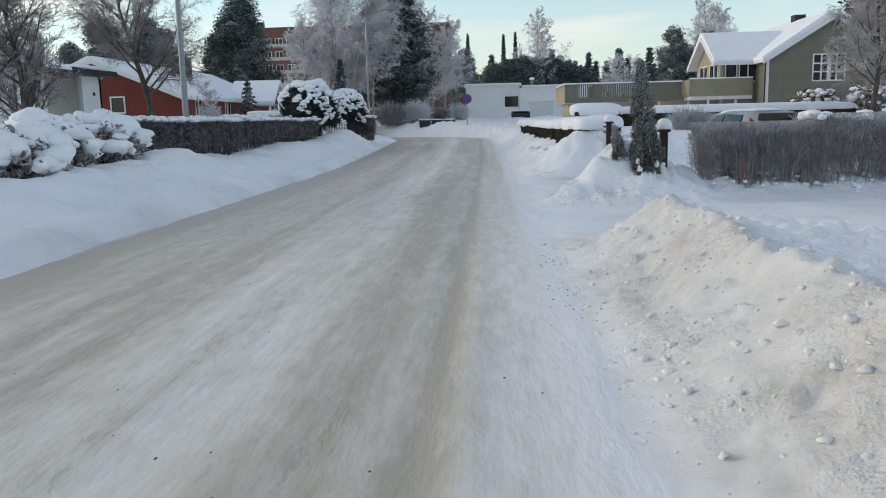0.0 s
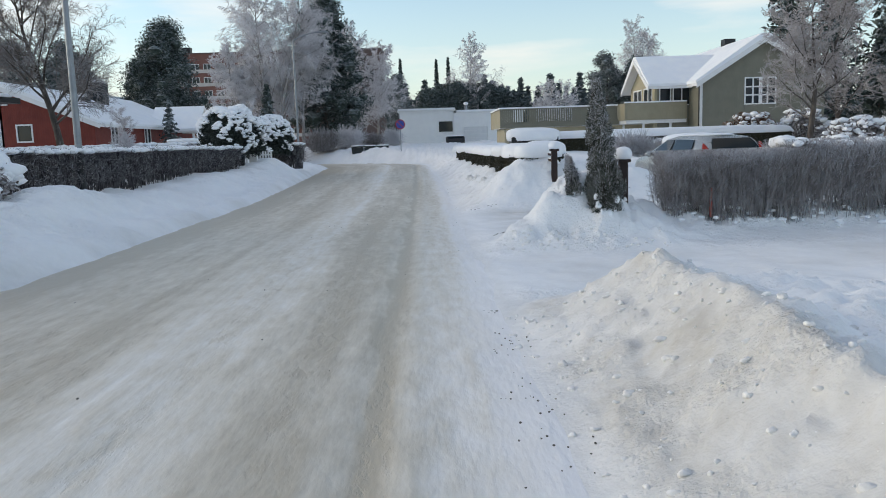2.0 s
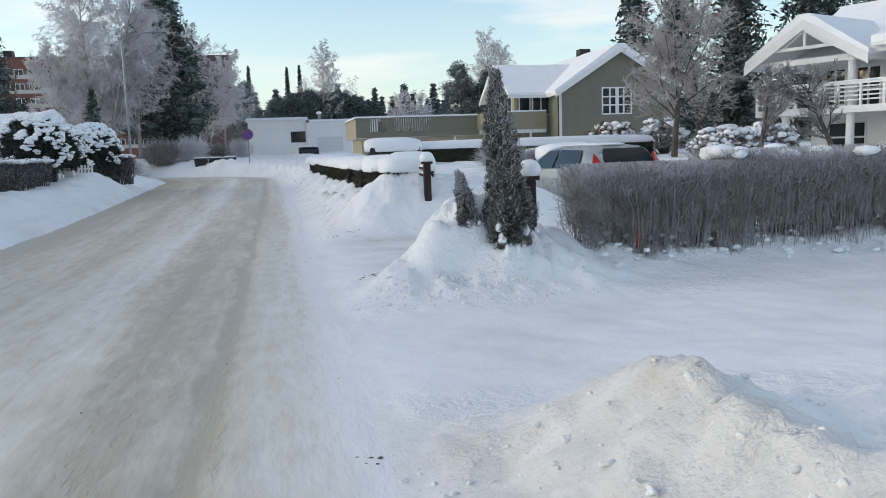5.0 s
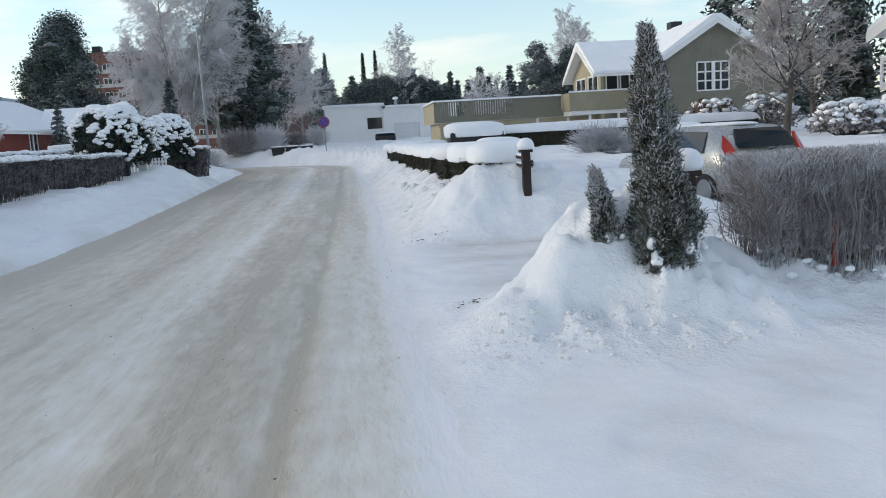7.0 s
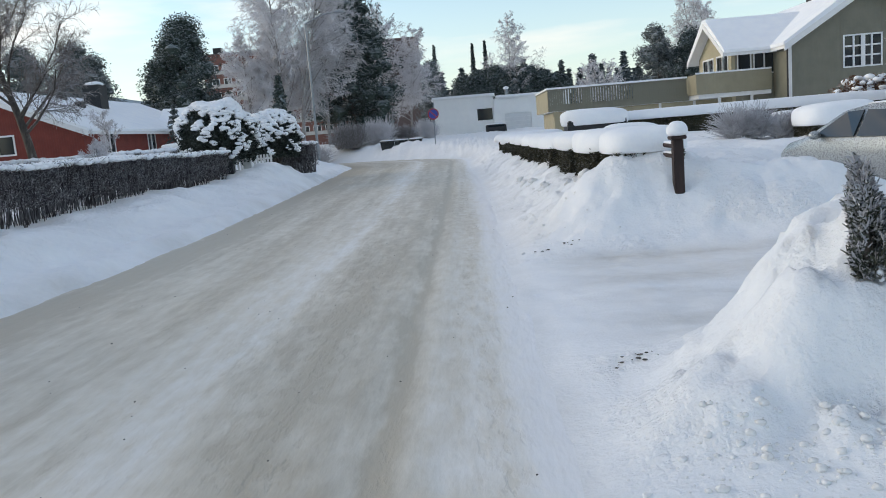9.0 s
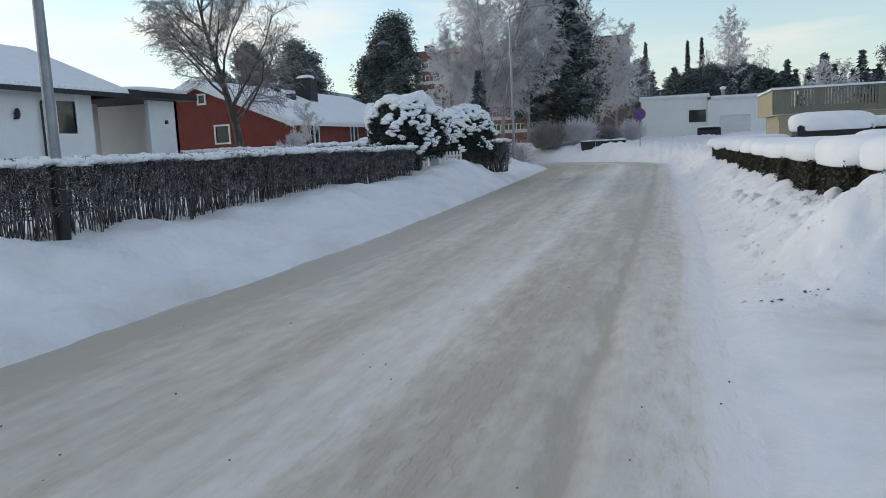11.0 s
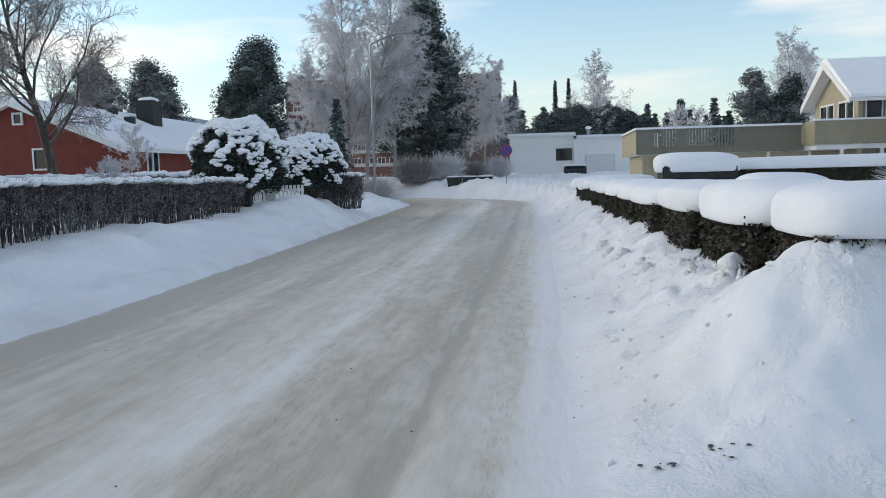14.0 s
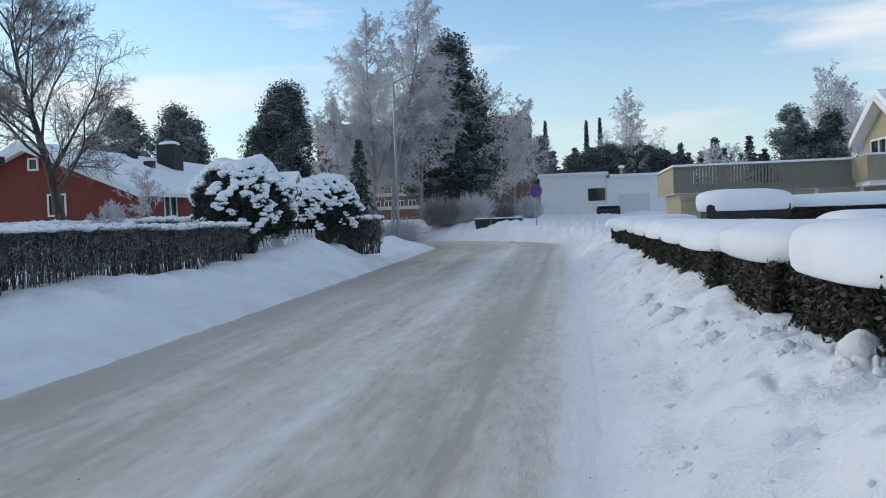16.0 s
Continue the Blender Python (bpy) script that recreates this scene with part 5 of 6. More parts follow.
def snowy_bush(name, label, at, r, seed, leaf, pads, cards_n, card=0.14, group="", low=0.05, pad=0.30):
    """A rounded evergreen loaded with pads of snow."""
    rg = np.random.default_rng(seed)
    t = thing(name, label, "shrub", group, at=at)
    d = rg.normal(size=(cards_n, 3))
    d /= np.linalg.norm(d, axis=1, keepdims=True)
    d[:, 2] = np.abs(d[:, 2]) * 1.35 - 0.5
    d /= np.linalg.norm(d, axis=1, keepdims=True)
    lump = 1 + 0.22 * np.sin(d @ np.array([5.0, 3.0, 4.0]) + seed) * np.cos(d @ np.array([-3.0, 6.0, 2.0]))
    pts = d * lump[:, None] * rg.uniform(0.6, 1.08, (cards_n, 1)) * np.asarray(r)
    Build().tubes([(0, 0, -r[2] * 0.9, x, y, z, 0.05, 0.02) for x, y, z in pts[:26] * 0.7], 4).put("branchwork", M_BARK, t)
    Build().cards(pts, card, rg).put("foliage", leaf, t)
    b = Build()
    for k in range(pads):
        q = rg.normal(size=3)
        q /= np.linalg.norm(q)
        q[2] = abs(q[2]) * 1.1 - low
        q /= np.linalg.norm(q)
        f = 1 + 0.22 * math.sin(q @ np.array([5.0, 3.0, 4.0]) + seed) * math.cos(q @ np.array([-3.0, 6.0, 2.0]))
        s = pad * rg.uniform(0.45, 1.25) * (0.65 + 0.5 * max(q[2], 0))
        b.blob(q * f * np.asarray(r) * 0.96, (s * rg.uniform(0.6, 1.8), s * rg.uniform(0.6, 1.8), s * 0.7), int(rg.integers(1e6)), 0.42, 6, 10)
    b.put("snow_load", M_CAP, t, smooth=True)["kind"] = "stuff"
    return t


def snowy_pine_shrub(at, r, seed):
    """A mountain pine: a lumpy dark dome with sheets of snow lying over it in patches."""
    rg = np.random.default_rng(seed)
    t = thing("snowy_pine_shrub", "rounded mountain pine shrub loaded with fresh snow", "shrub", "pine shrubs", at=at)
    r = np.asarray(r, float)
    k1, k2, k3 = rg.normal(size=(3, 3)) * 4.2
    k4, k5 = rg.normal(size=(2, 3)) * 8.5

    def dome(n, low):
        z = rg.uniform(low, 1.0, n)
        a = rg.uniform(0, 2 * np.pi, n)
        ring = np.where(z > 0, np.sqrt(np.maximum(1 - z ** 1.5, 0)), 1 - 0.22 * z * z)
        d = np.stack([ring * np.cos(a), ring * np.sin(a), z], 1)
        lump = np.sin(d @ k1 + 1) + np.sin(d @ k2 + 2) + np.sin(d @ k3)
        fine = np.sin(d @ k4) + np.sin(d @ k5 + 1)
        return d, lump / 3, fine / 2

    d, lump, fine = dome(30000, -0.85)
    p = d * r * ((1 + 0.13 * lump + 0.06 * fine) * rg.uniform(0.72, 1.06, 30000))[:, None]
    Build().tubes([(0, 0, -r[2] * 1.3, *(q * 0.8), 0.06, 0.02) for q in p[:40]], 5).put("branchwork", M_BARK, t)
    Build().cards(p, 0.06, rg).put("foliage", M_PINE_DEEP, t)
    d, lump, fine = dome(2600, -0.6)
    snow = Build()
    for q in range(len(d)):
        cover = 0.60 * d[q, 2] + 0.8 * fine[q] + 0.6 * lump[q]
        if cover < 0.17 + rg.normal(0, 0.08):
            continue
        w = r[0] * rg.uniform(0.045, 0.11) * (0.75 + 0.4 * max(d[q, 2], 0))
        c = d[q] * r * (1.0 + 0.13 * lump[q] + 0.06 * fine[q]) + (0, 0, 0.02)
        snow.blob(c, (w * rg.uniform(0.8, 1.4), w * rg.uniform(0.8, 1.4), w * rg.uniform(0.5, 0.7)), int(rg.integers(1e6)), 0.35, 6, 9)
    snow.put("snow_load", M_CAP, t, smooth=True)["kind"] = "stuff"
    return t


snowy_pine_shrub((-9.25, 39.6, 2.25), (1.4, 1.35, 1.25), 21)
snowy_pine_shrub((-8.5, 44.9, 2.1), (1.2, 1.2, 1.1), 22)
for at, r, sd in (((-7.9, 12.6, 0.9), (0.85, 0.9, 0.55), 23), ((-8.3, 14.4, 1.0), (0.8, 0.9, 0.60), 24), ((-8.2, 16.2, 1.0), (0.75, 1.0, 0.62), 25), ((-9.4, 11.4, 0.95), (0.9, 0.9, 0.6), 26)):
    snowy_bush("snowy_bush", "low dark bush buried under heavy snow", at, r, sd, M_TWIG_FROST, 90, 2600, 0.07, "snowy bushes", pad=0.22)

leafless("garden_tree", "small spreading bare garden tree with frost", (-10.6, 17.2, ground_at(-10.6, 17.2)), 4.4, 0.11, dict(SPREAD, count=(14, 8, 7, 3)), 31, M_BARK, M_TWIG_FROST, stems=3)
leafless("bare_tree", "tall bare deciduous tree with fine frosty twigs", (-20.6, 47.4, ground_at(-20.6, 47.4)), 9.8, 0.24, dict(ROUND, lift=(0.16, 0.07, 0.04, -0.04, -0.08), count=(22, 13, 10, 5), angle=(46, 42, 42, 46), ratio=(0.58, 0.46, 0.40, 0.6), least=0.009), 35, M_BARK, M_BARE)
leafless("bare_tree", "small bare frosted fruit tree behind the hedge", (-15.0, 42.5, ground_at(-15, 42.5)), 1.9, 0.05, dict(SPREAD, count=(12, 6, 6, 3), least=0.010), 33, M_BARK, M_BIRCH)
leafless("bare_tree", "small bare frosted fruit tree behind the hedge", (-17.5, 49.0, ground_at(-17.5, 49)), 3.0, 0.05, dict(SPREAD, count=(12, 6, 6, 3), least=0.010), 34, M_BARK, M_BIRCH)


def street_lamp(at, h, label, arm):
    t = thing("street_lamp", label, "street lamp", "street lamps", at=at)
    Build().tubes([(0, 0, -0.4, 0, 0, 1.15, 0.105, 0.105)], 16).put("sleeve", M_DARK if arm == 0 else M_GREY, t)
    Build().tubes([(0, 0, 1.15, 0, 0, 1.22, 0.105, 0.085), (0, 0, 1.22, 0, 0, h, 0.085, 0.055)], 14).put("pole", M_GREY, t)
    a = [(0.9 * s, 0, h + 0.55 * math.sin(s * 1.5), 0.9 * (s + 0.25), 0, h + 0.55 * math.sin((s + 0.25) * 1.5), 0.045, 0.04) for s in (0, 0.25, 0.5, 0.75)]
    q = [(x0 * 2, y0, z0, x1 * 2, y1, z1, r0, r1) for x0, y0, z0, x1, y1, z1, r0, r1 in a]
    Build().tubes(q, 8).put("arm", M_GREY, t)
    Build().blob((2.15, 0, h + 0.56), (0.42, 0.15, 0.09), 2, 0.02, 6, 10).put("lamp_head", M_GREY, t, smooth=True)
    return t


street_lamp((-8.60, 21.9, 0.5), 7.6, "grey steel street lamp standing in the hedge", 0)
street_lamp((-9.6, 61.0, 0.4), 8.8, "grey steel street lamp with curved arm", 1)


def gate():
    t = thing("gate_post", "white gate post with snow, beside the hedge", "post", "gate posts", at=(-8.35, 40.1, 0.5))
    Build().box(-0.16, 0.16, -0.16, 0.16, -0.3, 0.75).put("shaft", M_TRIM, t, bevel=0.02)
    Build().box(-0.20, 0.20, -0.20, 0.20, 0.755, 0.80).put("cap", M_TRIM, t)
    d = thing("gate_post", "dark gate post beside the hedge", "post", "gate posts", at=(-8.6, 38.6, 0.5))
    Build().box(-0.14, 0.14, -0.14, 0.14, -0.3, 0.78).put("shaft", M_DARK, d, bevel=0.02)
    f = thing("picket_fence", "white picket fence below the snowy pines", "fence", at=(-10.2, 41.6, 0.6))
    Build().box(0, 2.4, 0.03, 0.07, 0.2, 0.27).box(0, 2.4, 0.03, 0.07, 0.6, 0.67).put("rail", M_TRIM, f)
    pk = Build().box(-0.04, 0.04, 0, 0.025, -0.2, 0.8).mesh("picket", M_TRIM)
    for k in range(18):
        o = new("picket", pk)
        o.parent, o.location = f, (0.07 + k * 0.135, 0, 0)


gate()


def garden_shed():
    t = thing("carport_shed", "small dark open shed with snow on its roof", "shed", at=(-15.4, 53.0, 0.9))
    Build().box(-1.0, 1.0, -0.8, 0.8, 1.05, 1.2).put("roof", M_TRIM, t)
    for x in (-0.9, 0.9):
        for y in (-0.7, 0.7):
            Build().box(x - 0.06, x + 0.06, y - 0.06, y + 0.06, -0.4, 1.05).put("post", M_TRIM, t)
    Build().box(-0.84, 0.84, 0.66, 0.74, -0.4, 1.04).put("back_wall", M_DARK, t)
    s = Build()
    pillow(s, -1.02, 1.02, -0.82, 0.82, 1.2, 1.42, 5)
    s.put("roof_snow", M_CAP, t, smooth=True)


garden_shed()

# ---- trees round the bend and behind the houses ----
g = lambda x, y: (x, y, ground_at(x, y))
leafless("frosted_birch", "tall slender birch white with hoar frost", g(-15.9, 80), 16.0, 0.18, BIRCH, 41, M_BARK_PALE, M_BIRCH, "frosted birches")
leafless("frosted_birch", "tall slender birch white with hoar frost", g(-14.2, 79), 16.8, 0.18, BIRCH, 49, M_BARK_PALE, M_BIRCH, "frosted birches")
leafless("frosted_birch", "tall slender birch white with hoar frost", g(-12.4, 82), 12.4, 0.17, BIRCH, 42, M_BARK_PALE, M_BIRCH, "frosted birches")
leafless("frosted_birch", "broad low birch white with hoar frost", g(-18.6, 78), 9.8, 0.14, BIRCH, 43, M_BARK_PALE, M_BIRCH, "frosted birches")
copy_thing(bpy.data.objects["frosted_birch.002"], pose(-17.0, 83, 0.9, 0, 0, 100))
leafless("frosted_birch", "greyish frosted birch before the brick flats", g(-7.5, 93), 13.2, 0.17, BIRCH, 44, M_BARK_PALE, M_BIRCH, "frosted birches")
leafless("frosted_birch", "greyish frosted birch before the brick flats", g(-5.7, 95), 11.2, 0.15, BIRCH, 45, M_BARK_PALE, M_BIRCH, "frosted birches")
pine("scots_pine", "tall dark Scots pine touched by frost", g(-10.6, 86), 15.2, 51, M_PINE, "pines", bare=0.10, wide=0.21, n=60, per=90, card=0.34)
pine("scots_pine", "dark broad Scots pine beside the flats", g(-34.6, 110), 16.2, 52, M_PINE, "pines", bare=0.10, wide=0.25, n=80, per=90, card=0.38)
pine("scots_pine", "dark broad Scots pine beside the flats", g(-38.5, 114), 14.0, 53, M_PINE, "pines", bare=0.12, wide=0.22, n=52, per=80, card=0.38)
spruce("young_spruce", "young dark spruce with snow, behind the pine shrubs", g(-11.6, 60.5), 5.6, 54, M_PINE, "spruces", wide=0.20, whorls=20, arms=11, per=10, card=0.17)
spruce("young_spruce", "snowy young spruce beside the red house", g(-20.5, 66.0), 4.8, 55, M_PINE_FROST, "spruces", wide=0.26, whorls=14, arms=9, per=8, card=0.2)
for x, y, h, sd in ((-47.0, 95, 12.5, 56), (-43.0, 98, 12.8, 57), (-40.0, 96, 11.0, 58), (-54.0, 100, 10.0, 59)):
    pine("frosted_pine", "frosted pine behind the red house roof", g(x, y), h, sd, M_PINE_FROST, "frosted pines", bare=0.25, wide=0.20, n=40, per=60, card=0.34)
# dark conifer hedge and trees behind the flat house
for x, y, h, sd in ((0.2, 131, 8.0, 61), (2.6, 132, 8.7, 62), (5.0, 131, 9.0, 63), (7.4, 132, 8.9, 64), (9.8, 131, 8.6, 65), (12.2, 132, 8.0, 87), (14.2, 131, 7.2, 88)):
    pine("conifer", "dense dark conifer behind the flat house", g(x, y), h, sd, M_PINE, "conifer row", bare=0.12, wide=0.27, n=60, per=90, card=0.34, clump=0.075)
sp = spruce("pointed_spruce", "narrow pointed dark spruce against the sky", g(3.9, 138), 14.2, 66, M_PINE, "pointed spruces", wide=0.085, whorls=44, arms=9, per=5, card=0.26)
copy_thing(sp, pose(1.9, 138, 1.3, 0, 0, 40))
copy_thing(sp, pose(-4.1, 136, 1.3, 0, 0, 80))
leafless("frosted_birch", "lone rounded birch white with hoar frost", g(8.0, 133), 16.2, 0.18, BIRCH, 46, M_BARK_PALE, M_BIRCH, "frosted birches")
pine("frosted_pine", "pale frosted tree beside the flat house", g(-4.2, 118), 9.6, 67, M_PINE_FROST, "frosted pines", bare=0.1, wide=0.16, n=36, per=60, card=0.3)
leafless("frosted_birch", "broad frosted birch behind the olive house", g(34.0, 130), 17.6, 0.22, BIRCH, 47, M_BARK_PALE, M_BIRCH, "frosted birches")
leafless("frosted_birch", "broad frosted birch behind the olive house", g(37.5, 133), 16.0, 0.2, BIRCH, 48, M_BARK_PALE, M_BIRCH, "frosted birches")
pine("scots_pine", "dark pine behind the olive house", g(28.2, 126), 12.4, 68, M_PINE_FROST, "pines", bare=0.1, wide=0.22, n=44, per=80, card=0.34)
pine("scots_pine", "dark pine behind the olive house", g(32.0, 124), 11.4, 69, M_PINE, "pines", bare=0.1, wide=0.2, n=40, per=80, card=0.34)
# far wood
far = spruce("far_spruce", "snowy spruce of the distant wood and of the unseen added row", g(15.0, 260), 17.0, 70, M_PINE_HAZED, "distant wood", wide=0.19, whorls=18, arms=9, per=6, card=0.6)
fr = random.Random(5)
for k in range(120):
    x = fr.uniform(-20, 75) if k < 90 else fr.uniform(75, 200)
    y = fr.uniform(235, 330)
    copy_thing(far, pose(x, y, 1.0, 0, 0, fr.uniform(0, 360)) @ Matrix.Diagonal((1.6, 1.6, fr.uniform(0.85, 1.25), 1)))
# Unseen row added behind the camera to darken what the windows reflect
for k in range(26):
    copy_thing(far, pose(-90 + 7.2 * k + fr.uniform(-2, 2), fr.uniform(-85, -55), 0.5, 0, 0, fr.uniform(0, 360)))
fb = leafless("far_birch", "far frosted birch of the distant wood", g(38.0, 235), 17.5, 0.2, dict(BIRCH, least=0.05, count=(24, 7, 5, 2)), 71, M_BARK_PALE, M_BIRCH, "distant wood")
for x, y in ((34, 240), (43, 238), (24, 250), (-3, 250), (60, 240)):
    copy_thing(fb, pose(x, y, 1.0, 0, 0, x * 20))
# right: trees round the white house
leafless("frosted_tree", "rounded frosted garden tree beside the olive house", g(17.4, 38.5), 6.6, 0.16, dict(ROUND, least=0.013, count=(17, 9, 8, 4)), 72, M_BARK, M_BIRCH_DULL, "garden trees")
leafless("frosted_tree", "rounded frosted garden tree beside the olive house", g(19.8, 40.5), 6.4, 0.15, dict(ROUND, least=0.013, count=(17, 9, 8, 4)), 73, M_BARK, M_BIRCH_DULL, "garden trees")
spruce("garden_spruce", "dark garden spruce with clumps of snow", g(22.3, 41.5), 6.0, 74, M_PINE, "spruces", wide=0.24, whorls=20, arms=11, per=10, card=0.2)
leafless("apple_tree", "gnarled bare apple tree edged with snow", g(14.6, 28.0), 2.6, 0.10, dict(SPREAD, lift=(0.0, 0.02, 0.1, 0.1, 0.1), count=(13, 8, 6, 3), least=0.010), 75, M_BARK, M_TWIG_FROST, "apple trees", lean=(0.3, 0))
leafless("apple_tree", "gnarled bare apple tree edged with snow", g(17.2, 27.5), 2.9, 0.11, dict(SPREAD, lift=(0.0, 0.02, 0.1, 0.1, 0.1), count=(13, 8, 6, 3), least=0.010), 76, M_BARK, M_TWIG_FROST, "apple trees", lean=(-0.3, 0))
for x, y, h, sd in ((38, 86, 21, 77), (48, 82, 25, 78), (54, 80, 25, 79), (60, 84, 26, 80), (66, 78, 25, 81), (43, 86, 23, 82), (57, 74, 23, 83), (51, 88, 26, 84)):
    spruce("tall_spruce", "tall dark snowy spruce behind the houses", g(x, y), h, sd, M_PINE, "tall spruces", wide=0.20, whorls=30, arms=11, per=12, card=0.42)
for at, r, sd in (((18.2, 47, 1.6), (1.5, 1.3, 1.0), 91), ((21.0, 46.5, 1.6), (1.4, 1.3, 1.1), 92), ((17.4, 34.5, 1.3), (1.2, 1.0, 0.7), 93), ((19.6, 35.0, 1.3), (1.2, 1.0, 0.8), 94)):
    snowy_bush("snowy_bush", "garden bush covered in clumps of snow", at, r, sd, M_RUST if sd == 91 else M_TWIG_FROST, 110, 3200, 0.10, "snowy bushes", pad=0.16)
# frosted bushes at the bend and in the garden behind the pillow hedge
def frosted_bush(x, y, s, h, seed, mat, label="round leafless bush white with frost at the bend", r=0.016):
    rg = random.Random(seed)
    segs = []
    for q in range(1300):
        a, e = rg.uniform(0, 6.28), rg.uniform(0.25, 1.5)
        L = h * rg.uniform(0.5, 1.05)
        p0 = Vector((rg.uniform(-0.5, 0.5) * s, rg.uniform(-0.4, 0.4) * s, rg.uniform(0, 0.5) * h))
        p1 = p0 + Vector((math.cos(a) * math.cos(e) * s * 0.7, math.sin(a) * math.cos(e) * s * 0.7, math.sin(e) * L * 0.6))
        segs.append((*p0, *p1, r, r * 0.55))
    t = thing("frosted_bush", label, "shrub", "frosted bushes", at=g(x, y))
    Build().tubes(segs, 3).put("crown", mat, t)
    return t


for k, (x, y, s, h) in enumerate(((-12.5, 74, 1.8, 1.9), (-9.8, 76, 2.0, 2.3), (-7.4, 77, 1.8, 2.2), (-5.6, 80, 1.6, 1.5), (-3.6, 84, 1.3, 1.9), (-14.4, 71, 1.4, 1.5))):
    frosted_bush(x, y, s, h, 100 + k, M_TWIG_FROST if k % 2 else M_BIRCH)
frosted_bush(7.4, 31.5, 1.0, 0.95, 120, M_TIP, "low spreading garden bush grey with hoar frost", 0.009)
frosted_bush(8.3, 31.0, 0.6, 0.75, 121, M_TIP, "low spreading garden bush grey with hoar frost", 0.008)
# hills far beyond the wood, their haze put into the colour
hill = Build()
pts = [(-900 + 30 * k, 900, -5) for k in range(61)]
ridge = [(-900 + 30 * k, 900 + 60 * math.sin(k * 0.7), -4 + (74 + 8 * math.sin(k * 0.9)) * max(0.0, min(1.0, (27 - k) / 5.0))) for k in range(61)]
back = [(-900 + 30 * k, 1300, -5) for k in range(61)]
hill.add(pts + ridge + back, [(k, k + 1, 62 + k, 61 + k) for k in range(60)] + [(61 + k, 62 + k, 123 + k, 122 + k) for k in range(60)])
tagged(hill.put("backdrop_hill", M_HILL_HAZED, smooth=True), "low wooded hill far away, winter haze put into its colour", "hill", kind="structure")

# ---- right side of the road ----
twig_hedge("hedge", "tall leafless hedge of upright frosted twigs", 3.45, 5.6, 14.3, 15.3, 0.34, 1.27, 14, M_TWIG_FROST, 900, 21000, r=0.0030, low=0.08, fan=0.09, up=1.1, tips=M_TIP, snow=0.0)
twig_hedge("hedge", "long leafless hedge of upright brownish twigs", 5.3, 16.0, 14.35, 15.5, 0.36, 1.39, 15, M_TWIG_FROST, 3000, 62000, r=0.0034, low=0.10, fan=0.11, up=1.1, tips=M_TIP, snow=0.10, size=0.16)


def thuja(at, h, r, seed, label, lean=0.0, clumps=300, dust=0.33):
    """A slim conifer: ragged sprays that curl up and outwards, the outer ones white with frost."""
    rg = np.random.default_rng(seed)
    t = thing("thuja", label, "conifer", "thujas", at=at)
    f = rg.uniform(0, 1, clumps) ** 1.2
    a = rg.uniform(0, 2 * np.pi, clumps)
    shape = np.where(f < 0.22, 0.80 + f * 0.9, np.maximum(1.0 - (f - 0.22) / 0.78, 0) ** 0.72)
    rad = r * shape * rg.uniform(0.55, 1.12, clumps) * (1 + 0.22 * np.sin(a * 2 + f * 13)) + 0.006
    c = np.stack([rad * np.cos(a) + lean * f, rad * np.sin(a), f * h * 0.97], 1)
    per = 85
    size = (0.010 + 0.10 * r * (1 - 0.5 * f))[:, None, None]
    off = rg.normal(size=(clumps, per, 3)) * size * (0.8, 0.8, 1.25)
    p = (c[:, None] + off).reshape(-1, 3)
    p[:, 2] = np.maximum(p[:, 2], 0.02)
    n = len(p)
    out = np.repeat(np.stack([np.cos(a), np.sin(a), np.zeros(clumps)], 1), per, 0)
    d = out * 0.55 + (0, 0, 0.8) + rg.normal(0, 0.55, (n, 3))
    d /= np.linalg.norm(d, axis=1, keepdims=True)
    q = p + d * rg.uniform(0.012, 0.042, (n, 1))
    rods = np.hstack([p, q, np.full((n, 1), 0.0048), np.full((n, 1), 0.0022)])
    white = rg.random(n) < dust * np.repeat(0.35 + 0.9 * f, per)
    Build().tubes(rods[~white], 3).put("foliage", M_THUJA, t)
    Build().tubes(rods[white], 3).put("frosted_sprays", M_TIP, t, "sprays white with hoar frost")
    Build().tubes([(0, 0, -0.4, lean * 0.9, 0, h * 0.9, 0.04, 0.008)], 6).put("trunk", M_BARK, t)
    b = Build()
    for k in range(9):
        b.blob((rg.normal(0, r * 0.9), -r * rg.uniform(0.4, 1.0), rg.uniform(0.0, 0.22) * h * 0.6), (r * rg.uniform(0.10, 0.22), r * 0.18, r * rg.uniform(0.14, 0.34)), seed + k, 0.35, 7, 10)
    b.put("caught_snow", M_CAP, t, smooth=True)["kind"] = "stuff"
    return t


thuja((2.44, 13.98, ground_at(2.44, 13.98) - 0.10), 1.95, 0.215, 201, "slim columnar thuja dusted with frost", -0.15, 420)
thuja((2.01, 14.15, ground_at(2.01, 14.15) - 0.05), 0.60, 0.09, 202, "small young thuja beside the tall one", -0.10, 90, 0.7)


def marker_post(at, h, label):
    t = thing("wooden_post", label, "post", "wooden posts", at=at)
    Build().box(-0.065, 0.065, -0.065, 0.065, -0.4, h).put("shaft", M_BROWN, t, bevel=0.008)
    Build().box(-0.10, 0.10, -0.10, 0.10, h + 0.001, h + 0.05).put("cap", M_BROWN, t, bevel=0.008)
    b = Build()
    b.blob((0, 0, h + 0.12), (0.14, 0.14, 0.12), 3, 0.06, 10, 14, 0.6)
    b.put("snow_cap", M_CAP, t, smooth=True)
    return t


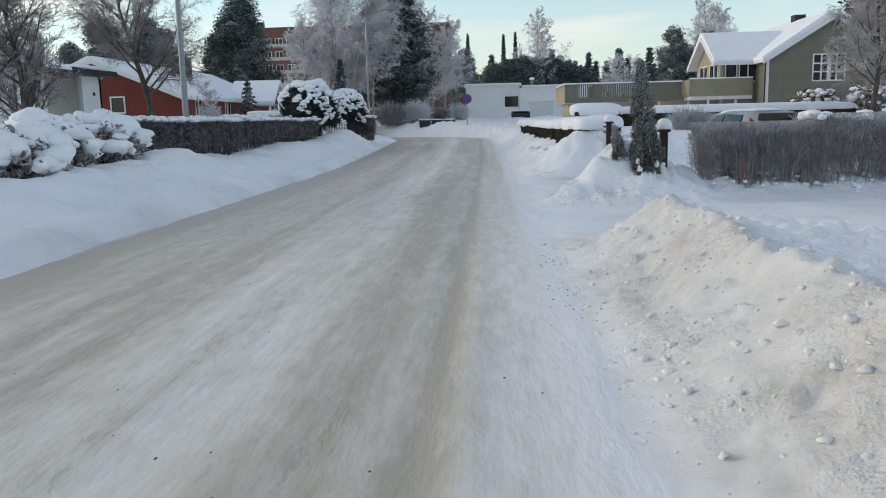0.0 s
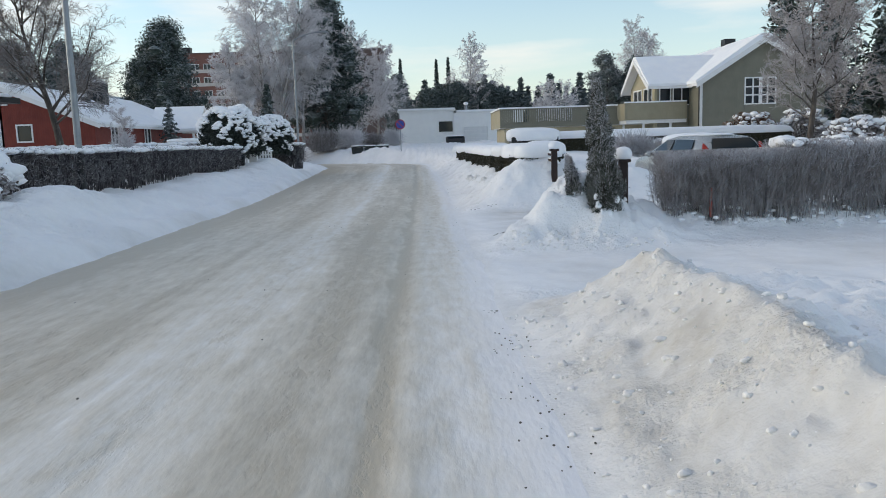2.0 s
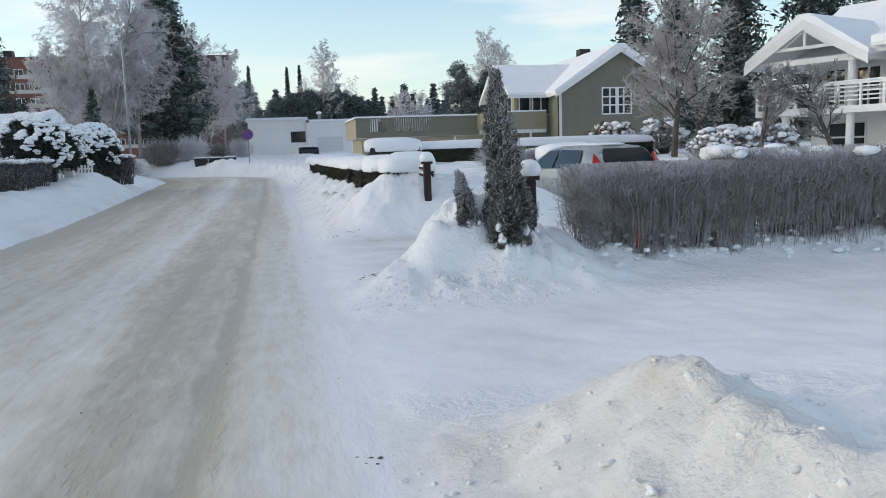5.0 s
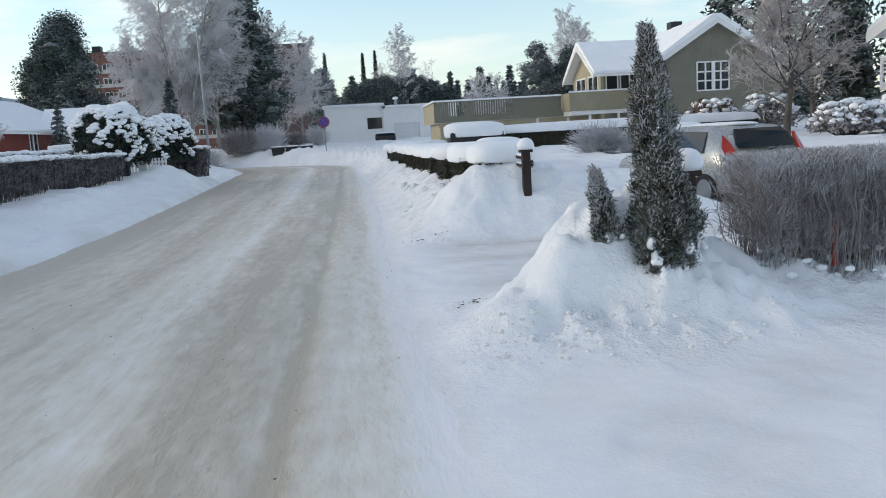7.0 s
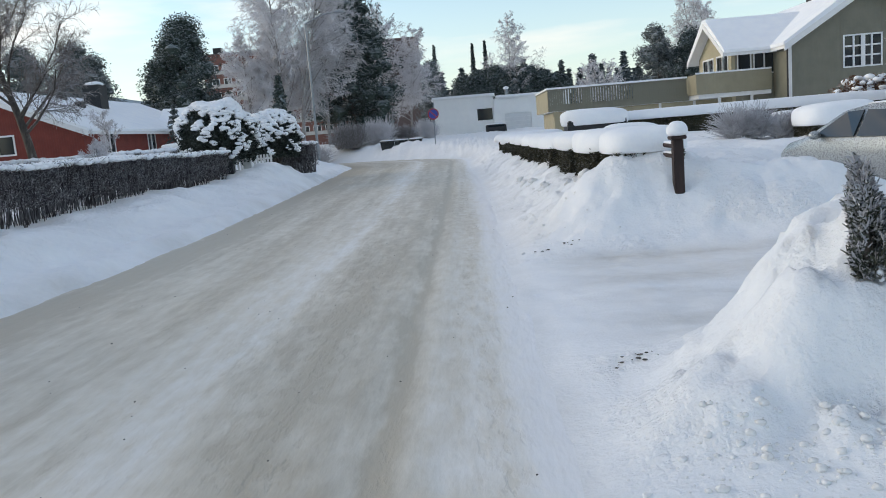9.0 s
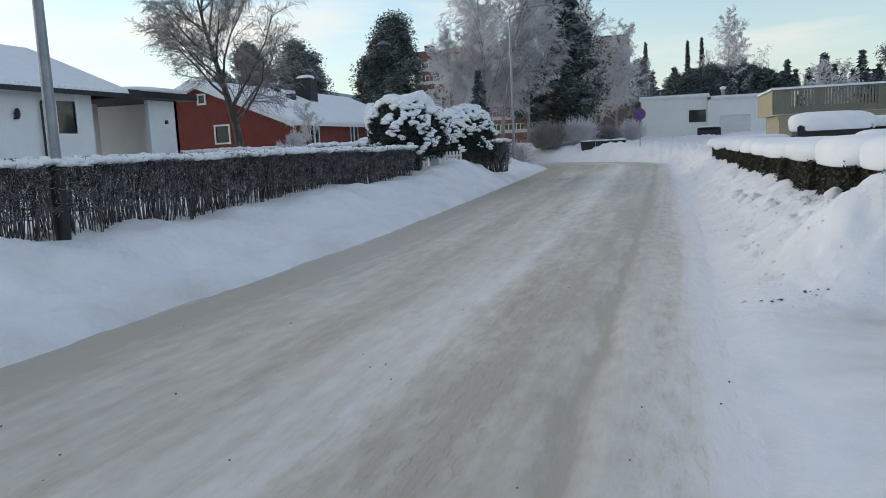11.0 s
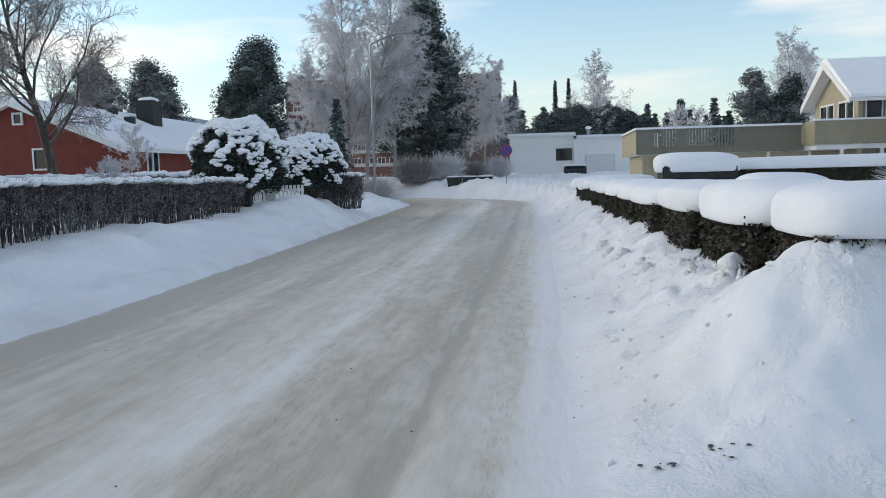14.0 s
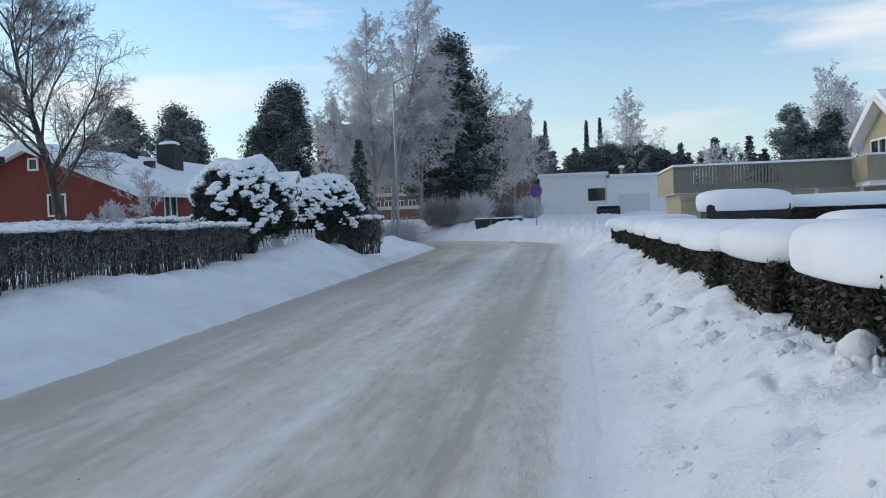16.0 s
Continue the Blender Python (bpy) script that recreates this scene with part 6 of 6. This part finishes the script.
marker_post((2.76, 20.65, 0.42), 0.86, "dark brown wooden post with a snow cap")
marker_post((2.80, 14.45, 0.35), 0.82, "dark brown wooden post with a snow cap")
fence = thing("rail_fence", "two dark snow-dusted rails between hedge and post", "fence", at=(2.74, 20.75, 0.42))
for z in (0.78, 0.65):
    rl = Build().tubes([(0, 0, z, -0.06, 0.75, z + 0.02, 0.035, 0.035)], 10).put("rail", M_BROWN, fence)
    Build().tubes([(-0.002, 0.02, z + 0.03, -0.06, 0.74, z + 0.05, 0.026, 0.026)], 8).put("rail_snow", M_CAP, rl, smooth=True)
mk = thing("red_marker", "small red wooden marker stick in the hedge", "marker", at=(4.15, 14.45, 0.5))
Build().box(-0.02, 0.02, -0.015, 0.015, -0.2, 0.24).put("stick", M_WOODRED, mk, bevel=0.004)


# clumps of snow caught at the foot of the twig hedge
rg = np.random.default_rng(12)
b = Build()
for k in range(260):
    x, y = rg.uniform(3.5, 15.5), rg.uniform(14.15, 14.75)
    s = rg.uniform(0.010, 0.038)
    b.blob((x, y, ground_at(x, y) + rg.uniform(0.0, 0.12)), (s * rg.uniform(0.8, 2.2), s, s * 0.8), k, 0.4, 6, 9)
tagged(b.put("hedge_foot_snow", M_CAP, smooth=True), "clumps of snow caught at the hedge foot", "snow", kind="stuff")


# evergreen hedge blocks with thick pillows of snow
def pillow_hedge(x, y, w, l, z0, zl, zt, seed, label="clipped evergreen hedge block under a thick snow pillow"):
    t = thing("evergreen_hedge", label, "hedge", "evergreen hedge blocks", at=(x, y, z0))
    rg = np.random.default_rng(seed)
    n = min(int(16000 * (w * l + 2 * (w + l) * (zl - z0)) / 3.2), 60000)
    p = np.stack([rg.uniform(-w / 2, w / 2, n), rg.uniform(-l / 2, l / 2, n), rg.uniform(-0.15, zl - z0 - 0.05, n)], 1)
    side = rg.integers(0, 4, n)
    m = rg.random(n) < 0.75
    p[:, 0] = np.where(m & (side == 0), -w / 2 + rg.uniform(0, 0.1, n), np.where(m & (side == 1), w / 2 - rg.uniform(0, 0.1, n), p[:, 0]))
    p[:, 1] = np.where(m & (side == 2), -l / 2 + rg.uniform(0, 0.1, n), np.where(m & (side == 3), l / 2 - rg.uniform(0, 0.1, n), p[:, 1]))
    p += rg.normal(0, 0.025, p.shape)
    Build().cards(p, 0.032, rg).put("foliage", M_LEAF, t)
    Build().box(-w / 2 + 0.14, w / 2 - 0.14, -l / 2 + 0.14, l / 2 - 0.14, -0.3, zl - z0 - 0.08).put("twig_core", M_LEAF, t)
    b = Build()
    pillow(b, -w / 2 - 0.08, w / 2 + 0.08, -l / 2 - 0.08, l / 2 + 0.08, zl - z0 - 0.06, zt - z0, seed)
    b.put("snow_pillow", M_CAP, t, smooth=True)
    return t


for k, (x, y, w, l, zl, zt) in enumerate(((2.52, 21.72, 0.92, 1.05, 1.19, 1.48), (2.56, 23.65, 1.16, 2.0, 1.17, 1.47), (2.50, 26.15, 1.14, 2.1, 1.16, 1.45), (2.44, 28.7, 1.14, 2.15, 1.15, 1.43), (2.39, 31.2, 1.12, 2.1, 1.14, 1.42), (2.33, 33.7, 1.1, 2.1, 1.14, 1.41), (2.27, 36.2, 1.1, 2.1, 1.13, 1.40), (2.21, 38.7, 1.08, 2.1, 1.13, 1.40), (2.15, 41.2, 1.06, 2.1, 1.14, 1.41), (2.09, 43.7, 1.06, 2.1, 1.06, 1.42))):
    pillow_hedge(x, y, w, l, ground_at(x, y) - 0.15, zl, zt, 300 + k)
pillow_hedge(2.9, 46.6, 2.7, 1.2, 0.7, 1.12, 1.48, 310, "evergreen hedge end under a thick snow pillow")
pillow_hedge(3.55, 27.4, 1.0, 1.0, 0.7, 1.15, 1.5, 311, "broad evergreen bush under a thick snow pillow")
pillow_hedge(9.35, 33.0, 1.2, 1.1, 0.7, 1.12, 1.5, 314, "rounded evergreen bush with a snow cap")
pillow_hedge(12.6, 44.4, 13.0, 0.9, 0.8, 1.62, 1.98, 312, "long evergreen hedge under an even snow cap")
pillow_hedge(9.0, 30.0, 1.4, 1.2, 0.8, 1.15, 1.62, 313, "rounded evergreen bush with a snow cap")


def trailer():
    # Snow slab on something low and dark; the trailer box and wheels are invented
    t = thing("slab_on_dark_box", "slab of snow on an unidentified low dark thing, modelled as a trailer", "trailer", at=(5.4, 43.6, 0.82))
    Build().box(-1.2, 1.2, -0.7, 0.7, 0.45, 0.9).put("box", M_DARK, t, bevel=0.04)
    for x in (-0.5, 0.5):
        Build().tubes([(x, -0.76, 0.22, x, -0.60, 0.22, 0.26, 0.26)], 16).put("wheel", M_RUBBER, t)
    b = Build()
    pillow(b, -1.28, 1.28, -0.8, 0.8, 0.70, 1.34, 8)
    b.put("snow_slab", M_CAP, t, smooth=True)


trailer()


def car():
    t = thing("hatchback_car", "silver hatchback car parked on the snowy drive", "car", at=(6.85, 23.2, 0.06))
    t.rotation_euler = (0, 0, radians(14))
    # side outline, y forward from the rear bumper at -1.95 to the nose at 1.95
    prof = [(-1.93, 0.42), (-1.96, 0.62), (-1.90, 0.80), (-1.86, 0.95), (-1.62, 1.30), (-1.50, 1.42), (-0.9, 1.475), (-0.2, 1.47), (0.35, 1.38), (1.05, 0.98), (1.55, 0.88), (1.88, 0.72), (1.95, 0.45), (1.85, 0.25), (-1.85, 0.25)]
    half = [0.80, 0.83, 0.84, 0.83, 0.70, 0.60, 0.56, 0.56, 0.60, 0.80, 0.78, 0.68, 0.66, 0.80, 0.80]
    bm = bmesh.new()
    L = [bm.verts.new((-h, y, z)) for (y, z), h in zip(prof, half)]
    R = [bm.verts.new((h, y, z)) for (y, z), h in zip(prof, half)]
    n = len(prof)
    for i in range(n):
        bm.faces.new((L[i], L[(i + 1) % n], R[(i + 1) % n], R[i]))
    # sides with a waist bulge
    ml = [bm.verts.new((-0.86, y, z)) for y, z in ((-1.55, 0.62), (-1.3, 0.95), (0.9, 0.92), (1.5, 0.62))]
    mr = [bm.verts.new((0.86, y, z)) for y, z in ((-1.55, 0.62), (-1.3, 0.95), (0.9, 0.92), (1.5, 0.62))]
    for S, m, flip in ((L, ml, False), (R, mr, True)):
        polys = [(S[0], S[1], m[0]), (S[1], S[2], m[0]), (S[2], S[3], m[1], m[0]), (S[3], S[4], S[5], S[6], m[1]), (S[6], S[7], m[2], m[1]), (S[7], S[8], S[9], m[2]), (S[9], S[10], m[3], m[2]), (S[10], S[11], m[3]), (S[11], S[12], m[3]), (S[12], S[13], m[3]), (S[13], S[14], m[0], m[3]), (S[14], S[0], m[0]), (m[0], m[1], m[2], m[3])]
        for q in polys:
            bm.faces.new(q if flip else q[::-1])
    bmesh.ops.recalc_face_normals(bm, faces=bm.faces[:])
    bmesh.ops.bevel(bm, geom=[e for e in bm.edges if e.calc_length() > 0.3], offset=0.03, segments=2, affect="EDGES", clamp_overlap=True)
    me = bpy.data.meshes.new("body")
    bm.to_mesh(me)
    bm.free()
    me.materials.append(M_CAR)
    me.polygons.foreach_set("use_smooth", np.ones(len(me.polygons), bool))
    body = new("body", me)
    body.parent = t
    rear = Build().prism([(-0.58, -1.85, 1.05), (0.58, -1.85, 1.05), (0.655, -1.80, 1.12), (0.60, -1.68, 1.29), (0.53, -1.60, 1.38), (-0.53, -1.60, 1.38), (-0.60, -1.68, 1.29), (-0.655, -1.80, 1.12)], (0, -0.012, 0.01))
    rear.put("rear_window", M_CARGLASS, t)
    Build().tubes([(0.0, -1.915, 1.0, 0.34, -1.87, 1.08, 0.012, 0.008)], 5).put("wiper", M_DARK, t)
    for s in (-1, 1):
        Build().prism([(s * 0.852, -1.18, 0.98), (s * 0.852, -0.25, 0.98), (s * 0.640, -0.25, 1.38), (s * 0.640, -1.05, 1.36)], (s * 0.022, 0, 0.004)).put("side_window", M_CARGLASS, t)
        Build().prism([(s * 0.852, -0.17, 0.98), (s * 0.852, 0.78, 0.98), (s * 0.640, 0.20, 1.36), (s * 0.640, -0.17, 1.38)], (s * 0.022, 0, 0.004)).put("side_window", M_CARGLASS, t)
        Build().prism([(s * 0.66, -1.89, 0.95), (s * 0.86, -1.79, 0.94), (s * 0.86, -1.69, 1.08), (s * 0.775, -1.61, 1.29), (s * 0.72, -1.68, 1.21)], (s * 0.035, -0.035, 0)).put("tail_lamp", M_TAIL, t, "red tail lamp")
        Build().box(s * 0.72 - 0.10, s * 0.72 + 0.10, -1.975, -1.93, 0.46, 0.52).put("reflector", M_TAIL, t)
        Build().blob((s * 0.95, 0.62, 1.02), (0.11, 0.07, 0.075), 4, 0.03, 7, 10).put("mirror", M_CAR, t, smooth=True)
        for y in (-1.22, 1.25):
            w = Build().tubes([(s * 0.66, y, 0.30, s * 0.872, y, 0.30, 0.31, 0.31), (s * 0.872, y, 0.30, s * 0.874, y, 0.30, 0.31, 0.0)], 22).put("wheel", M_RUBBER, t)
            Build().tubes([(s * 0.874, y, 0.30, s * 0.884, y, 0.30, 0.21, 0.20), (s * 0.884, y, 0.30, s * 0.885, y, 0.30, 0.20, 0.0)], 18).put("rim", M_GREY, w)
    Build().box(-0.27, 0.27, -1.955, -1.915, 0.83, 0.945).put("number_plate", M_TRIM, t)
    for k in range(6):
        Build().box(-0.24 + k * 0.085, -0.19 + k * 0.085, -1.960, -1.9555, 0.855, 0.92).put("plate_bar", M_DARK, t)
    b = Build()
    b.blob((0, -0.6, 1.47), (0.56, 0.85, 0.05), 3, 0.12, 8, 14)
    b.put("roof_snow", M_CAP, t, smooth=True)


car()


def no_parking_sign():
    t = thing("no_parking_sign", "round blue and red no parking sign on a pole", "sign", at=(-2.35, 70.0, 0.75))
    Build().tubes([(0, 0, -0.5, 0, 0, 2.9, 0.035, 0.035)], 10).put("pole", M_GREY, t)
    Build().tubes([(0, -0.04, 2.45, 0, -0.06, 2.45, 0.42, 0.42), (0, -0.06, 2.45, 0, -0.061, 2.45, 0.42, 0.001)], 32).put("rim", M_SIGNRED, t, "red ring")
    f = Build().tubes([(0, -0.062, 2.45, 0, -0.066, 2.45, 0.34, 0.34), (0, -0.066, 2.45, 0, -0.067, 2.45, 0.34, 0.001)], 32).put("face", M_BLUE, t, "blue face")
    Build().prism([(-0.26, -0.069, 2.66), (-0.20, -0.069, 2.71), (0.26, -0.069, 2.24), (0.20, -0.069, 2.19)], (0, -0.004, 0)).put("slash", M_SIGNRED, f)


no_parking_sign()


def wheelie_bin(x, y):
    t = thing("rubbish_bin", "black plastic wheeled rubbish bin in the snow", "bin", "bins at the bend", at=(x, y, 0.62))
    Build().prism([(-0.40, -0.42, -0.2), (0.40, -0.42, -0.2), (0.52, -0.5, 0.75), (-0.52, -0.5, 0.75)], (0, 0.95, 0)).put("body", M_BIN, t, bevel=0.03)
    Build().box(-0.55, 0.55, -0.54, 0.54, 0.755, 0.83).put("lid", M_BIN, t, bevel=0.02)
    b = Build()
    pillow(b, -0.5, 0.5, -0.5, 0.5, 0.83, 0.93, 2)
    b.put("snow", M_CAP, t, smooth=True)


for x in (-6.4, -5.25, -4.1):
    wheelie_bin(x, 74.0)


def far_car(x, y, z):
    t = thing("parked_car", "dark car parked by the flat house, half buried", "car", at=(x, y, z))
    Build().prism([(-1.0, -1.9, 0.2), (-1.0, 2.0, 0.2), (-1.0, 2.0, 0.8), (-1.0, 1.0, 0.95), (-1.0, 0.4, 1.45), (-1.0, -1.4, 1.45), (-1.0, -1.9, 0.9)], (2.0, 0, 0)).put("body", M_DARK, t, bevel=0.08)
    Build().prism([(-0.85, -1.72, 0.98), (0.85, -1.72, 0.98), (0.75, -1.5, 1.36), (-0.75, -1.5, 1.36)], (0, -0.03, 0)).put("rear_window", M_CARGLASS, t)
    b = Build()
    pillow(b, -0.9, 0.9, -1.3, 0.5, 1.44, 1.58, 3)
    b.put("snow", M_CAP, t, smooth=True)


far_car(3.0, 90.0, 0.75)
far_car(13.2, 66.0, 0.7)

# ---- loose snow and grit ----
rg = np.random.default_rng(77)
b = Build()
for k in range(1150):
    y = 2.6 + 6.9 * rg.random() if k < 900 else rg.uniform(19.8, 27)
    x = rg.uniform(0.45, 2.3) if k < 900 else rg.uniform(0.45, 2.2)
    s = 0.004 + 0.026 * rg.random() ** 4 if k < 900 else 0.005 + 0.028 * rg.random() ** 6
    b.blob((x, y, ground_at(x, y) + s * 0.1), (s * rg.uniform(0.8, 1.6), s * rg.uniform(0.7, 1.3), s * 0.7), k, 0.75, 7, 10)
for k in range(330):
    x, y = rg.uniform(0.85, 3.4), rg.uniform(13.2, 13.75)
    if k > 200:
        x, y = rg.normal(1.35, 0.22), rg.normal(13.55, 0.14)
    s = 0.005 + 0.020 * rg.random() ** 4
    b.blob((x, y, ground_at(x, y) + s * 0.3), (s * 1.2, s, s * 0.75), k, 0.35, 5, 7)
for x, y, s in ((1.88, 22.85, 0.11), (1.80, 23.3, 0.05), (1.72, 23.75, 0.05), (1.75, 24.6, 0.05), (1.45, 25.2, 0.07), (1.5, 26.0, 0.07), (1.35, 27.0, 0.08), (1.28, 28.3, 0.08), (1.25, 29.4, 0.08)):
    b.blob((x, y, ground_at(x, y) + s * 0.4), (s, s * 0.9, s * 0.85), int(x * 100), 0.5, 10, 16)
    for q in range(26):
        u = rg.normal(0, 0.8, 3) * s
        b.blob((x + u[0], y + u[1] * 1.4, ground_at(x + u[0], y + u[1] * 1.4) + s * 0.1), (s * rg.uniform(0.12, 0.42), s * rg.uniform(0.12, 0.42), s * rg.uniform(0.12, 0.35)), q, 0.6, 7, 10)
tagged(b.put("snow_clods", M_CLOD, smooth=True), "broken clods of ploughed snow along the banks", "snow", kind="stuff")
b = Build()
for k in range(170):
    x, y = rg.uniform(-4.8, 0.5), rg.uniform(3, 30)
    if k > 110:
        x, y = rg.normal(0.42, 0.12), rg.choice([6.4, 8.3, 8.7, 7.2]) + rg.normal(0, 0.25)
    s = rg.uniform(0.003, 0.009)
    b.blob((x, y, 0.018), (s, s * rg.uniform(1, 2), s * 0.6), k, 0.3, 4, 5)
for x, y in ((0.93, 20.0), (1.22, 20.12), (0.97, 15.15), (1.05, 15.25), (0.35, 9.7)):
    for q in range(8):
        s = rg.uniform(0.004, 0.012)
        px, py = x + rg.normal(0, 0.07), y + rg.normal(0, 0.035)
        b.blob((px, py, ground_at(px, py) + 0.01), (s * 1.6, s, s * 0.5), q, 0.3, 4, 6)
tagged(b.put("grit", M_GRIT), "dark grit and dead leaves on the snow", "grit", kind="stuff")
